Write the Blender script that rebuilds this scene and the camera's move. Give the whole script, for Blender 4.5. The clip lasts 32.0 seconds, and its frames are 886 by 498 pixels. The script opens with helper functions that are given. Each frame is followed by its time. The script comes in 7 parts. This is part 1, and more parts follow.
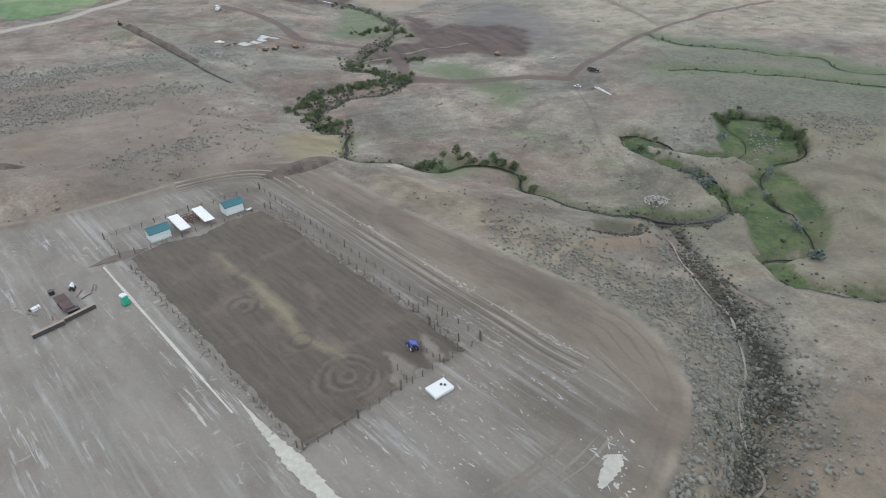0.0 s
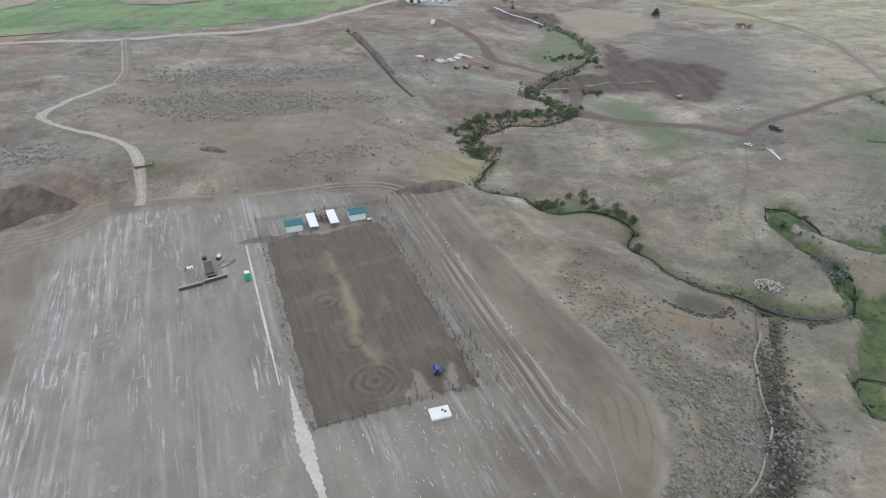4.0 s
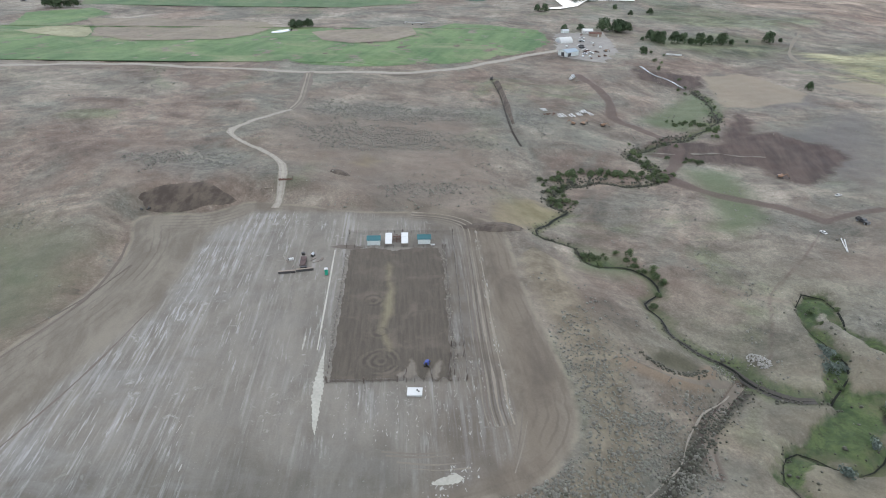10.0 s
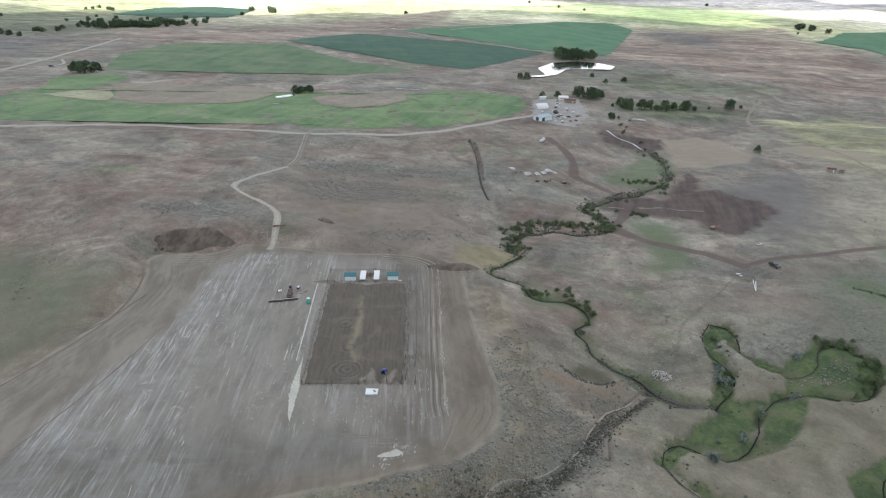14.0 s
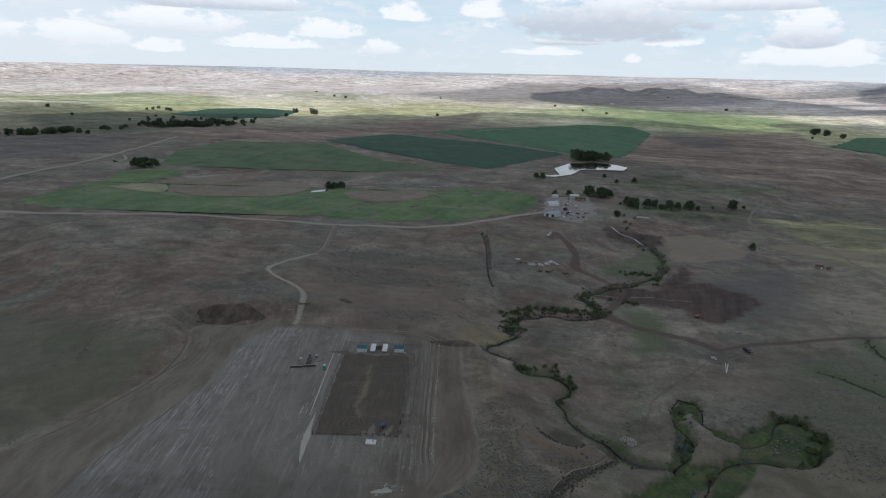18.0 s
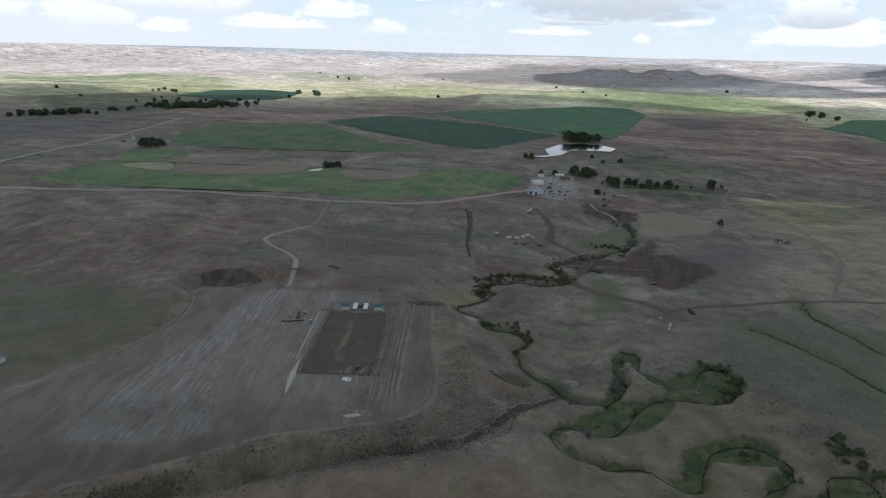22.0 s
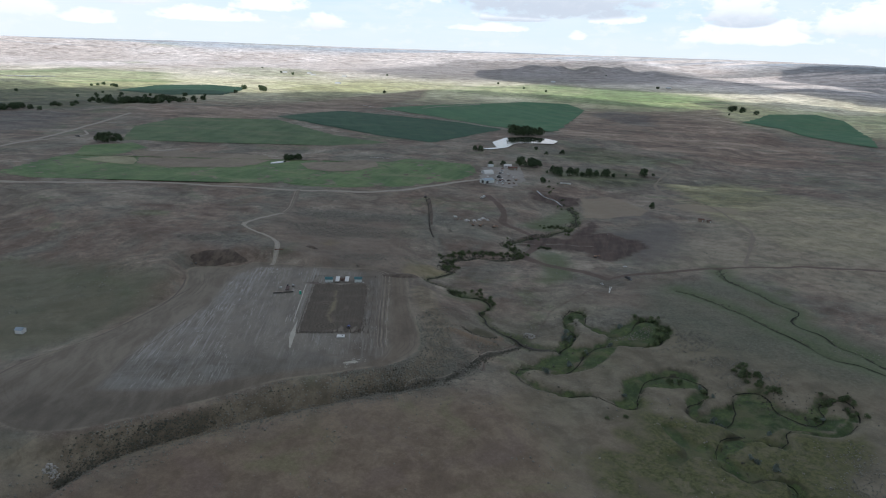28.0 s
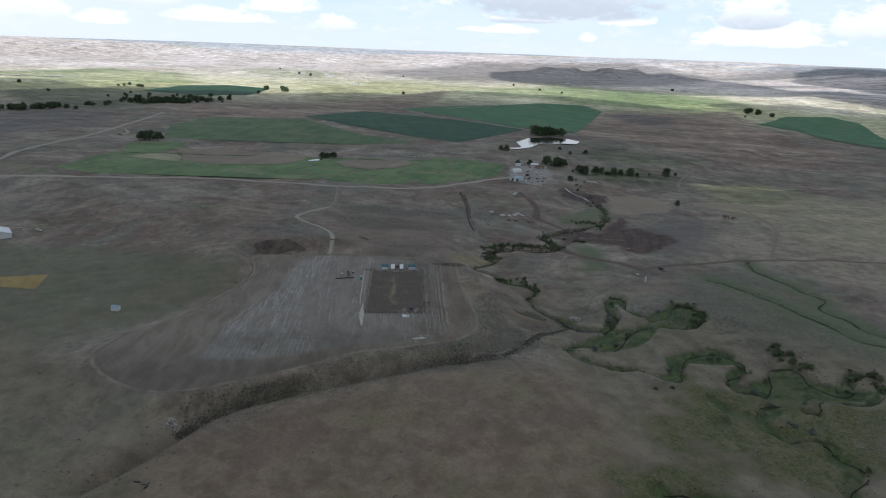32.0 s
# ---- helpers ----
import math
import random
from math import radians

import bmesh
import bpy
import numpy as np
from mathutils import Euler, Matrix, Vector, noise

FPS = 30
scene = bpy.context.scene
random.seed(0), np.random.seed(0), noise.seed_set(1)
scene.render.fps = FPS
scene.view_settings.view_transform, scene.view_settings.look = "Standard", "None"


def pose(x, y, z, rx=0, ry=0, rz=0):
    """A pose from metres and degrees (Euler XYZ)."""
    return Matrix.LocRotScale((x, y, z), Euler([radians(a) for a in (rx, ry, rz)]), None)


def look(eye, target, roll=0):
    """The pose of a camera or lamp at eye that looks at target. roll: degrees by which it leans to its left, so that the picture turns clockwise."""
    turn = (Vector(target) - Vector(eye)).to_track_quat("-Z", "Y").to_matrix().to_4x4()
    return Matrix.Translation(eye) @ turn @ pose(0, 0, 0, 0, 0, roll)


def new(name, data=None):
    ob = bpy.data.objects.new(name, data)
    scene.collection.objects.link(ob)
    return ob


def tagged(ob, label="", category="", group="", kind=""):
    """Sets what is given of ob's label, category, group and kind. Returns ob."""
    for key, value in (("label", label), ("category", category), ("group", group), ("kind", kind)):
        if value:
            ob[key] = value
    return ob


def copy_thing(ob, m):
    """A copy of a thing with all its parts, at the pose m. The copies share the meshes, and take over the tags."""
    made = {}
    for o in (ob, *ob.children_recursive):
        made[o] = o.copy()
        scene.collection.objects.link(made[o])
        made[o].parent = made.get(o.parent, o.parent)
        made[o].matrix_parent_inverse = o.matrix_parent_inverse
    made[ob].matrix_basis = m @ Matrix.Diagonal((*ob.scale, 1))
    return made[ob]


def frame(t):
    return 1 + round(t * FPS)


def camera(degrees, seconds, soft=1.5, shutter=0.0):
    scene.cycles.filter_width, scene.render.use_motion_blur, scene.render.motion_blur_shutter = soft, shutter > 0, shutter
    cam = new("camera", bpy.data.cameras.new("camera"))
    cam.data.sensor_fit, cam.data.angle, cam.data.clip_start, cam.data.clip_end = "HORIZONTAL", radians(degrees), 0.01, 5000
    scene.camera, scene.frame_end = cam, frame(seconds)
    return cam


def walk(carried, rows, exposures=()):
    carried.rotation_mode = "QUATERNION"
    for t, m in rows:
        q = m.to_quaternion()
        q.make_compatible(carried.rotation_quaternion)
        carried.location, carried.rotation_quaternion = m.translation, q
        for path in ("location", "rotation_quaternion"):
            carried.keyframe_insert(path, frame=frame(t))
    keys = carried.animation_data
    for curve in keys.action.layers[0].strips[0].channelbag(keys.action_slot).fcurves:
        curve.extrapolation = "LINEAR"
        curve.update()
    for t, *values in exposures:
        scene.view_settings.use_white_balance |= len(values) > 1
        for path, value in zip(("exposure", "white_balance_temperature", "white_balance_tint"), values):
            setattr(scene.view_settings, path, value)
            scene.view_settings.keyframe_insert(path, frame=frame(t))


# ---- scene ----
cam = camera(71.2, 32.0, soft=1.1)
METRES, EYE, TILT, LEAN, TURN = 300.0, 66.9, -31.5, 0.45, 0.0
ROWS = [
    (0.0, 0.0, 0.0, 0.0, -0.0, 0.0, 0.0),
    (0.5, 0.0105, -0.007, 0.0026, 3.28, -0.05, -2.1),
    (1.0, 0.0211, -0.0133, 0.0056, 7.16, -0.24, -4.48),
    (1.5, 0.0328, -0.0188, 0.0098, 9.82, -0.49, -6.12),
    (2.0, 0.044, -0.0223, 0.0143, 10.56, -0.57, -6.67),
    (2.5, 0.0562, -0.0255, 0.019, 12.32, -0.77, -7.75),
    (4.5, 0.1063, -0.0338, 0.0398, 21.73, -2.38, -13.24),
    (5.0, 0.1183, -0.0353, 0.046, 25.12, -3.22, -15.07),
    (5.5, 0.1308, -0.0372, 0.0519, 27.12, -3.77, -16.12),
    (6.0, 0.1428, -0.0407, 0.0568, 28.03, -3.93, -16.65),
    (6.5, 0.1544, -0.0458, 0.0605, 29.87, -3.97, -17.65),
    (7.0, 0.1667, -0.052, 0.0636, 31.89, -4.36, -18.71),
    (7.5, 0.1793, -0.0586, 0.066, 33.27, -4.57, -19.43),
    (8.0, 0.1923, -0.0659, 0.0682, 34.0, -4.83, -19.83),
    (8.5, 0.2058, -0.0736, 0.0698, 34.41, -4.93, -20.1),
    (9.0, 0.2197, -0.082, 0.0713, 34.62, -4.7, -20.24),
    (9.5, 0.2337, -0.0912, 0.0722, 34.71, -4.1, -20.37),
    (10.0, 0.248, -0.1005, 0.0729, 34.82, -3.73, -20.51),
    (10.5, 0.2627, -0.1103, 0.0734, 34.94, -3.6, -20.6),
    (11.0, 0.2772, -0.1204, 0.0738, 34.98, -3.6, -20.67),
    (11.5, 0.2917, -0.1304, 0.0738, 35.01, -3.52, -20.71),
    (12.0, 0.3065, -0.1405, 0.0739, 35.05, -3.32, -20.8),
    (12.5, 0.3213, -0.1505, 0.0739, 35.06, -3.1, -20.88),
    (13.0, 0.3361, -0.1608, 0.0746, 35.02, -2.71, -20.92),
    (13.5, 0.3511, -0.1711, 0.0749, 34.99, 0.54, -20.98),
    (14.0, 0.3664, -0.1802, 0.074, 35.02, 1.26, -21.0),
    (14.5, 0.3807, -0.1903, 0.0746, 34.97, 1.66, -21.11),
    (15.0, 0.3951, -0.2011, 0.077, 34.88, 6.21, -21.25),
    (15.5, 0.4111, -0.2094, 0.0727, 34.87, 9.73, -21.19),
    (17.5, 0.4679, -0.2477, 0.0689, 35.06, 9.68, -21.4),
    (18.0, 0.4821, -0.2563, 0.0671, 37.89, 8.65, -22.58),
    (18.5, 0.4979, -0.2629, 0.0658, 39.67, 7.97, -23.28),
    (19.0, 0.5123, -0.2698, 0.0635, 40.34, 7.71, -23.53),
    (19.5, 0.5278, -0.2762, 0.0613, 40.77, 7.73, -23.68),
    (20.0, 0.5438, -0.2828, 0.0593, 41.03, 7.09, -23.79),
    (20.5, 0.5591, -0.2889, 0.0577, 41.24, 6.52, -23.87),
    (21.0, 0.5749, -0.2952, 0.0562, 41.31, 6.18, -23.91),
    (21.5, 0.5909, -0.3016, 0.0547, 40.78, 6.1, -23.74),
    (22.0, 0.6064, -0.3081, 0.0526, 38.45, 6.77, -22.87),
    (22.5, 0.6194, -0.3164, 0.0499, 36.47, 7.36, -22.08),
    (23.0, 0.6304, -0.3249, 0.0458, 35.38, 7.74, -21.66),
    (23.5, 0.6411, -0.3341, 0.0413, 34.59, 7.98, -21.38),
    (24.0, 0.6496, -0.344, 0.036, 34.09, 8.14, -21.2),
    (24.5, 0.6567, -0.3544, 0.0302, 33.95, 8.16, -21.18),
    (25.0, 0.6621, -0.3653, 0.0243, 33.82, 8.17, -21.13),
    (25.5, 0.666, -0.377, 0.0178, 33.65, 8.21, -21.13),
    (27.5, 0.6707, -0.4259, -0.0101, 33.12, 8.36, -20.99),
    (28.0, 0.6704, -0.4391, -0.0177, 33.07, 8.38, -21.01),
    (28.5, 0.67, -0.4521, -0.0254, 33.35, 8.3, -21.16),
    (29.0, 0.6693, -0.4652, -0.0332, 33.68, 8.19, -21.32),
    (29.5, 0.6683, -0.4788, -0.0412, 33.71, 8.2, -21.35),
    (30.0, 0.6675, -0.4923, -0.0494, 33.75, 8.21, -21.4),
    (30.5, 0.6665, -0.506, -0.0572, 33.75, 8.21, -21.43),
    (31.0, 0.6656, -0.5198, -0.0655, 33.78, 8.21, -21.48),
    (31.5, 0.6643, -0.5336, -0.0739, 33.8, 8.21, -21.49),
    (32.0, 0.6633, -0.5476, -0.0822, 33.83, 8.22, -21.52),
]
EXPOSURES = [(0.0, 1.37, 6440, 10.5), (12.5, 1.35, 6420, 10.5), (14.0, 1.13, 6380, 10.2), (14.5, 1.05, 6380, 10.2), (15.0, 0.92, 6380, 10), (15.5, 0.3, 6420, 10), (17.5, -0.21, 6190, 9.5), (18.5, -0.48, 6160, 9.8), (20.5, -0.4, 6160, 9.8), (22.5, -0.21, 6120, 9.8), (25.0, -0.16, 6090, 9.5), (32.0, -0.16, 6090, 9.5)]
walk(cam, [(t, pose(0, 0, EYE, TILT, LEAN, TURN) @ pose(METRES * x, METRES * y, METRES * z, 90 + pitch, roll, yaw)) for t, x, y, z, yaw, pitch, roll in ROWS], EXPOSURES)

# ---- daylight: broken cloud, the valley in a cloud's shade, the plain beyond in the sun ----
SUN_DIR = Vector((0.62, -0.785, 0.70)).normalized()
SUN_ELEV = math.asin(SUN_DIR.z)
SUN_AZIM = math.atan2(SUN_DIR.x, SUN_DIR.y)
world = bpy.data.worlds.new("sky")
scene.world = world
world.use_nodes = True


class Nodes:
    """Short hand for building node trees."""

    def __init__(self, tree):
        self.t = tree
        self.t.nodes.clear()

    def add(self, kind, **sets):
        n = self.t.nodes.new(kind)
        for k, v in sets.items():
            setattr(n, k, v)
        return n

    def put(self, socket, v):
        if hasattr(v, "is_linked"):
            self.t.links.new(v, socket)
        elif v is not None:
            if hasattr(socket.default_value, "__len__") and not hasattr(v, "__len__"):
                v = (v, v, v)
            if hasattr(v, "__len__") and len(v) == 3 and len(socket.default_value) == 4:
                v = (*v, 1)
            socket.default_value = v

    def math(self, op, a, b=None, c=None, clamp=False):
        n = self.add("ShaderNodeMath", operation=op, use_clamp=clamp)
        for s, v in zip(n.inputs, (a, b, c)):
            self.put(s, v)
        return n.outputs[0]

    def mix(self, fac, a, b):
        n = self.add("ShaderNodeMix", data_type="RGBA")
        self.put(n.inputs[0], fac), self.put(n.inputs[6], a), self.put(n.inputs[7], b)
        return n.outputs[2]

    def scale(self, col, k):
        n = self.add("ShaderNodeVectorMath", operation="SCALE")
        self.put(n.inputs[0], col), self.put(n.inputs[3], k)
        return n.outputs[0]

    def step(self, x, lo, hi, a=0.0, b=1.0):
        n = self.add("ShaderNodeMapRange", interpolation_type="SMOOTHSTEP")
        for s, v in zip(n.inputs, (x, lo, hi, a, b)):
            self.put(s, v)
        return n.outputs[0]

    def noise(self, vec, size, detail=3.0, rough=0.6, distort=0.0):
        n = self.add("ShaderNodeTexNoise")
        self.put(n.inputs["Vector"], vec)
        self.put(n.inputs["Scale"], 1.0 / size), self.put(n.inputs["Detail"], detail)
        self.put(n.inputs["Roughness"], rough), self.put(n.inputs["Distortion"], distort)
        return n.outputs[0]

    def attr(self, name):
        return self.add("ShaderNodeAttribute", attribute_name=name).outputs["Fac"]

    def mapping(self, vec, turn=(0, 0, 0), scl=(1, 1, 1), loc=(0, 0, 0)):
        n = self.add("ShaderNodeMapping", vector_type="TEXTURE")
        self.put(n.inputs[0], vec), self.put(n.inputs[1], loc)
        self.put(n.inputs[2], [radians(a) for a in turn]), self.put(n.inputs[3], [1.0 / s for s in scl])
        return n.outputs[0]


# cumulus low over the plain: bearing, base and half-width and height (as slopes), greyness of the underside
CUMULI = [(-0.508, 0.079, 0.125, 0.060, 1.0), (-0.417, 0.059, 0.038, 0.018, 0.2), (-0.249, 0.064, 0.040, 0.036, 0.7), (-0.225, 0.036, 0.075, 0.024, 0.3), (-0.93, 0.060, 0.050, 0.018, 0.3), (-0.851, 0.037, 0.024, 0.018, 0.5), (-1.02, 0.041, 0.060, 0.014, 0.15), (-1.15, 0.062, 0.075, 0.026, 0.5), (-1.262, 0.042, 0.048, 0.026, 0.4), (-1.375, 0.040, 0.045, 0.024, 0.5), (-1.165, 0.031, 0.030, 0.013, 0.1), (-0.815, 0.088, 0.034, 0.020, 0.2), (-0.695, 0.097, 0.032, 0.020, 0.2), (-0.47, 0.032, 0.012, 0.010, 0.0), (-0.33, 0.106, 0.085, 0.018, 0.7), (-1.10, 0.094, 0.130, 0.020, 0.8), (-0.58, 0.056, 0.060, 0.010, 0.8), (-0.60, 0.041, 0.055, 0.008, 0.1), (-0.10, 0.050, 0.060, 0.030, 0.5), (-1.55, 0.055, 0.080, 0.030, 0.5), (-0.98, 0.128, 0.090, 0.030, 0.5), (-0.45, 0.165, 0.120, 0.040, 0.5), (0.10, 0.080, 0.090, 0.040, 0.6)]


def build_sky():
    k = Nodes(world.node_tree)
    sky = k.add("ShaderNodeTexSky", sky_type="NISHITA", sun_disc=False, sun_elevation=SUN_ELEV, sun_rotation=SUN_AZIM, altitude=900.0, dust_density=1.5)
    way = k.add("ShaderNodeTexCoord").outputs["Generated"]
    up = k.add("ShaderNodeSeparateXYZ")
    k.put(up.inputs[0], way)
    z = k.math("MAXIMUM", up.outputs[2], 0.0)
    bearing = k.math("ARCTAN2", up.outputs[0], up.outputs[1])
    puff = k.noise(k.mapping(way, scl=(1.0, 1.0, 2.0)), 0.020, 6.0, 0.6, 0.2)
    soft = k.noise(k.mapping(way, scl=(1.0, 1.0, 3.0), loc=(0.7, 0.1, 0)), 0.07, 4.0, 0.55)
    crag = k.math("ADD", k.math("MULTIPLY_ADD", puff, 2.2, -1.1), k.math("MULTIPLY_ADD", soft, 1.8, -0.9))
    best, under = -3.0, 0.0
    for a, b, w, h, grey in CUMULI:
        w, h = w * 1.15, h * 1.3
        dx = k.math("MULTIPLY_ADD", bearing, 1 / w, -a / w)
        dz = k.math("MULTIPLY_ADD", z, 1 / h, -b / h)
        dy = k.math("MAXIMUM", dz, k.math("MULTIPLY", dz, -3.5))
        d = k.math("SUBTRACT", 1.0, k.math("MULTIPLY_ADD", dx, k.math("MULTIPLY", dx, 0.9), k.math("MULTIPLY", dy, dy)))
        best = k.math("MAXIMUM", best, d)
        if grey:
            low = k.math("MULTIPLY", k.math("SUBTRACT", 0.75, dz), grey, clamp=True)
            under = k.math("MAXIMUM", under, k.math("MINIMUM", low, k.math("MULTIPLY_ADD", d, 1.2, 0.5), clamp=True))
    heap = k.step(k.math("ADD", best, crag), -0.1, 0.6)
    bits = k.step(k.math("ADD", k.math("MULTIPLY", puff, 0.5), k.math("MULTIPLY", soft, 0.6)), 0.57, 0.70)
    low = k.step(z, 0.45, 0.06)
    shade = k.math("MULTIPLY", under, k.math("MULTIPLY_ADD", puff, -0.5, 1.1), clamp=True)
    shade = k.step(shade, 0.1, 0.7)
    white = k.mix(low, (9.4, 9.6, 10.0), k.mix(shade, (10.6, 10.6, 10.7), (6.2, 6.6, 7.3)))
    clear = k.mix(k.step(z, 0.0, 0.11), (8.0, 8.8, 9.3), (6.6, 8.1, 9.1))
    blue = k.mix(k.math("MULTIPLY", low, 0.9), sky.outputs[0], clear)
    veil = k.step(k.noise(k.mapping(way, scl=(1.0, 1.0, 6.0), loc=(1, 2, 0)), 0.16, 5.0, 0.6, 0.3), 0.36, 0.70)
    col = k.mix(k.math("MULTIPLY", k.math("MULTIPLY", veil, low), 0.6), blue, (8.4, 8.9, 9.3))
    west = k.step(bearing, -0.75, -1.35, 0.0, 0.6)
    col = k.mix(k.math("MULTIPLY", west, low), col, (8.9, 9.2, 9.5))
    col = k.mix(k.math("MULTIPLY", bits, 0.5), col, (9.3, 9.4, 9.6))
    col = k.mix(k.math("MULTIPLY", heap, 0.9), col, white)
    bank = k.step(k.noise(k.mapping(way, loc=(3.1, 1.7, 0)), 0.45, 5.0, 0.6, 0.3), 0.30, 0.50, 0.45, 1.0)
    col = k.mix(k.math("MULTIPLY", bank, k.step(z, 0.115, 0.24)), col, (6.0, 6.55, 7.35))
    haze = k.math("POWER", k.math("SUBTRACT", 1.0, z), 40.0)
    col = k.mix(k.math("MULTIPLY", haze, 0.6), col, (8.2, 8.8, 9.2))
    bg = k.add("ShaderNodeBackground")
    k.put(bg.inputs[0], col), k.put(bg.inputs[1], SKY_STRENGTH)
    out = k.add("ShaderNodeOutputWorld")
    k.t.links.new(bg.outputs[0], out.inputs[0])


SKY_STRENGTH = 0.12
build_sky()
sun = new("sun", bpy.data.lights.new("sun", "SUN"))
sun.data.energy, sun.data.angle, sun.data.color = 5.0, radians(0.6), (1.0, 0.95, 0.88)
sun.matrix_world = look(SUN_DIR * 3000, (0, 0, 0))

# ---- materials ----
U_DEG = 42.8


def material(name, paint, rough=0.85, metal=0.0, bump=0.0, bump_size=0.3):
    """paint(k, place) gives the base colour from the object's or world's place."""
    m = bpy.data.materials.new(name)
    m.use_nodes = True
    k = Nodes(m.node_tree)
    place = k.add("ShaderNodeNewGeometry").outputs["Position"]
    b = k.add("ShaderNodeBsdfPrincipled")
    k.put(b.inputs["Base Color"], paint(k, place)), k.put(b.inputs["Roughness"], rough), k.put(b.inputs["Metallic"], metal)
    k.put(b.inputs["Specular IOR Level"], 0.25 if rough > 0.6 else 0.5)
    if bump:
        n = k.add("ShaderNodeBump")
        k.put(n.inputs["Strength"], 0.6), k.put(n.inputs["Distance"], bump), k.put(n.inputs["Height"], k.noise(place, bump_size, 5.0, 0.65))
        k.put(b.inputs["Normal"], n.outputs[0])
    k.t.links.new(b.outputs[0], k.add("ShaderNodeOutputMaterial").inputs[0])
    return m


def plain(name, col, rough=0.7, metal=0.0, vary=0.18, size=0.6):
    """One colour with weathering at two sizes, and a shift from piece to piece."""
    def paint(k, p):
        a = k.math("ADD", k.math("MULTIPLY", k.noise(p, size, 4.0), 0.6), k.math("MULTIPLY", k.noise(p, size * 7, 2.0), 0.4))
        r = k.add("ShaderNodeObjectInfo").outputs["Random"]
        f = k.math("ADD", k.math("MULTIPLY_ADD", a, 2 * vary, 1 - vary), k.math("MULTIPLY_ADD", r, vary, -vary / 2))
        return k.scale(col, f)
    return material(name, paint, rough, metal)


def leafy(name, dark, light):
    def paint(k, p):
        g = k.add("ShaderNodeNewGeometry").outputs["Random Per Island"]
        r = k.add("ShaderNodeObjectInfo").outputs["Random"]
        f = k.math("ADD", k.math("MULTIPLY", g, 0.55), k.math("MULTIPLY", r, 0.45))
        return k.mix(k.math("MULTIPLY", f, k.step(k.noise(p, 3.0), 0.3, 0.7, 0.5, 1.1)), dark, light)
    return material(name, paint, 0.75)


def prairie(k, p):
    """Dry range land: tan grass, grey sage, reddish soil, a little green."""
    wide = k.noise(p, 120.0, 4.0, 0.55, 0.4)
    mid = k.noise(k.mapping(p, (0, 0, 35), (1.0, 0.6, 1.0)), 22.0, 6.0, 0.68, 0.5)
    fine = k.noise(p, 3.2, 5.0, 0.75)
    tiny = k.noise(p, 0.9, 3.0, 0.7)
    col = k.mix(k.step(mid, 0.32, 0.68), (0.138, 0.116, 0.093), (0.232, 0.202, 0.164))
    vast = k.noise(k.mapping(p, (0, 0, 39), (0.6, 1.0, 1.0)), 310.0, 4.0, 0.6, 0.5)
    col = k.mix(k.math("MULTIPLY", k.step(vast, 0.50, 0.60), 0.5), col, (0.138, 0.102, 0.076))
    col = k.mix(k.math("MULTIPLY", k.step(vast, 0.46, 0.36), 0.5), col, (0.128, 0.124, 0.088))
    col = k.mix(k.math("MULTIPLY", k.step(wide, 0.48, 0.60), 0.7), col, k.mix(k.step(mid, 0.35, 0.65), (0.118, 0.080, 0.062), (0.190, 0.140, 0.110)))
    sage = k.noise(k.mapping(p, (0, 0, 20), (1, 0.7, 1), (40, 90, 0)), 48.0, 5.0, 0.6, 0.6)
    col = k.mix(k.math("MULTIPLY", k.step(sage, 0.49, 0.62), 0.6), col, k.mix(fine, (0.085, 0.090, 0.072), (0.185, 0.185, 0.155)))
    green = k.noise(k.mapping(p, loc=(200, 70, 0)), 75.0, 4.0, 0.6, 0.7)
    col = k.mix(k.math("MULTIPLY", k.step(green, 0.56, 0.68), 0.6), col, (0.112, 0.135, 0.072))
    speck = k.math("MULTIPLY", k.step(fine, 0.52, 0.62), k.step(sage, 0.40, 0.58, 0.35, 1.0))
    col = k.mix(k.math("MULTIPLY", speck, 0.5), col, (0.078, 0.076, 0.062))
    pale = k.math("MULTIPLY", k.step(fine, 0.46, 0.36), k.step(mid, 0.42, 0.62))
    col = k.mix(k.math("MULTIPLY", pale, 0.3), col, (0.33, 0.30, 0.245))
    return k.scale(col, k.math("MULTIPLY_ADD", k.step(tiny, 0.25, 0.75), 0.34, 0.81))


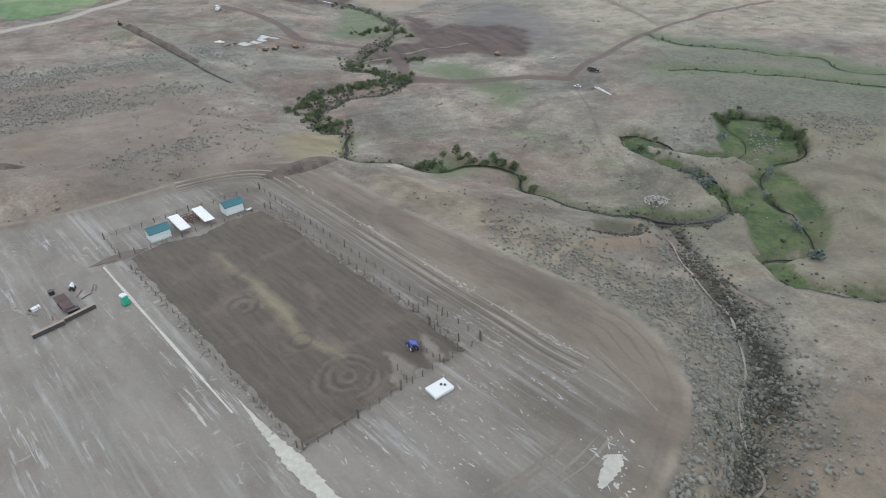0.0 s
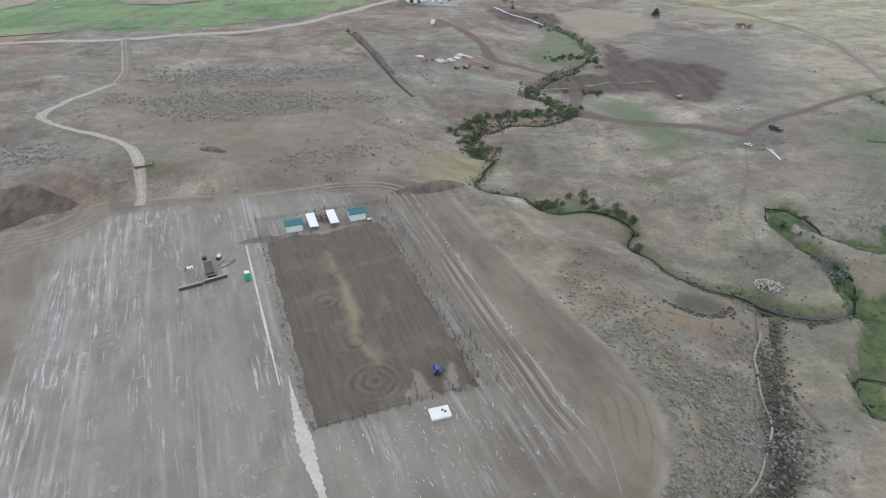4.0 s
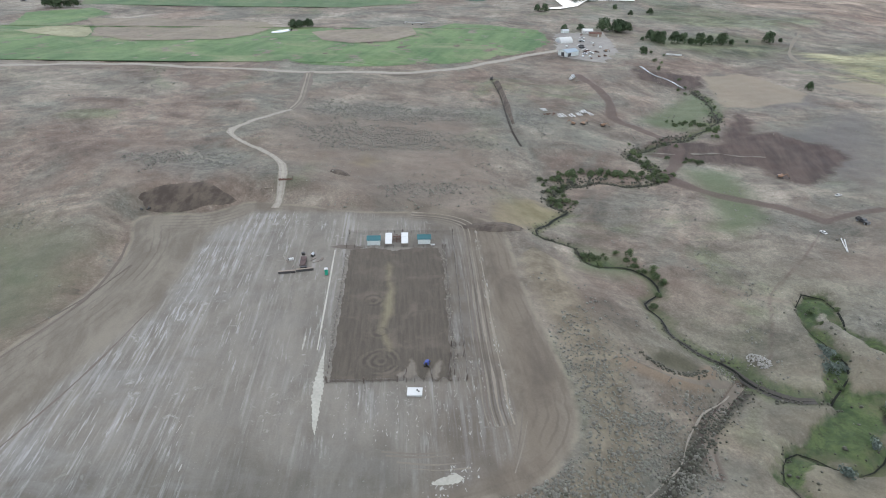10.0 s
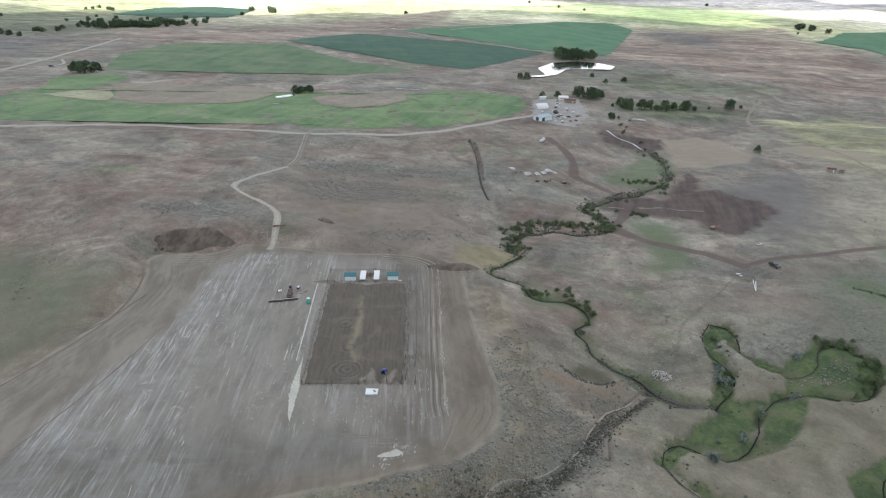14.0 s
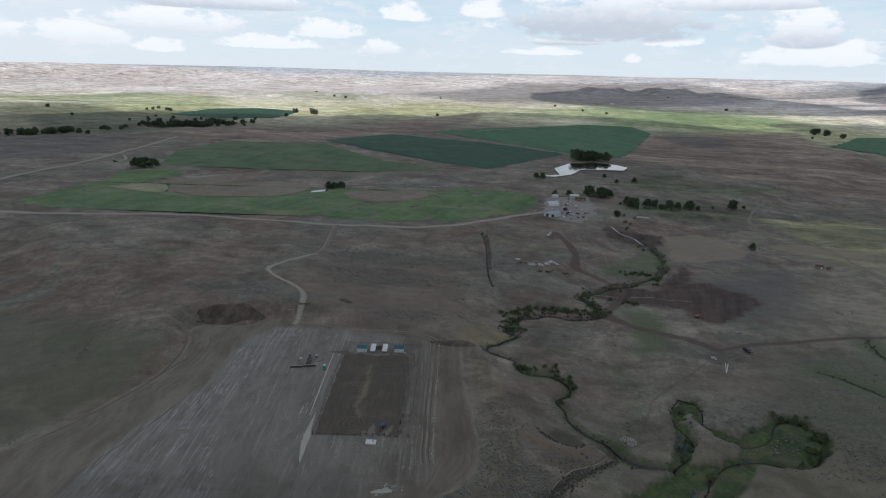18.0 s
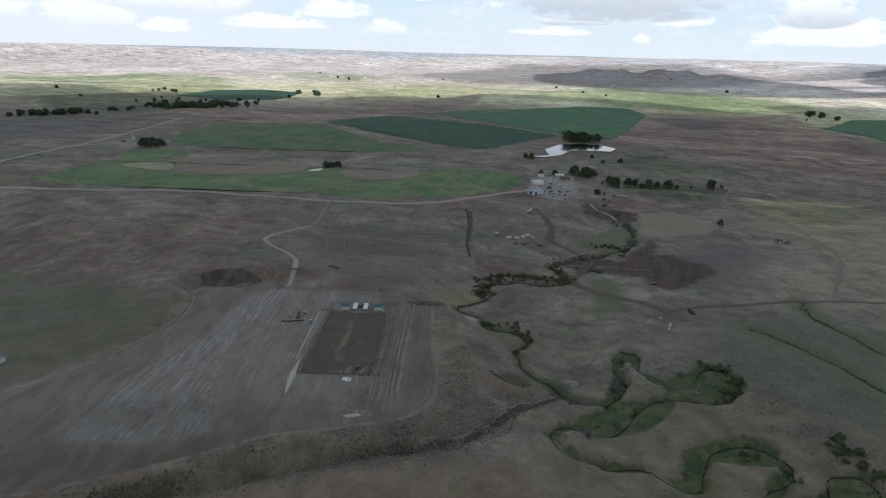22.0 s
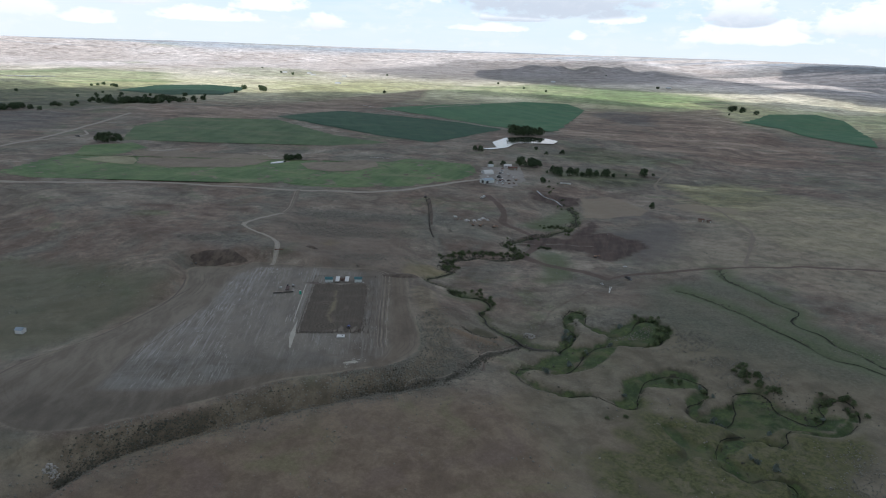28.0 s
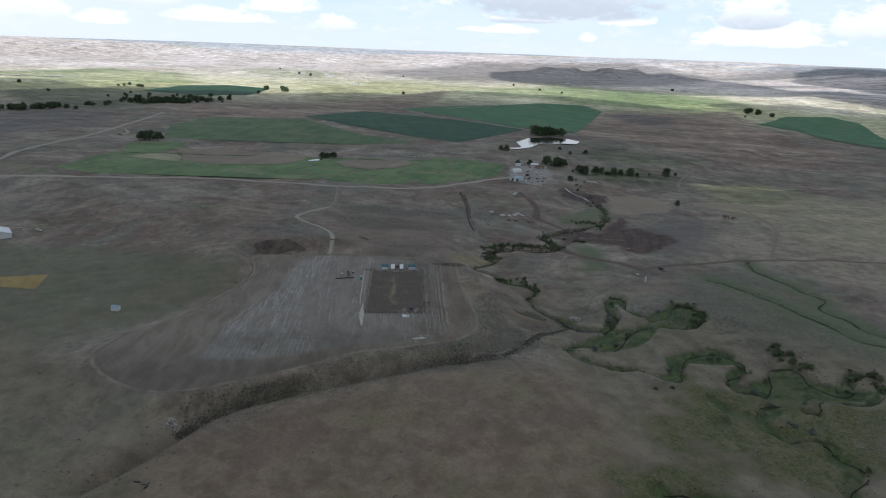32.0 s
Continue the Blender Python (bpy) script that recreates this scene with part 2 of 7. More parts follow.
def ground_paint(k, p):
    fine = k.noise(p, 1.6, 5.0, 0.7)
    mid = k.noise(p, 9.0, 5.0, 0.65, 0.3)
    rough = k.math("ADD", k.math("MULTIPLY_ADD", mid, 7.0, -3.5), k.math("MULTIPLY_ADD", fine, 2.4, -1.2))

    def zone(name, lo, hi, ragged=1.0):
        return k.step(k.math("ADD", k.attr(name), k.math("MULTIPLY", rough, ragged)), lo, hi)

    col = prairie(k, p)
    # dry straw plain far away, paling with distance: haze put into the colour
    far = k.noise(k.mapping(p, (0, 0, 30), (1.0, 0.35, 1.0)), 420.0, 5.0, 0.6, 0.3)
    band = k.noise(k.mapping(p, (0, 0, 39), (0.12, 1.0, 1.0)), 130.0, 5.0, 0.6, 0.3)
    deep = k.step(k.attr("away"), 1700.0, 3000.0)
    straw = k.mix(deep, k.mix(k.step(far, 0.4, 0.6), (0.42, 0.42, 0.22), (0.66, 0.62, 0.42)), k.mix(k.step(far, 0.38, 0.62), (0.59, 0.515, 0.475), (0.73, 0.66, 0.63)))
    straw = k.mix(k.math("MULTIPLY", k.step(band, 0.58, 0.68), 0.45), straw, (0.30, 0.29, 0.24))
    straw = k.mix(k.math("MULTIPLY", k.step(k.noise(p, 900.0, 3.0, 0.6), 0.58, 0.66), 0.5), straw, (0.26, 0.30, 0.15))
    # farthest hills tinted blue-grey by distance, haze painted into the ground
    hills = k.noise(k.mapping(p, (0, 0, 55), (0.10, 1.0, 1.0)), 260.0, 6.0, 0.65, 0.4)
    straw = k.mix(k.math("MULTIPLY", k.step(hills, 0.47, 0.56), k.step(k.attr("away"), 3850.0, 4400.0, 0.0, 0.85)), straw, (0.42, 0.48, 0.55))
    # dark strips on the far right: cloud shade painted into the plain
    straw = k.mix(k.math("MULTIPLY", k.step(hills, 0.44, 0.54), k.step(k.math("ADD", k.attr("far_shade"), k.math("MULTIPLY_ADD", far, 500.0, -250.0)), -150.0, 200.0, 0.0, 0.75)), straw, (0.17, 0.175, 0.18))
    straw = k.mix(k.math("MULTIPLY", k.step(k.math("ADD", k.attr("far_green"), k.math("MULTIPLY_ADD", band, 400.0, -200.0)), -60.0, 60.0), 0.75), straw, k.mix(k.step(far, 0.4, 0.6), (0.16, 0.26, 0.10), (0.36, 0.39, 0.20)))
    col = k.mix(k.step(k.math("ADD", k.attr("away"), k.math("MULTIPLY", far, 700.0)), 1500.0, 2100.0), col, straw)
    col = k.mix(k.math("MULTIPLY", k.step(k.math("ADD", k.attr("badland"), k.math("MULTIPLY_ADD", far, 360.0, -180.0)), -120.0, 120.0), 0.7), col, k.mix(band, (0.105, 0.104, 0.106), (0.24, 0.22, 0.21)))
    deepness = k.step(k.attr("away"), 330.0, 620.0)
    rag = k.noise(k.mapping(p, (0, 0, 35), (0.65, 1.0, 1.0)), 42.0, 7.0, 0.74, 0.9)
    rib = k.noise(k.mapping(p, (0, 0, 30), (0.35, 1.0, 1.0)), 80.0, 6.0, 0.7, 0.8)
    broken = k.math("MULTIPLY", k.step(rag, 0.3, 0.7, 0.74, 1.3), k.step(rib, 0.34, 0.66, 0.9, 1.1))
    blot = lambda name: k.step(k.math("ADD", k.attr(name), k.math("ADD", k.math("MULTIPLY_ADD", rag, 60.0, -30.0), k.math("MULTIPLY_ADD", rib, 60.0, -30.0))), -16.0, 16.0)
    col = k.mix(k.math("MULTIPLY", blot("umber"), 0.75), col, k.mix(k.step(rib, 0.4, 0.6), (0.160, 0.110, 0.082), (0.275, 0.210, 0.162)))
    col = k.mix(k.math("MULTIPLY", blot("ash"), 0.7), col, (0.105, 0.100, 0.094))
    col = k.mix(k.math("MULTIPLY", blot("low_green_shade"), 0.8), col, k.mix(k.step(rag, 0.35, 0.65), (0.048, 0.066, 0.034), (0.115, 0.125, 0.072)))
    col = k.mix(k.math("MULTIPLY", blot("pasture"), 0.85), col, k.mix(k.step(rib, 0.4, 0.6), (0.190, 0.186, 0.098), (0.310, 0.290, 0.170)))
    col = k.mix(deepness, col, k.scale(col, broken))
    uneven = k.math("MULTIPLY", k.step(k.noise(k.mapping(p, (0, 0, 30), (0.7, 1.0, 1.0)), 30.0, 7.0, 0.72, 1.0), 0.30, 0.70, 0.60, 1.32), k.step(k.noise(p, 5.5, 5.0, 0.7, 0.6), 0.30, 0.70, 0.84, 1.14))
    col = k.scale(col, uneven)
    hue = k.noise(k.mapping(p, (0, 0, 32), (0.55, 1.0, 1.0), (60, 20, 0)), 52.0, 6.0, 0.68, 0.9)
    col = k.mix(k.step(hue, 0.50, 0.64, 0.0, 0.5), col, k.mix(k.step(mid, 0.35, 0.65), (0.120, 0.088, 0.068), (0.205, 0.158, 0.126)))
    col = k.mix(k.step(hue, 0.46, 0.34, 0.0, 0.5), col, k.mix(k.step(mid, 0.35, 0.65), (0.092, 0.094, 0.078), (0.178, 0.174, 0.142)))
    col = k.mix(k.math("MULTIPLY", zone("west_green", -14, 14, 2.5), 0.7), col, k.mix(mid, (0.066, 0.074, 0.044), (0.135, 0.138, 0.088)))
    tint = k.step(k.noise(p, 2.4, 4.0, 0.7), 0.4, 0.6)
    col = k.mix(k.math("MULTIPLY", zone("sage_band", -10, 10, 2.6), 0.6), col, k.mix(tint, (0.074, 0.078, 0.070), (0.180, 0.172, 0.148)))
    col = k.mix(k.math("MULTIPLY", zone("ochre", -4, 4, 1.4), 0.75), col, k.mix(k.step(mid, 0.35, 0.65), (0.150, 0.124, 0.062), (0.225, 0.188, 0.108)))
    col = k.mix(k.math("MULTIPLY", zone("sage_flat", -14, 12, 2.5), 0.75), col, k.mix(k.step(fine, 0.3, 0.7), (0.058, 0.066, 0.045), (0.138, 0.140, 0.102)))
    col = k.mix(k.math("MULTIPLY", zone("red_soil", -16, 14, 3.0), 0.55), col, k.mix(mid, (0.112, 0.082, 0.064), (0.185, 0.145, 0.115)))
    col = k.mix(k.math("MULTIPLY", zone("dusky", -14, 12, 3.0), 0.75), col, k.mix(fine, (0.070, 0.066, 0.062), (0.135, 0.126, 0.118)))
    col = k.mix(k.math("MULTIPLY", zone("hollow", -2, 2, 0.5), 0.8), col, (0.070, 0.066, 0.042))
    col = k.mix(k.math("MULTIPLY", zone("oxbow", -1.0, 1.2, 0.5), 0.75), col, k.mix(fine, (0.150, 0.108, 0.074), (0.215, 0.165, 0.118)))
    mood = k.noise(p, 34.0, 5.0, 0.62, 0.7)
    flat = k.mix(k.step(mid, 0.34, 0.66), (0.116, 0.086, 0.060), (0.190, 0.146, 0.102))
    flat = k.mix(k.step(mood, 0.52, 0.64, 0.0, 0.75), flat, k.mix(fine, (0.108, 0.100, 0.052), (0.180, 0.164, 0.092)))
    flat = k.mix(k.step(mood, 0.46, 0.36, 0.0, 0.7), flat, k.mix(fine, (0.112, 0.080, 0.064), (0.160, 0.120, 0.098)))
    flat = k.scale(flat, k.math("MULTIPLY_ADD", fine, 0.9, 0.55))
    col = k.mix(k.math("MULTIPLY", zone("brown_flat", -22, 18, 3.0), 0.85), col, flat)
    col = k.mix(k.math("MULTIPLY", zone("pale_range", -30, 30, 4.0), 0.65), col, k.mix(k.step(mid, 0.35, 0.65), (0.165, 0.145, 0.104), (0.300, 0.265, 0.200)))
    # dark gully foot and thickets: brush together with its shade, in the colour
    col = k.mix(k.math("MULTIPLY", zone("brush_shade", -1.2, 2.0, 0.6), 0.95), col, k.mix(k.step(fine, 0.35, 0.65), (0.024, 0.021, 0.016), (0.070, 0.062, 0.050)))
    # red ploughed earth, green flats
    col = k.mix(k.math("MULTIPLY", zone("red", -3, 3, 1.9), 0.9), col, k.mix(k.step(k.noise(k.mapping(p, (0, 0, 25), (1.0, 0.12, 1.0)), 5.0, 5.0, 0.65, 0.3), 0.34, 0.66), (0.038, 0.025, 0.021), (0.078, 0.053, 0.045)))
    col = k.mix(k.math("MULTIPLY", zone("flat_green", -8, 6, 1.5), 0.8), col, k.mix(fine, (0.056, 0.082, 0.040), (0.118, 0.142, 0.076)))
    # straw field, plus a sunlit pasture patch painted in the same pale colour
    col = k.mix(k.math("MULTIPLY", zone("straw_and_sun", -3, 2), 0.8), col, k.mix(fine, (0.185, 0.150, 0.110), (0.265, 0.220, 0.165)))
    side = k.scale(k.mix(k.step(mid, 0.32, 0.66), (0.102, 0.085, 0.058), (0.212, 0.178, 0.128)), k.math("MULTIPLY_ADD", fine, 1.1, 0.45))
    col = k.mix(k.math("MULTIPLY", zone("slope", -3, 3, 1.2), 0.8), col, side)
    col = k.mix(k.math("MULTIPLY", zone("meadow", -16, 16, 3.0), 0.7), col, k.mix(k.step(mid, 0.34, 0.66), (0.100, 0.088, 0.060), (0.180, 0.154, 0.108)))
    # wet green along the meanders
    soak = k.step(k.math("ADD", k.attr("damp"), k.math("MULTIPLY", rough, 1.6)), -5.0, 7.0)
    col = k.mix(k.math("MULTIPLY", soak, k.step(k.noise(p, 6.0, 6.0, 0.7, 0.6), 0.38, 0.56, 0.5, 0.95)), col, k.mix(k.step(fine, 0.3, 0.7), (0.040, 0.048, 0.018), (0.110, 0.114, 0.046)))
    wet = k.math("ADD", k.attr("marsh"), k.math("MULTIPLY", rough, 0.9))
    lush = k.mix(k.step(mid, 0.34, 0.66), (0.028, 0.050, 0.018), (0.088, 0.114, 0.042))
    lush = k.mix(k.math("MULTIPLY", k.step(k.noise(p, 4.5, 6.0, 0.7, 0.8), 0.46, 0.62), 0.75), lush, (0.036, 0.058, 0.028))
    lush = k.mix(k.step(fine, 0.52, 0.70), lush, (0.036, 0.050, 0.022))
    lush = k.mix(k.math("MULTIPLY", k.step(k.noise(p, 14.0, 5.0, 0.65, 0.5), 0.48, 0.62), 0.7), lush, (0.100, 0.096, 0.056))
    dry = k.math("ADD", k.attr("creek_side"), k.math("MULTIPLY", rough, 1.3))
    col = k.mix(k.math("MULTIPLY", k.step(dry, -2, 3), 0.8), col, lush)
    col = k.mix(k.step(wet, -1.0, 1.0), col, lush)
    # dark marsh rim: rough growth, with the cut bank's shade painted in
    edge = k.math("SUBTRACT", 1.0, k.step(k.math("ABSOLUTE", k.math("ADD", wet, 0.3)), 0.3, 1.3))
    col = k.mix(k.math("MULTIPLY", edge, k.step(k.noise(p, 17.0, 4.0, 0.6, 0.5), 0.52, 0.66, 0.0, 0.6)), col, (0.038, 0.036, 0.024))
    # dark stream and trench edges: mud, and bank shadow put into the colour
    col = k.mix(k.math("MULTIPLY", zone("bank", -0.9, 1.4, 0.55), 0.92), col, k.mix(fine, (0.016, 0.017, 0.011), (0.048, 0.044, 0.030)))
    # bare graded earth, the grey pad with pale scraper streaks
    broad = k.noise(p, 26.0, 5.0, 0.62, 0.8)
    soft = k.noise(k.mapping(p, (0, 0, U_DEG), (1.0, 0.35, 1.0)), 8.0, 6.0, 0.66, 0.4)
    tan = k.mix(k.step(soft, 0.34, 0.66), (0.114, 0.095, 0.073), (0.174, 0.148, 0.116))
    tan = k.mix(k.step(k.attr("pad_west"), 10.0, 60.0), tan, k.mix(k.step(soft, 0.34, 0.66), (0.132, 0.114, 0.090), (0.196, 0.171, 0.137)))
    tan = k.scale(tan, k.step(k.attr("pad_south"), 8.0, 55.0, 1.0, 0.68))
    col = k.mix(zone("graded", -1.6, 0.8, 0.25), col, tan)
    rim = k.math("SUBTRACT", 1.0, k.step(k.math("ABSOLUTE", k.math("ADD", k.attr("graded"), k.math("MULTIPLY", rough, 0.25))), 0.2, 1.2))
    col = k.mix(k.math("MULTIPLY", rim, k.step(mid, 0.35, 0.6, 0.0, 0.5)), col, (0.25, 0.215, 0.165))
    apron = k.mix(k.step(soft, 0.3, 0.65), (0.092, 0.074, 0.058), (0.152, 0.126, 0.096))
    col = k.mix(k.math("MULTIPLY", zone("apron", -1.5, 2.0, 0.5), 0.85), col, apron)
    lane = k.math("SINE", k.math("ADD", k.math("MULTIPLY", k.attr("graded"), 2.6), k.math("MULTIPLY", mid, 5.0)))
    lane = k.math("MULTIPLY", k.step(lane, 0.5, 1.0), k.math("MULTIPLY", k.step(k.attr("graded"), 0.5, 1.5), k.step(k.attr("graded"), 16.0, 9.0)))
    col = k.mix(k.math("MULTIPLY", lane, k.step(broad, 0.42, 0.64, 0.08, 0.5)), col, (0.098, 0.082, 0.066))
    along = k.mapping(p, (0, 0, U_DEG), (1.0, 0.07, 1.0))
    streak = k.noise(along, 1.3, 5.0, 0.65, 0.25)
    grey = k.mix(k.step(soft, 0.32, 0.68), (0.150, 0.134, 0.112), (0.206, 0.185, 0.157))
    south = k.step(k.math("ADD", k.attr("pad_south"), k.math("MULTIPLY", rough, 1.5)), -4.0, 16.0)
    grey = k.mix(south, grey, k.mix(k.step(soft, 0.32, 0.68), (0.106, 0.097, 0.080), (0.152, 0.139, 0.115)))
    grey = k.mix(k.step(k.attr("pad_west"), -14.0, -31.0), grey, k.mix(k.step(soft, 0.32, 0.68), (0.112, 0.095, 0.076), (0.162, 0.140, 0.114)))
    grey = k.scale(grey, 0.95)
    rim_west = k.math("MULTIPLY", k.step(k.attr("pad"), 34.0, 6.0), k.step(k.attr("pad_west"), 14.0, 34.0))
    wash = k.math("MULTIPLY", k.step(k.noise(k.mapping(p, (0, 0, U_DEG), (0.5, 1.0, 1.0)), 10.0, 5.0, 0.66, 0.7), 0.42, 0.64), k.math("MULTIPLY_ADD", rim_west, 0.28, 0.12))
    grey = k.mix(wash, grey, (0.232, 0.224, 0.216))
    smear = k.noise(k.mapping(p, (0, 0, U_DEG + 0.5), (1.0, 0.04, 1.0), (1, 5, 0)), 1.3, 5.0, 0.62, 0.2)
    sweep = k.noise(k.mapping(p, (0, 0, U_DEG), (1.0, 0.3, 1.0), (2, 7, 0)), 12.0, 5.0, 0.66, 0.6)
    grey = k.mix(k.math("MULTIPLY", k.math("MULTIPLY", k.step(smear, 0.46, 0.66), k.step(k.math("ADD", sweep, k.math("MULTIPLY", rim_west, 0.08)), 0.42, 0.62)), k.math("MULTIPLY_ADD", south, -0.4, 0.66)), grey, (0.290, 0.277, 0.261))
    blot_lime = k.math("MULTIPLY", k.step(k.noise(p, 2.6, 5.0, 0.7, 0.8), 0.58, 0.66), k.step(k.noise(p, 17.0, 3.0, 0.6), 0.48, 0.60))
    grey = k.mix(k.math("MULTIPLY", blot_lime, k.math("MULTIPLY_ADD", south, -0.4, 0.55)), grey, (0.33, 0.325, 0.30))
    thin = k.noise(k.mapping(p, (0, 0, U_DEG + 1.5), (1.0, 0.07, 1.0), (3, 8, 0)), 0.62, 4.0, 0.62, 0.2)
    crowd = k.noise(k.mapping(p, (0, 0, U_DEG), (1.0, 0.28, 1.0), (9, 4, 0)), 7.0, 5.0, 0.65, 0.5)
    west = k.step(k.attr("pad_west"), -6.0, 6.0, 0.35, 0.75)
    dense = k.math("ADD", crowd, k.math("MULTIPLY", rim_west, 0.10))
    lime = k.math("MULTIPLY", k.math("MULTIPLY", k.step(thin, 0.52, 0.63), k.step(dense, 0.51, 0.66)), k.math("MULTIPLY", west, k.math("MULTIPLY_ADD", south, -0.55, 1.0)))
    grey = k.mix(lime, grey, (0.36, 0.355, 0.345))
    patch = k.noise(k.mapping(p, (0, 0, U_DEG), (1.0, 0.45, 1.0), (9, 4, 0)), 11.0, 5.0, 0.65, 0.6)
    dusk = k.math("MULTIPLY", k.step(streak, 0.44, 0.36), k.step(patch, 0.46, 0.36))
    grey = k.mix(k.math("MULTIPLY", dusk, 0.5), grey, (0.115, 0.100, 0.086))
    pebble = k.step(k.noise(p, 0.8, 3.0, 0.7), 0.64, 0.74)
    grey = k.mix(k.math("MULTIPLY", pebble, 0.5), grey, (0.36, 0.35, 0.32))
    col = k.mix(zone("pad", -3.0, 3.0, 0.7), col, grey)
    # wheel ruts, dirt tracks, white lime line
    col = k.mix(k.math("MULTIPLY", zone("track", -0.8, 0.8, 0.12), 0.85), col, k.mix(fine, (0.062, 0.042, 0.036), (0.112, 0.080, 0.068)))
    return k.scale(col, k.math("MULTIPLY_ADD", k.noise(p, 0.45, 3.0, 0.7), 0.26, 0.68))


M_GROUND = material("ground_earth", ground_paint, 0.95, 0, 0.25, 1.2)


def arena_paint(k, p):
    q = k.mapping(p, (0, 0, U_DEG), (1.0, 0.07, 1.0))
    rake = k.noise(q, 0.9, 5.0, 0.62, 0.3)
    cloud = k.noise(p, 7.0, 4.0, 0.6, 0.5)
    col = k.mix(k.step(rake, 0.25, 0.75), (0.056, 0.047, 0.037), (0.080, 0.067, 0.053))
    col = k.mix(k.math("MULTIPLY", k.step(cloud, 0.48, 0.7), 0.4), col, (0.125, 0.102, 0.082))
    mid = k.math("ADD", k.attr("middle"), k.math("MULTIPLY_ADD", k.noise(p, 3.5, 5.0, 0.65), 3.4, -1.7))
    col = k.mix(k.math("MULTIPLY", k.step(mid, -1.0, 1.7), 0.85), col, k.mix(rake, (0.118, 0.104, 0.066), (0.185, 0.162, 0.108)))
    stray = k.math("MULTIPLY_ADD", k.noise(p, 2.2, 3.0, 0.6), 0.9, -0.45)

    def circles(name, pitch, reach, strength, col):
        turn = k.math("ADD", k.attr(name), stray)
        line = k.math("SINE", k.math("MULTIPLY", turn, pitch))
        seen = k.math("MULTIPLY", k.step(turn, reach, reach - 1.2), k.step(k.noise(p, 4.0, 3.0), 0.40, 0.56))
        col = k.mix(k.math("MULTIPLY", k.math("MULTIPLY", k.step(line, 0.1, 0.9), seen), strength), col, (0.040, 0.034, 0.027))
        return k.mix(k.math("MULTIPLY", k.math("MULTIPLY", k.step(line, -0.2, -0.9), seen), strength * 0.5), col, (0.128, 0.112, 0.084))

    col = circles("ring", 3.6, 6.2, 0.52, col)
    col = circles("faint_ring", 3.0, 4.4, 0.45, col)
    bare = k.math("ADD", k.attr("bare"), k.math("MULTIPLY_ADD", k.noise(p, 1.8, 4.0, 0.65), 2.0, -1.0))
    col = k.mix(k.math("MULTIPLY", k.step(bare, -0.5, 0.5), 0.6), col, k.mix(rake, (0.145, 0.126, 0.104), (0.205, 0.182, 0.150)))
    return k.scale(col, k.math("MULTIPLY_ADD", k.noise(p, 0.35, 3.0, 0.7), 0.5, 0.75))


M_ARENA = material("harrowed_dirt", arena_paint, 0.95, 0, 0.12, 0.5)


def road_paint(k, p):
    f = k.noise(p, 1.4, 5.0, 0.7)
    col = k.mix(k.step(f, 0.3, 0.7), (0.172, 0.153, 0.126), (0.250, 0.226, 0.190))
    w = k.math("ABSOLUTE", k.math("ABSOLUTE", k.attr("across"), 0), 0)
    ruts = k.step(k.math("ABSOLUTE", k.math("SUBTRACT", w, 0.45)), 0.08, 0.24)
    col = k.mix(k.math("MULTIPLY", ruts, 0.5), col, (0.262, 0.240, 0.205))
    verge = k.step(k.math("ADD", w, k.math("MULTIPLY_ADD", k.noise(p, 3.5, 4.0), 0.8, -0.4)), 0.6, 1.0)
    return k.mix(k.math("MULTIPLY", verge, 0.75), col, (0.115, 0.100, 0.078))


M_TRENCH = plain("dark_trench", (0.026, 0.021, 0.017), 0.9, 0, 0.4, 1.2)
M_DRYBED = plain("pebble_bed", (0.165, 0.148, 0.124), 0.95, 0, 0.45, 0.9)
M_MUD = plain("dark_mud", (0.062, 0.055, 0.048), 0.8, 0, 0.4, 1.5)
M_TRAIL = plain("worn_trail", (0.140, 0.118, 0.094), 0.95, 0, 0.35, 1.6)
M_FAINT = plain("faint_rut", (0.128, 0.110, 0.090), 0.95, 0, 0.4, 1.2)
M_RIDGE = plain("thrown_earth", (0.172, 0.150, 0.122), 0.95, 0, 0.4, 1.2)
M_RUT = plain("wheel_rut", (0.098, 0.082, 0.068), 0.95, 0, 0.4, 1.5)
M_LIME = plain("lime", (0.34, 0.325, 0.28), 0.9, 0, 0.45, 0.8)
M_SPILL = plain("lime_dust", (0.236, 0.226, 0.208), 0.9, 0, 0.3, 0.8)
M_ROAD = material("gravel", road_paint, 0.95)


def crop(name, dark, light, turn=30, row=7.0, bare=(0.165, 0.150, 0.098), thin=0.45):
    """Rows of a crop, patchy, with thin places where the dry soil shows."""
    def paint(k, p):
        q = k.mapping(p, (0, 0, turn), (1.0, 0.08, 1.0))
        blot = k.noise(p, 45.0, 6.0, 0.7, 0.8)
        f = k.math("ADD", k.math("MULTIPLY", k.noise(q, row, 4.0, 0.6), 0.4), k.math("MULTIPLY", blot, 0.6))
        col = k.mix(k.step(f, 0.32, 0.68), dark, light)
        gone = k.step(k.noise(k.mapping(p, (0, 0, 38), (0.45, 1.0, 1.0)), 38.0, 6.0, 0.68, 0.9), 0.50, 0.66)
        col = k.mix(k.math("MULTIPLY", gone, thin), col, bare)
        return k.scale(col, k.math("MULTIPLY_ADD", k.noise(p, 3.5, 4.0, 0.7), 0.7, 0.65))
    return material(name, paint, 0.9)


M_CROP_BRIGHT = crop("irrigated_grass", (0.044, 0.086, 0.034), (0.104, 0.150, 0.064), 20, 7.0, (0.155, 0.155, 0.090), 0.65)
M_CROP_MID = crop("alfalfa", (0.036, 0.070, 0.030), (0.076, 0.112, 0.052), 35, 14, (0.125, 0.122, 0.074), 0.6)
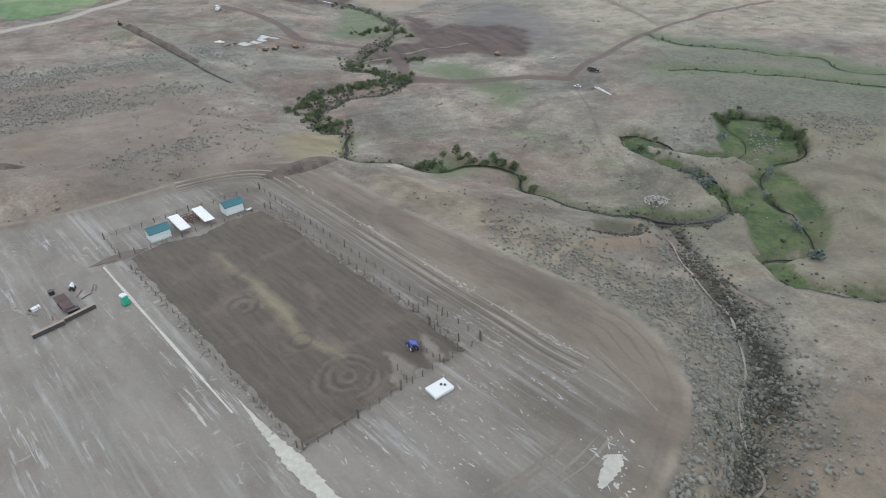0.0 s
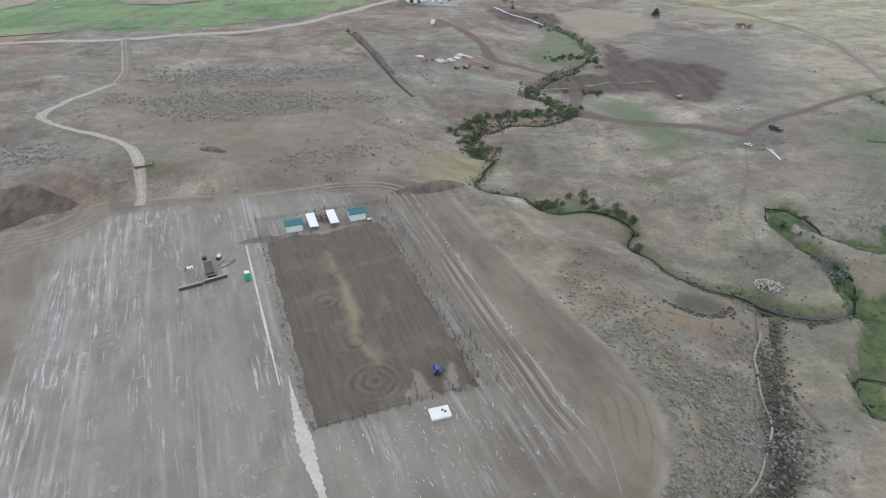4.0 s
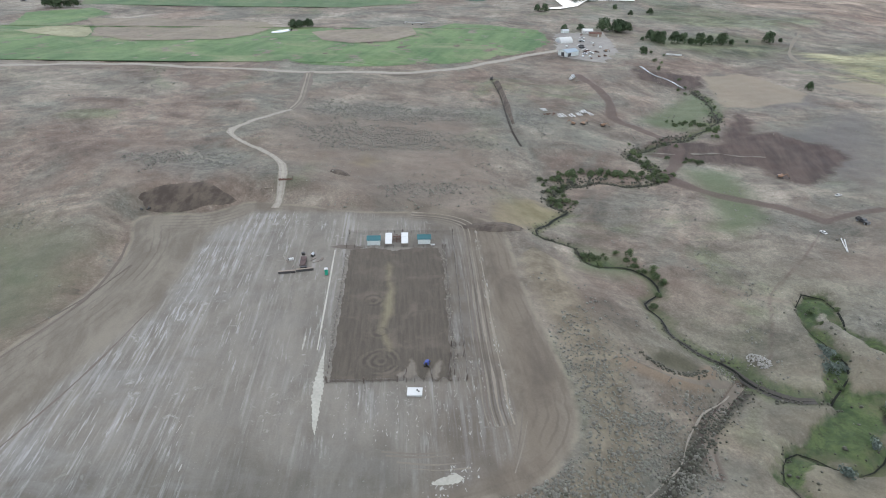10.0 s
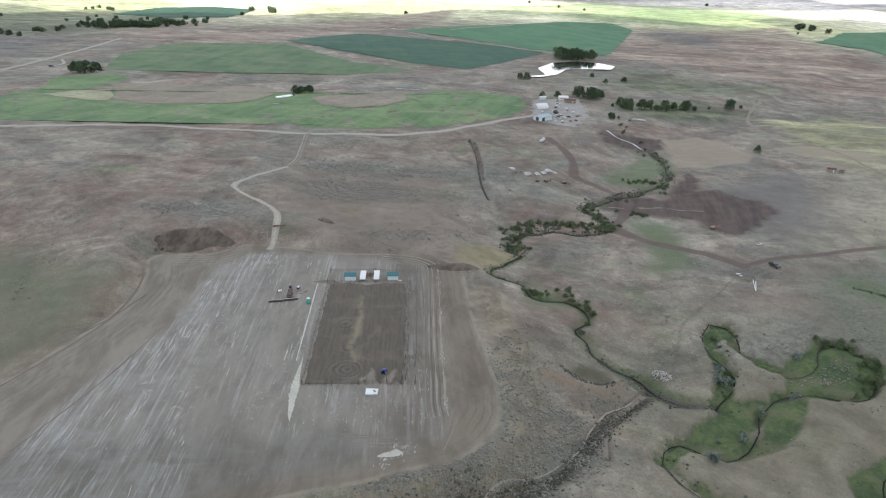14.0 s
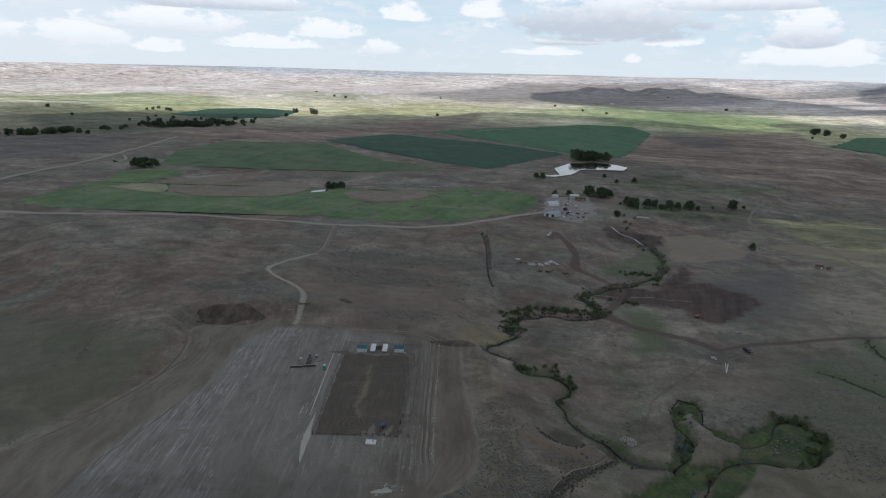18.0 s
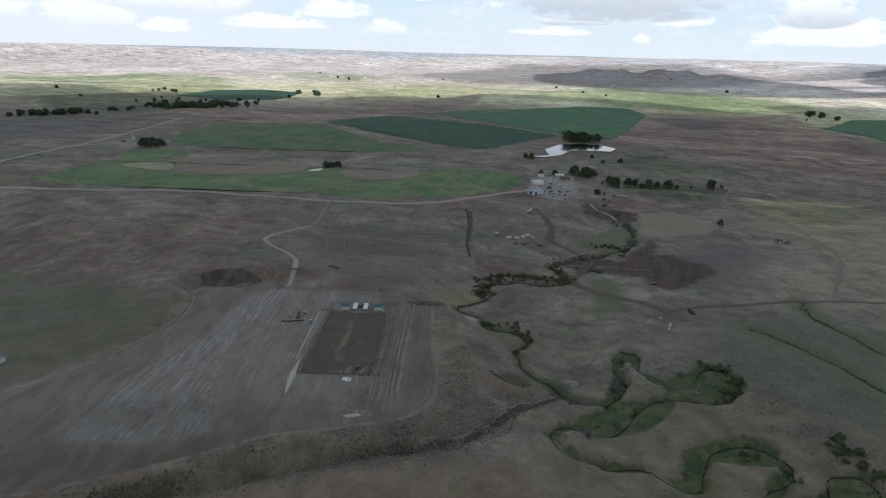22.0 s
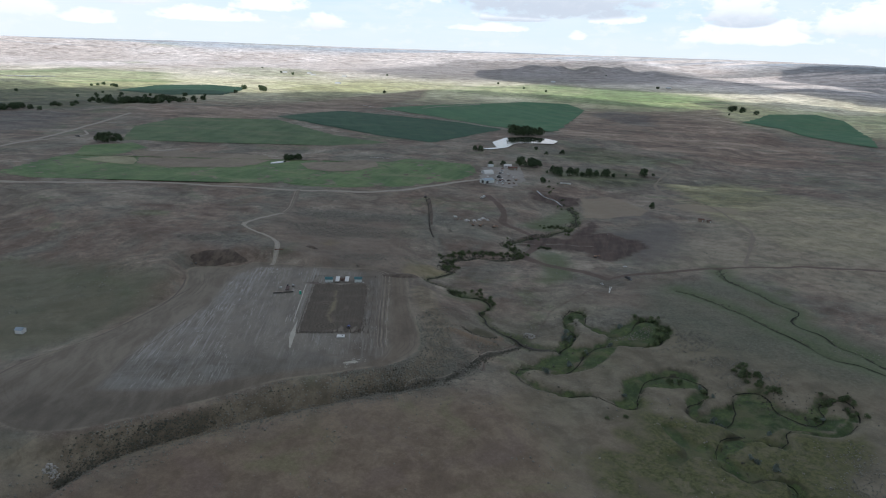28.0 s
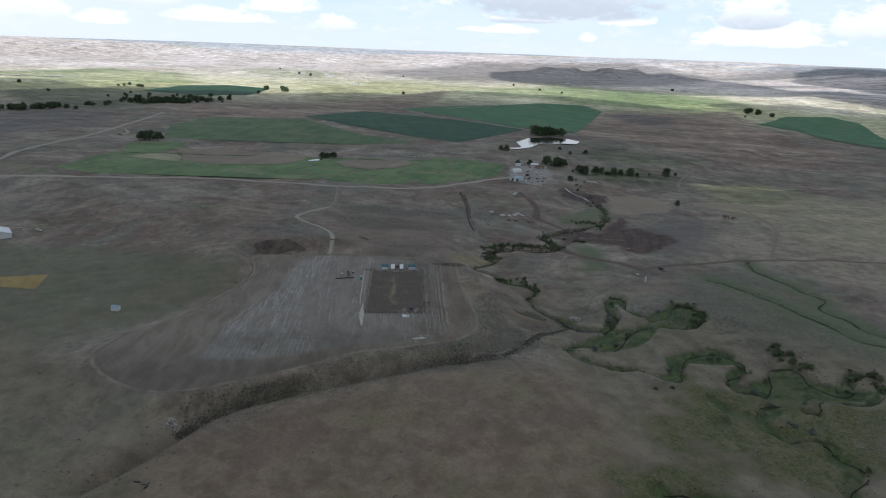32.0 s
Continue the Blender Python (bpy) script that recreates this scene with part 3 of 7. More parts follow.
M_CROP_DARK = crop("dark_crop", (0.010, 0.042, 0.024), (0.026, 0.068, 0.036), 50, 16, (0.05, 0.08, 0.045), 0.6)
M_CROP_UPPER = crop("young_crop", (0.022, 0.080, 0.036), (0.052, 0.122, 0.056), 60, 20, (0.085, 0.115, 0.06), 0.6)
M_CROP_PALE = crop("cut_hay", (0.155, 0.150, 0.092), (0.235, 0.225, 0.142), 10, 10)
M_FALLOW = crop("fallow", (0.115, 0.094, 0.072), (0.185, 0.156, 0.120), 15, 12)
M_PASTURE = crop("grazed_pasture", (0.098, 0.100, 0.060), (0.158, 0.152, 0.094), 25, 18)
M_STUBBLE = crop("stubble", (0.17, 0.125, 0.045), (0.24, 0.185, 0.08), 70, 5)
M_YARD = crop("yard_gravel", (0.155, 0.143, 0.130), (0.225, 0.21, 0.192), 0, 5)
M_SPOIL = material("spoil_earth", lambda k, p: k.mix(k.step(k.noise(k.mapping(p, (0, 0, 20), (1, 0.4, 1)), 4.0, 5.0, 0.65), 0.35, 0.65), (0.046, 0.036, 0.029), (0.092, 0.074, 0.059)), 0.95, 0, 0.2, 1.0)
M_WATER = material("water", lambda k, p: k.mix(k.noise(p, 8.0), (0.012, 0.016, 0.012), (0.03, 0.035, 0.026)), 0.08)
M_CREEK = plain("creek_water", (0.010, 0.011, 0.008), 0.95, 0, 0.4, 3.0)
M_SAGE = leafy("sage_leaf", (0.096, 0.093, 0.079), (0.188, 0.179, 0.150))
M_EDGE = leafy("turned_clods", (0.058, 0.049, 0.040), (0.29, 0.265, 0.225))
M_BRUSH = leafy("brush_leaf", (0.032, 0.033, 0.024), (0.080, 0.076, 0.058))
M_WILLOW = leafy("willow_leaf", (0.030, 0.047, 0.020), (0.104, 0.134, 0.058))
M_COTTON = leafy("cottonwood_leaf", (0.022, 0.040, 0.018), (0.066, 0.092, 0.042))
M_OLIVE = leafy("silver_leaf", (0.065, 0.085, 0.072), (0.125, 0.150, 0.130))
M_BARK = plain("bark", (0.12, 0.095, 0.075))
M_POST = plain("weathered_post", (0.095, 0.075, 0.064))
M_WIRE = plain("wire", (0.13, 0.115, 0.105), 0.5, 0.6)
M_TEAL = plain("teal_metal_roof", (0.011, 0.078, 0.090), 0.45, 0.1, 0.1)
M_WHITE = plain("white_paint", (0.44, 0.44, 0.43), 0.5, 0, 0.07)
M_WALLW = plain("pale_siding", (0.44, 0.47, 0.46), 0.6, 0, 0.08)
M_RUST = plain("rusty_steel", (0.105, 0.055, 0.042), 0.8, 0.3, 0.3)
M_BLACK = plain("black_steel", (0.028, 0.026, 0.026), 0.55, 0.2)
M_TIRE = plain("rubber", (0.02, 0.02, 0.02), 0.85)
M_BLUE = plain("blue_paint", (0.014, 0.036, 0.22), 0.4)
M_GREEN_PLASTIC = plain("green_plastic", (0.015, 0.25, 0.165), 0.45, 0, 0.06)
M_GLASS = plain("dark_glass", (0.02, 0.024, 0.028), 0.1)
M_ORANGE = plain("orange_paint", (0.19, 0.105, 0.06), 0.5)
M_SILVER = plain("galvanised_metal", (0.42, 0.44, 0.46), 0.4, 0.5)
M_GREYROOF = plain("grey_blue_roof", (0.17, 0.215, 0.25), 0.45, 0.2)
M_WOOD = plain("grey_wood", (0.19, 0.155, 0.125))
M_OXIDE = plain("dark_oxide_steel", (0.070, 0.047, 0.044), 0.8, 0.1, 0.3)
M_ROCK = plain("pale_rock", (0.235, 0.225, 0.205), 0.9, 0, 0.25)


def cloud_material():
    m = bpy.data.materials.new("cloud_vapour")
    m.use_nodes = True
    k = Nodes(m.node_tree)
    d, t, x = k.add("ShaderNodeBsdfDiffuse"), k.add("ShaderNodeBsdfTranslucent"), k.add("ShaderNodeMixShader")
    p = k.add("ShaderNodeNewGeometry").outputs["Position"]
    col = k.mix(k.noise(p, 260.0, 4.0), (0.75, 0.77, 0.80), (0.92, 0.92, 0.93))
    k.put(d.inputs[0], col), k.put(t.inputs[0], col)
    k.t.links.new(d.outputs[0], x.inputs[1]), k.t.links.new(t.outputs[0], x.inputs[2])
    k.t.links.new(x.outputs[0], k.add("ShaderNodeOutputMaterial").inputs[0])
    return m


M_CLOUD = cloud_material()

# ---- the lie of the land ----
def smooth(a, b, x):
    t = np.clip((x - a) / (b - a), 0, 1)
    return t * t * (3 - 2 * t)


def glide(points, step=4.0):
    """A smooth line through points."""
    p = [np.array(q, float) for q in points]
    p = [2 * p[0] - p[1]] + p + [2 * p[-1] - p[-2]]
    out = []
    for i in range(1, len(p) - 2):
        n = max(2, int(np.linalg.norm(p[i + 1] - p[i]) / step))
        for j in range(n):
            t = j / n
            out.append(0.5 * (2 * p[i] + (p[i + 1] - p[i - 1]) * t + (2 * p[i - 1] - 5 * p[i] + 4 * p[i + 1] - p[i + 2]) * t * t + (3 * p[i] - p[i - 1] - 3 * p[i + 1] + p[i + 2]) * t ** 3))
    return np.array(out + [p[-2]])


def line_distance(x, y, line, reach=60.0):
    """Distance to an open line, no more than reach."""
    d = np.full(x.shape, reach)
    near = (x > line[:, 0].min() - reach) & (x < line[:, 0].max() + reach) & (y > line[:, 1].min() - reach) & (y < line[:, 1].max() + reach)
    px, py, best = x[near], y[near], d[near]
    for a, b in zip(line[:-1], line[1:]):
        v = b - a
        t = np.clip(((px - a[0]) * v[0] + (py - a[1]) * v[1]) / (v @ v + 1e-9), 0, 1)
        best = np.minimum(best, np.hypot(px - a[0] - t * v[0], py - a[1] - t * v[1]))
    d[near] = best
    return d


def inside(x, y, ring, reach=60.0):
    """Signed distance to a closed ring, plus within."""
    r = np.array(ring, float)
    d = line_distance(x, y, np.vstack([r, r[:1]]), reach)
    odd = np.zeros(x.shape, bool)
    for (ax, ay), (bx, by) in zip(r, np.roll(r, -1, 0)):
        odd ^= ((ay > y) != (by > y)) & (x < (bx - ax) * (y - ay) / (by - ay + 1e-12) + ax)
    return np.where(odd, d, -d)


GRADED = glide([(-53, 152), (-36, 153), (-11, 128), (10, 109), (29, 91), (35, 81), (36, 68), (29, 54), (21, 40), (12, 27), (8, 16), (4, 0), (-2, -16), (-8, -32), (-16, -48), (-30, -59), (-52, -62), (-66, -60), (-77, -53), (-81, -37), (-83, -10), (-91, 12), (-103, 38), (-115, 54), (-125, 62), (-140, 73), (-124, 92), (-122, 106), (-104, 118), (-84, 128), (-70, 140), (-53, 152)])[:-1]
PAD = [(-87, 125), (-112, 103), (-112, 87), (-99, 69), (-79, 47), (-71, 25), (-64, 9), (-50, -12), (-36, -28), (-16, -10), (2, 22), (14, 40), (25, 56), (28, 68), (20, 78), (-2, 98), (-45, 143), (-60, 141)]
CREEK = glide([(-65, 426), (-43, 397), (-29, 366), (-27, 334), (-42, 281), (-31, 268), (-18, 256), (-23, 243), (-34, 235), (-43, 222), (-46, 209), (-40, 196), (-32, 196), (-32, 179), (-28, 166), (-23, 163), (-14, 169), (-8, 162), (-2, 162), (5, 170), (15, 170), (21, 163), (22, 153), (26, 150), (34, 141), (41, 139), (49, 140), (55, 140), (62, 138), (69, 139), (76, 144)], 3)
MEANDER = glide([(76, 144), (73, 162), (60, 185), (63, 192), (73, 181), (87, 179), (92, 193), (100, 204), (109, 197), (111, 180), (100, 172), (92, 161), (88, 147), (88, 131), (84, 121), (75, 119), (78, 107), (86, 103), (97, 106), (107, 115), (118, 116), (124, 118), (123, 129), (123, 141), (130, 153), (141, 151), (146, 144), (147, 129), (151, 125), (160, 130), (159, 138), (159, 154), (164, 159)], 3)
LOWER = glide([(164, 159), (175, 152), (186, 151), (187, 161), (194, 171), (200, 159), (195, 146), (180, 136), (179, 127), (167, 118), (164, 108), (171, 101), (181, 104), (189, 106), (192, 96), (197, 95), (200, 91), (201, 79), (198, 68), (190, 52), (176, 44), (162, 40), (150, 32)], 3)
GULLY = glide([(6, -95), (4, -73), (1, -59), (-2, -44), (1, -30), (6, -15), (12, 2), (20, 20), (29, 34), (37, 49), (43, 57.5), (46, 63), (50, 71), (52.5, 79.5), (53.5, 90), (53, 100), (52.5, 110), (53, 119), (54.5, 130), (55.5, 139)], 3)
RIGHT_STREAM = glide([(104, 322), (110, 309), (132, 289), (147, 278), (159, 268), (162, 253), (173, 240), (183, 231), (192, 230), (206, 222), (240, 205)])
RIGHT_STREAM_B = glide([(96, 261), (117, 257), (133, 246), (149, 236), (165, 226), (179, 216), (191, 213), (206, 209), (235, 196)])
TRENCH = glide([(-161, 323), (-142, 304), (-119, 277), (-101, 256), (-91, 246), (-83, 239)])
OXBOW = glide([(30, 114), (36.5, 115), (42, 117), (46, 121), (48.5, 127), (48, 133)], 2)


def crooked(line, reach, seed):
    """A stream line with small kinks and bends in it."""
    s = np.arange(len(line))
    way = np.gradient(line, axis=0)
    way /= np.linalg.norm(way, axis=1)[:, None] + 1e-9
    r = np.random.RandomState(seed)
    bend = np.convolve(np.pad(r.normal(size=len(line)), 2, "edge"), (0.2, 0.6, 0.8, 0.6, 0.2), "valid")
    bend *= np.minimum(1, np.minimum(s, s[::-1]) / 4.0)
    return line + reach * bend[:, None] * np.stack([-way[:, 1], way[:, 0]], 1)


CREEK, MEANDER, LOWER = crooked(CREEK, 0.95, 1), crooked(MEANDER, 0.7, 2), crooked(LOWER, 0.8, 3)
RIGHT_STREAM, RIGHT_STREAM_B = crooked(RIGHT_STREAM, 1.2, 4), crooked(RIGHT_STREAM_B, 1.2, 6)


def to_outer_bank(line, most):
    """The line pushed towards the outside of its bends, as running water cuts it."""
    way = np.gradient(line, axis=0)
    turn = np.unwrap(np.arctan2(way[:, 1], way[:, 0]))
    bend = np.convolve(np.pad(np.gradient(turn), 3, "edge"), np.ones(7) / 7, "valid")
    way /= np.linalg.norm(way, axis=1)[:, None] + 1e-9
    return line - (most * np.tanh(bend * 5))[:, None] * np.stack([-way[:, 1], way[:, 0]], 1)


def shifted(line, by):
    way = np.gradient(line, axis=0)
    way /= np.linalg.norm(way, axis=1)[:, None]
    return line + by * np.stack([-way[:, 1], way[:, 0]], 1)


def lie(x, y):
    """Height of the land before it was dug."""
    xc = np.interp(y, (-300, 0, 60, 110, 150, 200, 360, 500, 900), (260, 190, 150, 110, 40, -30, -45, -60, 0))
    w = xc - x
    n = smooth(0, 80, y)
    east = 5 * smooth(50, 220, -w)
    north = -7.5 + 7.5 * smooth(5, 75, w) + 8 * smooth(75, 260, w) + 5 * smooth(260, 800, w) + east
    south = -6.5 + 4.5 * smooth(120, 330, w) + 5 * smooth(330, 900, w) + east
    dip = -4.6 * np.exp(-((x - 58) / 32.0) ** 2 - ((y - 85) / 50.0) ** 2)
    return south * (1 - n) + north * n + dip + 97 * np.clip((np.hypot(x, y) - 1100) / 3800, 0, 1) ** 1.25 + 62 * smooth(3450, 4550, np.hypot(x, y))


def waves(x, y, size, seed):
    """Cheap smooth random hills between -1 and 1."""
    r = np.random.RandomState(seed)
    z = np.zeros_like(x)
    for _ in range(9):
        a, f, p = r.rand() * 6.28, (0.6 + r.rand() * 0.9) / size, r.rand() * 6.28
        z += np.sin((x * np.cos(a) + y * np.sin(a)) * f * 6.28 + p + 0.8 * np.sin(y * f * 2.1 + p))
    return z / 5.0


def axis(marks):
    """Grid lines: (place, spacing there) pairs, spacing changing evenly between them."""
    out = [marks[0][0]]
    at = [m[0] for m in marks]
    gap = [m[1] for m in marks]
    while out[-1] < marks[-1][0]:
        out.append(out[-1] + float(np.interp(out[-1], at, gap)))
    return np.array(out)


GX = axis([(-4300, 150), (-2400, 45), (-1900, 30), (-900, 14), (-500, 6), (-220, 2.0), (-130, 1.25), (215, 1.25), (330, 5), (800, 16), (2000, 60), (3000, 150)])
GY = axis([(-1500, 120), (-600, 30), (-200, 5), (-110, 1.25), (225, 1.25), (400, 2.3), (640, 5), (1000, 10), (1800, 22), (3000, 36), (3500, 45), (4700, 160)])
X, Y = np.meshgrid(GX, GY)
AWAY = np.hypot(X, Y)
SD_GRADED = inside(X, Y, GRADED)
D_CREEK = line_distance(X, Y, CREEK)
D_MEANDER = np.minimum(line_distance(X, Y, MEANDER), line_distance(X, Y, LOWER))
CHANNEL = crooked(to_outer_bank(np.vstack([MEANDER, LOWER]), 2.6), 0.55, 12)
D_CHANNEL = line_distance(X, Y, CHANNEL)
D_GULLY = line_distance(X, Y, GULLY)
D_SIDE = np.minimum(line_distance(X, Y, RIGHT_STREAM), line_distance(X, Y, RIGHT_STREAM_B))
D_TRENCH = line_distance(X, Y, TRENCH)
MARSH = np.maximum.reduce([
    np.where(X > 165, 2.0, 2.2) - D_MEANDER - 2.8 * waves(X, Y, 19.0, 9) - 1.0 * waves(X, Y, 6.0, 10),
    inside(X, Y, [(113, 135), (117, 144), (126, 159), (134, 162), (140, 158), (141, 147), (133, 141), (123, 136), (124, 124), (119, 122)]),
    inside(X, Y, [(150, 127), (152, 137), (157, 144), (158, 157), (164, 164), (172, 154), (179, 150), (186, 156), (198, 160), (195, 147), (179, 138), (172, 125), (162, 124)]) - 0.5,
    inside(X, Y, [(72, 117), (76, 136), (78, 148), (84, 156), (92, 160), (90, 150), (88, 137), (86, 126), (80, 122)]),
    inside(X, Y, [(86, 182), (93, 205), (103, 207), (113, 196), (114, 182), (109, 173), (98, 168), (92, 162)]),
    inside(X, Y, [(86, 164), (98, 168), (100, 150), (98, 137), (90, 124), (83, 121), (90, 140)]) - 0.5,
    inside(X, Y, [(124, 124), (150, 120), (176, 128), (172, 112), (188, 104), (198, 88), (188, 84), (167, 84), (152, 66), (143, 77), (134, 104)]) - 14 + 6 * waves(X, Y, 26.0, 14)])
DAMP = np.maximum.reduce([inside(X, Y, [(118, 126), (150, 120), (185, 140), (205, 150), (206, 95), (198, 70), (180, 60), (167, 70), (152, 60), (138, 74), (130, 104)]), inside(X, Y, [(132, 24), (145, 54), (157, 60), (173, 47), (150, 10)]), inside(X, Y, [(128, 70), (140, 92), (150, 66), (140, 56)])]) + 7 * waves(X, Y, 22.0, 15)
Z = lie(X, Y)
off = smooth(4, -30, SD_GRADED)
Z += off * (0.55 * waves(X, Y, 45.0, 3) + 0.25 * waves(X, Y, 14.0, 4)) * smooth(60, 160, AWAY)
Z += 6 * smooth(700, 1500, AWAY) * smooth(3600, 1800, AWAY) * waves(X, Y, 600.0, 5) + 2.5 * smooth(1800, 3200, AWAY) * waves(X, Y, 900.0, 6)
level = smooth(-13, 0, SD_GRADED)
Z = Z * (1 - level)
Z -= (1 - smooth(-9, -3, SD_GRADED)) * (1.0 * np.exp(-(D_GULLY / 1.6) ** 2) + 1.7 * np.exp(-(D_GULLY / 7.0) ** 2) + 2.6 * np.exp(-(D_GULLY / 4.5) ** 2) * smooth(90, 60, Y))
Z -= 1.2 * np.exp(-(D_CREEK / 2.6) ** 2) + 0.9 * np.exp(-(D_CHANNEL / 1.4) ** 2) + 1.7 * smooth(-1.5, 0.8, MARSH) + 0.8 * np.exp(-(D_SIDE / 3.0) ** 2)
Z -= 1.0 * np.exp(-(D_TRENCH / 1.3) ** 2) - 0.5 * np.exp(-((D_TRENCH - 4.0) / 1.5) ** 2)
D_OXBOW = line_distance(X, Y, OXBOW)
Z += 1.5 * np.exp(-(D_OXBOW / 2.2) ** 2)
Z -= 1.9 * smooth(-1.0, 3.5, inside(X, Y, [(33, 127), (40, 133), (46, 132), (45, 126), (40, 122), (34, 122)]))
# the far broken ridge
along = (X + 1393) * 0.89 + (Y - 3192) * 0.46
across = -(X + 1393) * 0.46 + (Y - 3192) * 0.89
ridge = np.exp(-(across / 150.0) ** 2) * np.exp(-(along / 430.0) ** 4)
Z += ridge * (26 + 10 * np.sin(along / 60.0) + 9 * np.sin(along / 27.0 + 1) + 6 * waves(X, Y, 90.0, 8))


def height(x, y):
    """Height of the built ground at plan points."""
    x, y = np.asarray(x, float), np.asarray(y, float)
    i = np.clip(np.searchsorted(GX, x) - 1, 0, len(GX) - 2)
    j = np.clip(np.searchsorted(GY, y) - 1, 0, len(GY) - 2)
    s, t = (x - GX[i]) / (GX[i + 1] - GX[i]), (y - GY[j]) / (GY[j + 1] - GY[j])
    return (Z[j, i] * (1 - s) + Z[j, i + 1] * s) * (1 - t) + (Z[j + 1, i] * (1 - s) + Z[j + 1, i + 1] * s) * t


def sheet(name, verts, faces, mat, smooth_shade=True, **fields):
    """A mesh from arrays, with float fields on its points."""
    me = bpy.data.meshes.new(name)
    verts, faces = np.asarray(verts, np.float32), np.asarray(faces, np.int32)
    n = faces.shape[1]
    me.vertices.add(len(verts)), me.loops.add(faces.size), me.polygons.add(len(faces))
    me.vertices.foreach_set("co", verts.ravel())
    me.loops.foreach_set("vertex_index", faces.ravel())
    me.polygons.foreach_set("loop_start", np.arange(0, faces.size, n, dtype=np.int32))
    me.polygons.foreach_set("use_smooth", np.full(len(faces), smooth_shade))
    for key, values in fields.items():
        me.attributes.new(key, "FLOAT", "POINT").data.foreach_set("value", np.asarray(values, np.float32).ravel())
    me.update(calc_edges=True)
    me.materials.append(mat)
    return new(name, me)


def grid_faces(rows, cols):
    i = (np.arange(rows - 1)[:, None] * cols + np.arange(cols - 1)[None]).ravel()
    return np.stack([i, i + 1, i + cols + 1, i + cols], 1)


def sage_bands(x, y):
    """Signed distance into the bands of grey sage."""
    return np.maximum.reduce([inside(x, y, r) for r in ([(-180, 170), (-160, 205), (-108, 230), (-84, 231), (-112, 186), (-142, 155)], [(-192, 91), (-158, 122), (-133, 121), (-143, 99), (-175, 86)], [(15, 118), (34, 112), (50, 84), (38, 62), (28, 92)], [(60, 182), (96, 168), (130, 176), (150, 196), (100, 214)], [(-110, 262), (-84, 262), (-96, 290), (-118, 284)], [(-205, 205), (-180, 232), (-128, 268), (-112, 250), (-150, 214), (-185, 190)], [(-100, 150), (-72, 176), (-58, 168), (-84, 140)], [(124, 172), (148, 188), (172, 176), (158, 152), (142, 166)], [(192, 142), (214, 142), (226, 100), (204, 92)])])


def put_ground():
    red = np.maximum(inside(X, Y, [(-45, 285), (-39, 310), (-13, 322), (-26, 394), (-13, 381), (-5, 354), (5, 364), (35, 359), (45, 347), (42, 311), (39, 291), (25, 292), (13, 303), (-2, 292), (-20, 284)]), inside(X, Y, [(-115, 430), (-98, 444), (-75, 468), (-62, 439), (-70, 417), (-97, 413)]))
    green = np.maximum.reduce([inside(X, Y, [(-13, 274), (5, 284), (25, 255), (31, 243), (27, 220), (20, 219), (16, 241)]), 6 - D_SIDE * 0.9, inside(X, Y, [(-60, 330), (-35, 335), (-35, 395), (-60, 420)]), inside(X, Y, [(-10, 172), (4, 176), (10, 160), (-4, 152)]) - 2])
    # first ring: sun patch on the pasture, painted; second ring: the straw field
    straw = np.maximum(inside(X, Y, [(2, 507), (13, 529), (63, 540), (68, 512), (22, 497)]), inside(X, Y, [(-73, 470), (-55, 502), (-3, 472), (-1, 446), (-22, 410), (-35, 398)]))
    marsh = MARSH
    creek_side = 2.8 - D_CREEK + 3.0 * waves(X, Y, 45.0, 12)
    bank = np.maximum.reduce([0.1 - D_CREEK + 1.5 * waves(X, Y, 11.0, 61), -0.5 - D_CHANNEL + 1.9 * waves(X, Y, 9.0, 62) + 1.0 * waves(X, Y, 30.0, 64), 0.5 - D_TRENCH, 0.1 - D_SIDE + 1.1 * waves(X, Y, 12.0, 63)])
    brush_shade = np.where(SD_GRADED < -2, np.maximum(2.6 - line_distance(X, Y, shifted(GULLY, -2.6)[GULLY[:, 1] > 68]), 2.5 - line_distance(X, Y, shifted(GULLY, 0.5)[(GULLY[:, 1] < 76) & (GULLY[:, 1] > -58)])), -9)
    brush_shade = np.maximum.reduce([brush_shade, inside(X, Y, [(184, 161), (184, 169), (190, 176), (198, 178), (204, 171), (202, 163), (196, 160)]) - 0.6, inside(X, Y, [(150, 170), (156, 178), (163, 171), (170, 160), (176, 153), (171, 152), (162, 162)]) - 0.8])
    tracks = [(-130, 380), (-90, 347), (-73, 321), (-54, 317), (-30, 306), (-19, 278), (-16, 260), (-4, 255), (13, 255), (29, 257), (44, 257), (51, 256)]
    track = np.maximum.reduce([3.1 - line_distance(X, Y, glide(tracks)) + 0.8 * waves(X, Y, 18.0, 66), 1.8 - line_distance(X, Y, glide([(51, 256), (63, 275), (78, 295), (91, 312), (130, 350), (200, 400)])), 0.3 - line_distance(X, Y, glide([(52, 249), (52, 214), (50, 184), (54, 170), (59, 150)])), 1.5 - line_distance(X, Y, glide([(55, 139), (55, 122), (55.3, 111), (58, 102), (62, 96)]))])
    apron = 4.2 - line_distance(X, Y, glide([(-70, 146), (-49, 150), (-31, 141), (-9, 119), (6, 103), (21, 88), (30, 74), (31, 62)]))
    west_green = np.maximum(inside(X, Y, [(-92, -8), (-100, 26), (-128, 52), (-170, 40), (-230, 10), (-300, -40), (-220, -90), (-100, -75)]), inside(X, Y, [(-60, -70), (-30, -70), (-20, -64), (-60, -85), (-110, -100), (-110, -80)]) - 2)
    sage_flat = inside(X, Y, [(75, 262), (109, 296), (150, 268), (210, 240), (240, 190), (200, 178), (160, 182), (120, 176), (96, 210)])
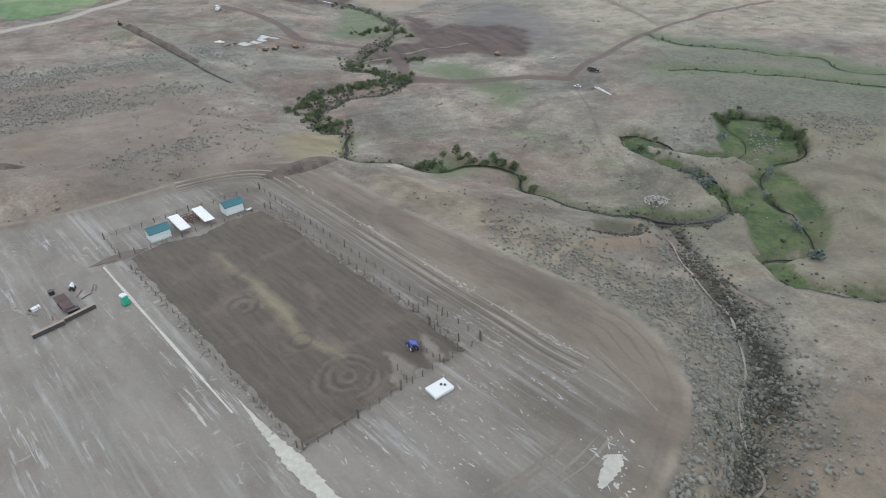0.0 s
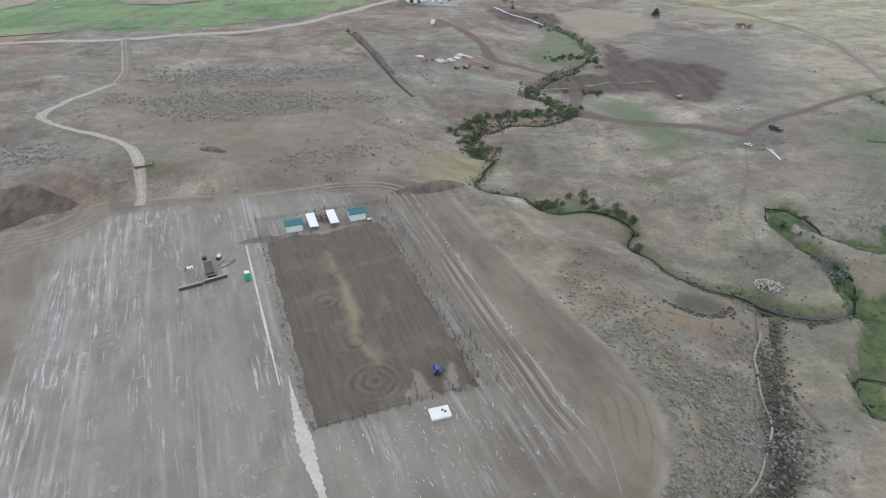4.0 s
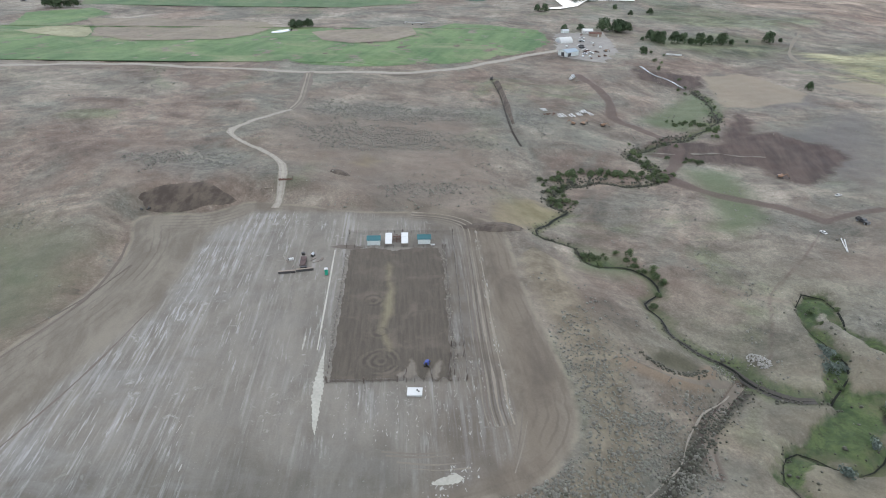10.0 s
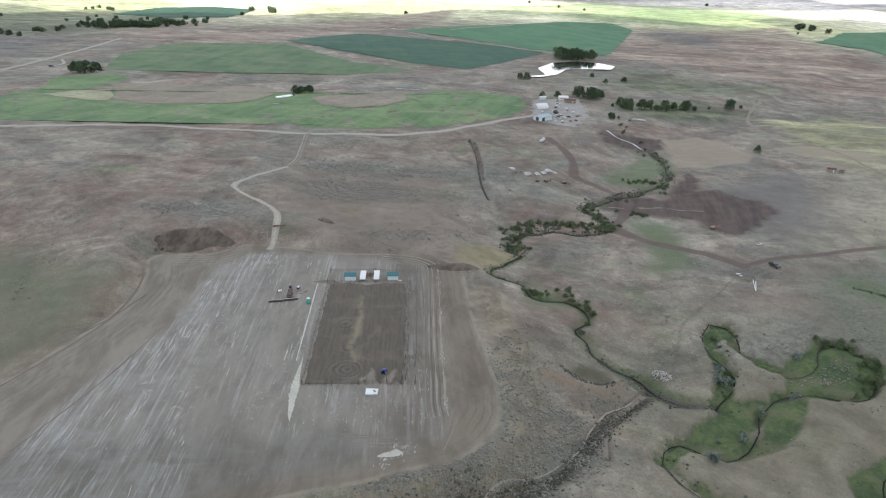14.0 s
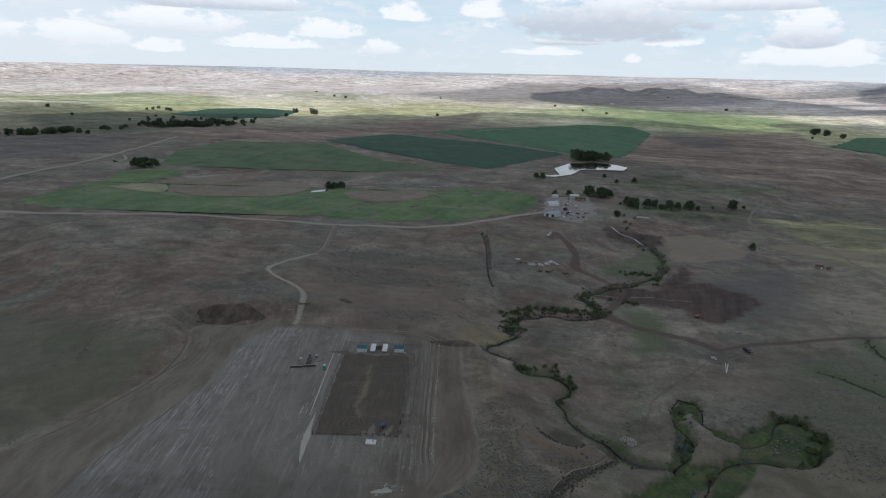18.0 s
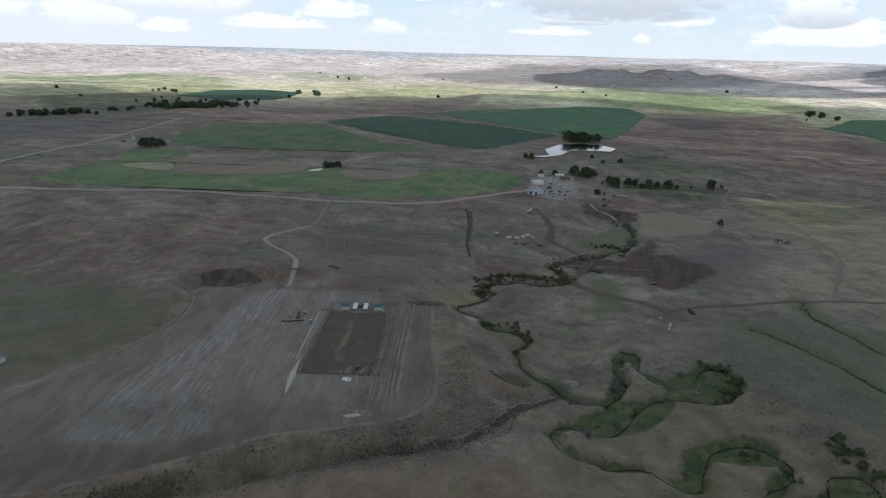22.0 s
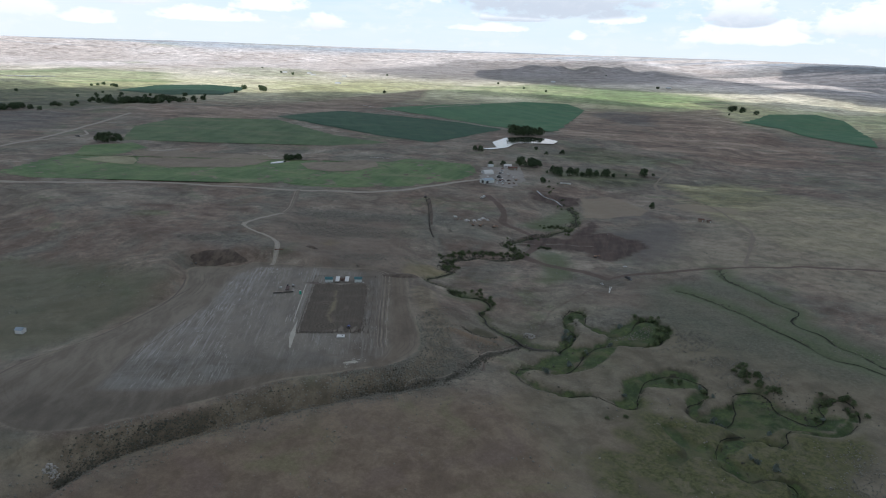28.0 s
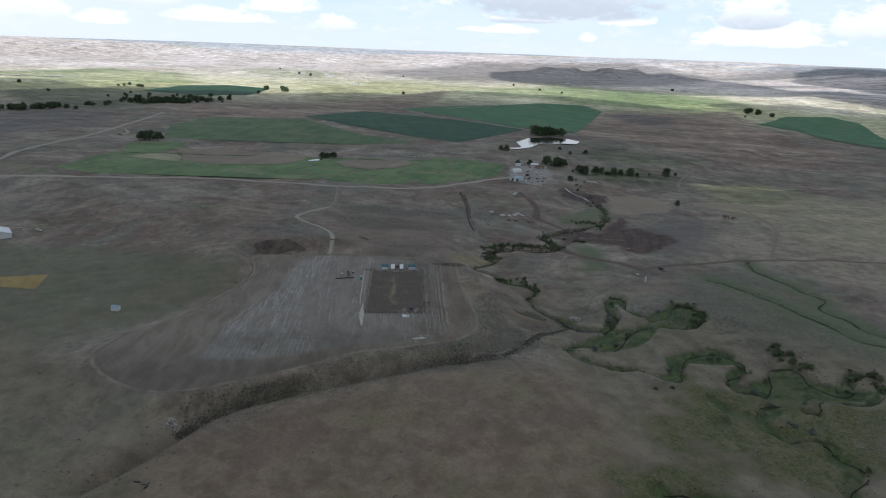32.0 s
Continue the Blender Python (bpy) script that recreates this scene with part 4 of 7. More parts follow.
    red_soil = np.maximum(inside(X, Y, [(-200, 172), (-124, 251), (-60, 190), (-42, 164), (-90, 128), (-150, 140)]), inside(X, Y, [(-8, 144), (5, 150), (10, 135), (24, 112), (14, 112), (-5, 131)]))
    dusky = np.maximum(inside(X, Y, [(10, 366), (32, 440), (84, 330), (66, 298), (34, 322)]), inside(X, Y, [(-30, 440), (0, 470), (12, 440), (-8, 415)]))
    hollow = np.maximum(inside(X, Y, [(118, 99), (121, 108), (124, 117), (130, 116), (131, 107), (126, 98)]), inside(X, Y, [(33, 127), (40, 133), (46, 132), (45, 126), (40, 122), (34, 122)]))
    brown_flat = inside(X, Y, [(62, 66), (46, 50), (24, 14), (8, -60), (40, -140), (150, -120), (205, -40), (150, 20), (128, 66), (90, 88)])
    pale_range = inside(X, Y, [(70, 300), (130, 325), (250, 290), (330, 400), (220, 700), (90, 640), (60, 450)])
    badland = inside(X, Y, [(-2050, 2000), (-1500, 1850), (-1000, 2150), (-760, 2700), (-900, 3500), (-1500, 3900), (-2300, 3200)], 400.0)
    slope = 6.5 - np.abs(SD_GRADED + 9.5)
    slope = np.where((X > -20) & (Y < 150), slope, -9.0)
    umber = np.maximum.reduce([inside(X, Y, [(-1060, 540), (-940, 680), (-1128, 1474), (-928, 1230), (-778, 877), (-794, 593), (-882, 470), (-990, 470)], 200.0), inside(X, Y, [(-328, 867), (-485, 1306), (-420, 1300), (-284, 1700), (-130, 1343), (80, 1092), (47, 863), (-136, 841), (-281, 860)], 200.0), inside(X, Y, [(-990, 488), (-817, 603), (-714, 554), (-751, 446), (-868, 428)], 200.0)])
    ash = np.maximum(inside(X, Y, [(-1046, 150), (-1082, 314), (-990, 350), (-804, 255), (-780, 100)], 200.0), inside(X, Y, [(-449, 1381), (-313, 1308), (-245, 1140), (-314, 1139), (-434, 1235)], 200.0))
    low_green_shade = np.maximum(inside(X, Y, [(-260, 778), (-184, 773), (-112, 772), (-66, 808), (-71, 737), (-132, 654), (-190, 640)], 200.0), inside(X, Y, [(-160, 560), (-100, 640), (-50, 640), (-60, 560), (-120, 520)], 200.0))
    # tree belt ground: greenery and cloud shade painted as one dark green
    low_green_shade = np.maximum(low_green_shade, inside(X, Y, [(-1560, 480), (-1640, 665), (-1400, 900), (-1210, 680), (-1120, 600), (-1080, 450), (-1060, 350), (-1130, 280), (-1500, 330)], 200.0))
    pasture = inside(X, Y, [(-34, 611), (20, 696), (190, 600), (270, 500), (240, 430), (132, 412), (45, 493)], 200.0)
    far_green = np.maximum.reduce([inside(X, Y, [(-2263, 520), (-2330, 800), (-2410, 934), (-2108, 1117), (-1876, 1061), (-1664, 870), (-1800, 600), (-1981, 440)], 400.0), inside(X, Y, [(-1150, 1500), (-1000, 2000), (-700, 2150), (-380, 2100), (-250, 1850), (-480, 1500), (-620, 1440)], 400.0), inside(X, Y, [(-250, 1900), (250, 2300), (700, 1900), (400, 1500), (120, 1650), (-60, 1900)], 400.0)])
    far_shade = inside(X, Y, [(-1000, 3350), (-300, 2550), (300, 2300), (1500, 2400), (2500, 4700), (-500, 4700)], 400.0)
    a = radians(U_DEG)
    pad_west = -((X + 18.7) * math.cos(a) + (Y - 57.8) * math.sin(a))
    ob = sheet("ground", np.stack([X.ravel(), Y.ravel(), Z.ravel()], 1), grid_faces(len(GY), len(GX)), M_GROUND, away=AWAY, red=red, flat_green=green, straw_and_sun=straw, marsh=marsh, creek_side=creek_side, bank=bank, graded=SD_GRADED, pad=inside(X, Y, PAD), pad_west=pad_west, pad_south=-(-(X + 18.7) * math.sin(a) + (Y - 57.8) * math.cos(a)) - 16.0, apron=apron, badland=badland, brown_flat=brown_flat, pale_range=pale_range, west_green=west_green, sage_flat=sage_flat, red_soil=red_soil, dusky=dusky, oxbow=2.4 - D_OXBOW, hollow=hollow, slope=slope, track=track, brush_shade=brush_shade, umber=umber, ash=ash, low_green_shade=low_green_shade, pasture=pasture, far_green=far_green, far_shade=far_shade, damp=DAMP, sage_band=sage_bands(X, Y), meadow=np.maximum(inside(X, Y, [(70, 150), (96, 205), (150, 190), (215, 190), (260, 60), (170, 10), (120, 60), (76, 96)]), inside(X, Y, [(-60, -66), (0, -62), (8, -100), (-40, -150), (-140, -140), (-200, -90), (-110, -70)])), ochre=np.maximum(inside(X, Y, [(-50, 165), (-48, 190), (-31, 192), (-29, 166), (-35, 153)]), inside(X, Y, [(-123, 171), (-112, 170), (-111, 159), (-118, 156)]) - 1))
    return tagged(ob, "dry tan range land with sage, a graded pad and green meanders", "ground", kind="structure")


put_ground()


def ribbon(name, line, width, mat, label, category, lift=0.12, cols=5, wobble=0.25):
    """A strip laid on the ground along a line."""
    line = np.asarray(line)
    way = np.gradient(line, axis=0)
    way /= np.linalg.norm(way, axis=1)[:, None] + 1e-9
    side = np.stack([-way[:, 1], way[:, 0]], 1)
    r = np.random.RandomState(len(line))
    rough = np.convolve(np.pad(r.rand(len(line)), 3, "edge"), (0.1, 0.2, 0.3, 0.4, 0.3, 0.2, 0.1), "valid") / 1.6
    half = width / 2 * np.maximum(0.15, 1 + 2.2 * wobble * (rough - 0.5))
    across = np.linspace(-1, 1, cols)
    p = line[:, None, :] + side[:, None, :] * (half[:, None] * across[None])[:, :, None]
    z = height(p[..., 0], p[..., 1]) + lift
    ob = sheet(name, np.dstack([p, z]).reshape(-1, 3), grid_faces(len(line), cols), mat, across=np.tile(across, len(line)))
    return tagged(ob, label, category, kind="structure")


def plot(name, ring, mat, label, category, lift=0.25, rows=60, cols=40, turn=0.0, flat=None, kind="structure", ragged=0.008, **tags):
    """A patch laid on the ground inside a ring, cut in rows square to turn."""
    c, s = math.cos(radians(turn)), math.sin(radians(turn))
    r = np.array(ring, float) @ np.array([[c, -s], [s, c]])
    b = np.roll(r, -1, 0)
    ys = np.linspace(r[:, 1].min() + 1e-3, r[:, 1].max() - 1e-3, rows)
    rnd, pts = np.random.RandomState(rows), []
    for y in ys:
        hit = [ax + (bx - ax) * (y - ay) / (by - ay) for (ax, ay), (bx, by) in zip(r, b) if (ay > y) != (by > y)]
        lo, hi = min(hit), max(hit)
        e = (hi - lo) * ragged
        pts.append(np.stack([np.linspace(lo - e * rnd.rand(), hi + e * rnd.rand(), cols), np.full(cols, y)], 1))
    p = np.array(pts).reshape(-1, 2) @ np.array([[c, s], [-s, c]])
    z = height(p[:, 0], p[:, 1]) + lift if flat is None else np.full(len(p), flat)
    return tagged(sheet(name, np.column_stack([p, z]), grid_faces(rows, cols), mat), label, category, kind=kind, **tags)


ribbon("road_1", glide([(-760, -130), (-600, -25), (-495, 38), (-437, 68), (-403, 101), (-378, 138), (-347, 174), (-304, 203), (-278, 220), (-250, 243), (-231, 267), (-207, 299), (-195, 338), (-191, 365), (-188, 403), (-180, 445)]), 6.0, M_ROAD, "pale gravel county road across the dry range land", "road")
ribbon("road_2", glide([(-196, 186), (-192, 170), (-187, 150), (-181, 139), (-168, 135), (-150, 134), (-135, 132), (-126, 127), (-119, 121), (-113, 114), (-110, 110)], 2), 3.2, M_ROAD, "winding gravel access road down to the graded pad", "road", 0.12, 7, 0.5)
ribbon("road_6", glide([(-250, 243), (-227, 221), (-208, 202), (-196, 186)], 2), 5.5, M_RUT, "brown rutted cut of the access road below the county road", "road", 0.10, 7, 0.6)
for by in (-0.9, 0.9):
    ribbon("wheel_rut", shifted(glide([(-250, 243), (-227, 221), (-208, 202), (-197, 187)], 2), by), 0.9, M_RIDGE, "pale wheel track in the brown cut", "track", 0.14, 3, 0.8)
ribbon("trail", glide([(-65, 720), (-55, 650), (-43, 599), (-17, 563), (34, 534), (65, 494), (98, 438), (115, 344)], 4), 3.0, M_TRAIL, "pale cattle trail down the dry range", "trail", 0.2, 5, 1.2)
ribbon("road_3", glide([(-500, -20), (-562, 50), (-605, 87), (-648, 135), (-710, 211), (-798, 295), (-878, 371), (-938, 425)]), 7.5, M_ROAD, "gravel road climbing past green fields", "road", 0.3)

ribbon("road_7", glide([(-668, 160), (-676, 195), (-684, 225), (-700, 250), (-735, 262)]), 4.0, M_ROAD, "short spur beside the hill road", "road", 0.3)
plot("crop_field_1", [(-480, 80), (-521, 128), (-548, 169), (-460, 187), (-411, 223), (-341, 287), (-313, 335), (-297, 367), (-299, 456), (-235, 495), (-202, 454), (-196, 411), (-204, 348), (-241, 275), (-264, 256), (-310, 241), (-348, 218), (-436, 93)], M_CROP_BRIGHT, "bright green irrigated grass strip beside the gravel road", "field", 0.14, ragged=0.015, turn=45)
plot("crop_field_2", [(-518, 165), (-515, 193), (-508, 218), (-476, 207), (-461, 195), (-476, 178), (-509, 167)], M_CROP_PALE, "small pale patch of cut hay", "field", 0.5, ragged=0.03)
plot("crop_field_12", [(-603, 206), (-600, 262), (-551, 257), (-527, 214), (-505, 173), (-513, 149), (-569, 186)], M_CROP_BRIGHT, "green irrigated grass on the rise", "field", 0.3, ragged=0.03, turn=45)
plot("crop_field_3", [(-630, 265), (-753, 343), (-828, 457), (-715, 574), (-510, 523), (-410, 534), (-440, 443), (-540, 342)], M_CROP_MID, "mid-green alfalfa field", "field", turn=45)
plot("crop_field_4", [(-750, 600), (-788, 796), (-635, 815), (-506, 836), (-404, 821), (-384, 673), (-375, 586), (-475, 579)], M_CROP_DARK, "dark green crop field above the pond", "field", 0.4)
plot("crop_field_5", [(-790, 905), (-760, 1000), (-735, 1235), (-689, 1365), (-584, 1413), (-491, 1320), (-328, 867), (-441, 842), (-609, 876)], M_CROP_UPPER, "large green field on the far slope", "field", 0.5, ragged=0.02)
plot("crop_field_8", [(-154, 1448), (-150, 1700), (-62, 1822), (4, 1785), (96, 1427), (125, 1230), (30, 1310), (-49, 1390)], M_CROP_UPPER, "distant green field", "field", 0.8, ragged=0.03)
ribbon("road_5", glide([(-720, 975), (-716, 1100), (-723, 1209)]), 7.0, M_ROAD, "pale field track across the far green field", "road", 1.2)
# this field's dark crop colour also carries the cloud shade lying on it
plot("crop_field_6", [(-1500, 660), (-1561, 812), (-1517, 935), (-1376, 976), (-1231, 791), (-1282, 692)], M_CROP_DARK, "dark green field beyond the tree belt, cloud shade in its colour", "field", 0.8, ragged=0.05)
plot("crop_field_9", [(-213, -51), (-197, -31), (-178, -44), (-195, -56)], M_STUBBLE, "small rectangle of yellow stubble", "field", 0.2)
plot("farmyard", [(-169, 422), (-215, 497), (-194, 543), (-149, 476), (-138, 431)], M_YARD, "pale gravel farmyard", "yard", 0.2, ragged=0.12)
POND = [(-291, 591), (-281, 621), (-318, 664), (-334, 726), (-318, 768), (-286, 771), (-258, 758), (-247, 724), (-267, 708), (-287, 681), (-272, 634), (-275, 600)]
plot("water_1", POND, M_WATER, "bright still stock pond reflecting the sky", "pond", flat=float(height(-290, 690)) + 1.2)
ribbon("water_2", CREEK, 0.6, M_CREEK, "narrow dark creek winding between cut banks", "creek", 0.2, 3, 1.3)
ribbon("creek_bed", CREEK[(CREEK[:, 0] > 20) & (CREEK[:, 1] < 160)], 2.0, M_MUD, "dark muddy creek bed", "creek bed", 0.1, 5, 1.0)
plot("water_7", [(-374, 306), (-370, 315), (-372, 326), (-379, 331), (-381, 320), (-379, 310)], M_WATER, "small pale pond beside willows", "pond", 0.3, 16, 8)
for bar in ([(-39, 283.5), (-32, 287), (-24, 290.5)], [(-18, 297), (-12, 303), (-7, 308.5), (2, 312), (12, 318)]):
    ribbon("sand_bar", glide(bar, 1.0), 2.0, M_DRYBED, "pale sandy strip across red ploughed earth", "sand bar", 0.3, 5, 1.4)
ribbon("water_5", glide([(-112, 443), (-109, 441), (-101, 434), (-94, 431), (-88, 432), (-82, 431), (-76, 426), (-70, 422)], 1.5), 1.6, M_WATER, "bright stream crossing dark ploughed earth", "creek", 0.3, 3, 0.8)
for way in (RIGHT_STREAM, RIGHT_STREAM_B):
    ribbon("water_6", crooked(way, 0.8, 5), 0.7, M_CREEK, "narrow dark stream in dull green flats", "creek", 0.15, 3, 1.2)
ribbon("water_3", CHANNEL, 0.38, M_CREEK, "dark meandering channel in green marsh", "creek", 0.2, 3, 0.8)

# wheel ruts, lime lines and scattered pale spill on the pad
RUTS = glide([(-66, 138), (-57, 143.5), (-49, 145), (-44.5, 142.5), (-35, 132), (-23.8, 119.6), (-11.2, 105.3), (-0.4, 93.3), (8.9, 83.4), (15, 76.5), (20, 72)], 1.5)
for by, wide in ((-0.5, 0.45), (0.9, 0.4), (2.9, 0.35)):
    ribbon("wheel_rut", shifted(RUTS, by), wide, M_RUT, "dark wheel rut pressed in bare earth", "track", 0.05, 3, 1.2)
for a, b in (((-109, 54), (-96, 16)), ((-84, 50), (-52, -10))):
    ribbon("wheel_rut", glide([a, ((a[0] + b[0]) / 2 + 2, (a[1] + b[1]) / 2), b], 2), 0.5, M_RUT, "dark wheel rut pressed in bare earth", "track", 0.06, 3, 1.2)
ribbon("wheel_rut", glide([(-72, -57), (-81, -38), (-83, -10), (-92, 18), (-101, 37), (-114, 52), (-124, 60)], 2), 0.9, M_RUT, "dark wheel rut round the rim of the pad", "track", 0.06, 3, 1.0)
LIME = [((-68, 103), (-31, 64), 0.5), ((-38, 66), (-34, 61.5), 0.5)]
for a, b, wide in LIME:
    ribbon("lime_line", np.linspace(a, b, 40), wide * 0.85, M_LIME, "pale lime line spilled along bare earth", "line", 0.07, 3, 0.7)
wedge = [(-31.5, 67.3), (-26.2, 62.0), (-20.0, 56.3), (-14.0, 50.1), (-8.6, 44.3), (-11.0, 45.7), (-14.8, 49.0), (-18.0, 51.6), (-20.6, 54.2), (-23.0, 57.0), (-25.6, 60.0), (-28.2, 63.4)]
plot("lime_line", wedge, M_LIME, "ragged wedge of pale lime beside the arena", "line", 0.07, 70, 6, ragged=0.28)
plot("dirt_spill", [(-64, 107), (-67, 105), (-71, 103), (-69, 106), (-66, 109), (-62, 110.5)], M_RUT, "dark arena dirt dragged out at the corner", "spill", 0.06, 24, 8, ragged=0.2)
plot("lime_line", [(21.7, 56.2), (22.5, 55.8), (23.3, 56.2), (22.9, 54.5), (21.8, 53.1), (20.8, 51.9), (19.6, 50.8), (19.2, 51.1), (19.8, 52.6), (20.8, 54.2)], M_LIME, "pale lime spill on bare earth", "spill", 0.07, 24, 8, ragged=0.3)


def spill(seed):
    """Small pale streaks of spilled lime, drawn out along the pad and beside the ruts."""
    r = np.random.RandomState(seed)
    a = radians(U_DEG)
    U, V = np.array([math.cos(a), math.sin(a)]), np.array([-math.sin(a), math.cos(a)])
    verts, faces = [], []

    def streak(p, along, n, w):
        across = np.array([-along[1], along[0]])
        z = float(height(p[0], p[1])) + 0.06
        base = len(verts)
        for s, t in ((-1, -0.3), (-0.4, -1), (0.5, -0.8), (1, 0.2), (0.3, 1), (-0.6, 0.7)):
            q = p + along * s * n * r.uniform(0.7, 1.2) + across * t * w * r.uniform(0.4, 1.4)
            verts.append((q[0], q[1], z))
        faces.append([base + i for i in range(6)])

    while len(faces) < 12:
        u, v = r.uniform(-75, 44), r.uniform(-70, 78)
        p = np.array([-18.7, 57.8]) + u * U + v * V
        if -1.5 < u < 30.5 and v > 0 or inside(p[:1], p[1:], PAD)[0] < 1.5:
            continue
        if math.sin(u * 0.33 + 2 * math.sin(v * 0.06)) + math.sin(v * 0.21 + u * 0.1) < r.uniform(-1.2, 1.6):
            continue
        streak(p, V + U * r.normal(0, 0.12), r.gamma(1.3, 0.55) * (0.5 if u > 0 else 1.0 if u > -18 else 1.7), r.uniform(0.04, 0.17))
    for _ in range(300):  # the scraped corner beyond the arena's end
        u, v = r.uniform(2, 36), r.uniform(-19, -1.5) if r.rand() < 0.8 else r.uniform(-1, 9)
        u = u if v < -1 else r.uniform(33, 38)
        u = round(u / 2.3) * 2.3 + r.normal(0, 0.25)
        streak(np.array([-18.7, 57.8]) + u * U + v * V, V + U * r.normal(0, 0.2), r.gamma(1.2, 0.16) + 0.05, r.uniform(0.04, 0.11))
    side = shifted(RUTS, 4.3)
    for _ in range(420):  # crumbs along the scraped ridge beside the ruts
        k = int((len(side) - 2) * r.uniform(0.12, 1) ** 0.8)
        if math.sin(k * 0.37) + math.sin(k * 0.9 + 1) + r.normal(0, 0.7) < 0:
            continue
        way = side[k + 1] - side[k]
        way /= np.linalg.norm(way)
        p = side[k] + way * r.uniform(0, 1.5) + np.array([-way[1], way[0]]) * r.normal(0, 0.45)
        streak(p, way + r.normal(0, 0.15, 2), r.gamma(1.3, 0.16) + 0.06, r.uniform(0.05, 0.14))
    for _ in range(60):
        p = np.array([r.normal(21.5, 1.6), r.normal(54, 3.2)])
        streak(p, V + U * r.normal(0, 0.6), r.gamma(1.2, 0.2) + 0.05, r.uniform(0.05, 0.2))
    return tagged(sheet("lime_spill", verts, faces, M_SPILL, False), "small pale streaks of spilled lime on the pad", "spill", kind="stuff")


spill(21)
for by, wide in ((-1.5, 0.3), (0.2, 0.35), (1.9, 0.5), (4.3, 0.45)):
    ribbon("rut_ridge", shifted(RUTS, by), wide, M_RIDGE, "pale ridge of earth thrown up beside the wheel ruts", "track", 0.09, 3, 1.9)
for a, b in (((5.7, 50.4), (17.5, 60.5)), ((7.2, 50.2), (19.0, 60.9)), ((10.2, 50.4), (21.6, 60.2)), ((12.0, 50.2), (22.8, 59.2)), ((24.4, 78), (30.5, 64)), ((21.5, 80.5), (28.2, 68))):
    ribbon("wheel_rut", glide([a, ((a[0] + b[0]) / 2 + 0.5, (a[1] + b[1]) / 2 - 0.5), b], 1.2), 0.3, M_FAINT, "faint dark wheel rut at the pad's corner", "track", 0.05, 3, 1.5)
ribbon("creek_side_scar", glide([(30, 116), (36, 115.5), (41.5, 117), (46.5, 121.5), (50, 127.5), (53, 135)], 1.5), 1.5, M_TRAIL, "bare worn rim round the old oxbow", "trail", 0.1, 5, 1.0)
ribbon("trail", glide([(55.3, 137), (55.1, 128), (55.2, 119), (55.6, 110), (57.9, 102.5), (60, 98.5), (62, 95)], 2), 2.0, M_TRAIL, "pale brown vehicle trail beside the gully", "trail", 0.08, 5, 0.6)
ribbon("dry_streambed", glide(list(map(tuple, crooked(GULLY[GULLY[:, 1] > 47][:-3], 0.8, 8))), 0.6), 0.36, M_DRYBED, "pale pebbly dry streambed in the gully", "streambed", 0.3, 3, 1.2)
ribbon("trench_spoil", shifted(TRENCH[: int(len(TRENCH) * 0.8)], 1.7), 2.4, M_SPOIL, "bank of dark spoil beside the trench", "spoil bank", 0.25, 5, 1.0)
ribbon("trench", shifted(TRENCH, -0.2), 1.0, M_TRENCH, "dark freshly dug pipe trench", "trench", 0.2, 5, 0.9)
plot("crop_field_10", [(-540, 232), (-513, 264), (-468, 289), (-451, 316), (-420, 333), (-396, 323), (-381, 290), (-384, 256), (-425, 210), (-460, 200), (-496, 222)], M_FALLOW, "pale brown fallow tongue between green fields", "field", 0.45, ragged=0.03, turn=40)
plot("crop_field_11", [(-356, 334), (-344, 355), (-334, 390), (-311, 409), (-285, 385), (-282, 349), (-299, 323), (-321, 315)], M_FALLOW, "small pale fallow patch in the green field", "field", 0.45, ragged=0.03)
plot("water_4", [(-2010, 470), (-1985, 600), (-1960, 690), (-1940, 690), (-1955, 590), (-1975, 470)], M_WATER, "distant pale strip of water on the plain", "pond", 1.5)
ribbon("road_4", glide([(-759, 890), (-650, 850), (-520, 838), (-427, 830), (-350, 830)]), 6.0, M_ROAD, "pale field track between crops", "road", 0.9)

# ---- clouds high over the land behind the eye, whose shade lies on the valley ----
CLOUD_BASE = 2000.0
CLOUD_SHIFT = np.array([SUN_DIR.x, SUN_DIR.y]) / SUN_DIR.z * CLOUD_BASE


def cloud(shade_ring, seed):
    """A flat-based cumulus bank whose shade covers the ring on the ground."""
    r = np.array(shade_ring, float) + CLOUD_SHIFT
    r = glide(list(map(tuple, r)) + [tuple(r[0])], 60)[:-1]
    ys = np.linspace(r[:, 1].min() + 1, r[:, 1].max() - 1, 50)
    b, p, edge = np.roll(r, -1, 0), [], []
    for y in ys:
        hit = [ax + (bx - ax) * (y - ay) / (by - ay) for (ax, ay), (bx, by) in zip(r, b) if (ay > y) != (by > y)]
        p.append(np.stack([np.linspace(min(hit), max(hit), 50), np.full(50, y)], 1))
    p = np.array(p).reshape(-1, 2)
    d = np.maximum(inside(p[:, 0], p[:, 1], r, 400), 0)
    top = CLOUD_BASE + np.sqrt(d) * 14 * (1 + 0.35 * waves(p[:, 0], p[:, 1], 350.0, seed))
    low = CLOUD_BASE - 6 * np.sqrt(d) * 0.3 + 12 * waves(p[:, 0], p[:, 1], 200.0, seed + 1)
    f = grid_faces(50, 50)
    ob = sheet("cloud", np.vstack([np.column_stack([p, top]), np.column_stack([p, low])]), np.vstack([f, f[:, ::-1] + 2500]), M_CLOUD)
    return tagged(ob, "broad grey-white cumulus bank casting shade", "cloud", kind="structure")


cloud([(-1230, 860), (-1000, 1440), (-830, 1560), (-600, 1440), (-380, 1450), (-200, 1680), (250, 1600), (900, 800), (1200, 0), (900, -900), (0, -1300), (-900, -1200), (-1700, -500), (-1850, 300), (-1750, 520), (-1480, 560)], 31)
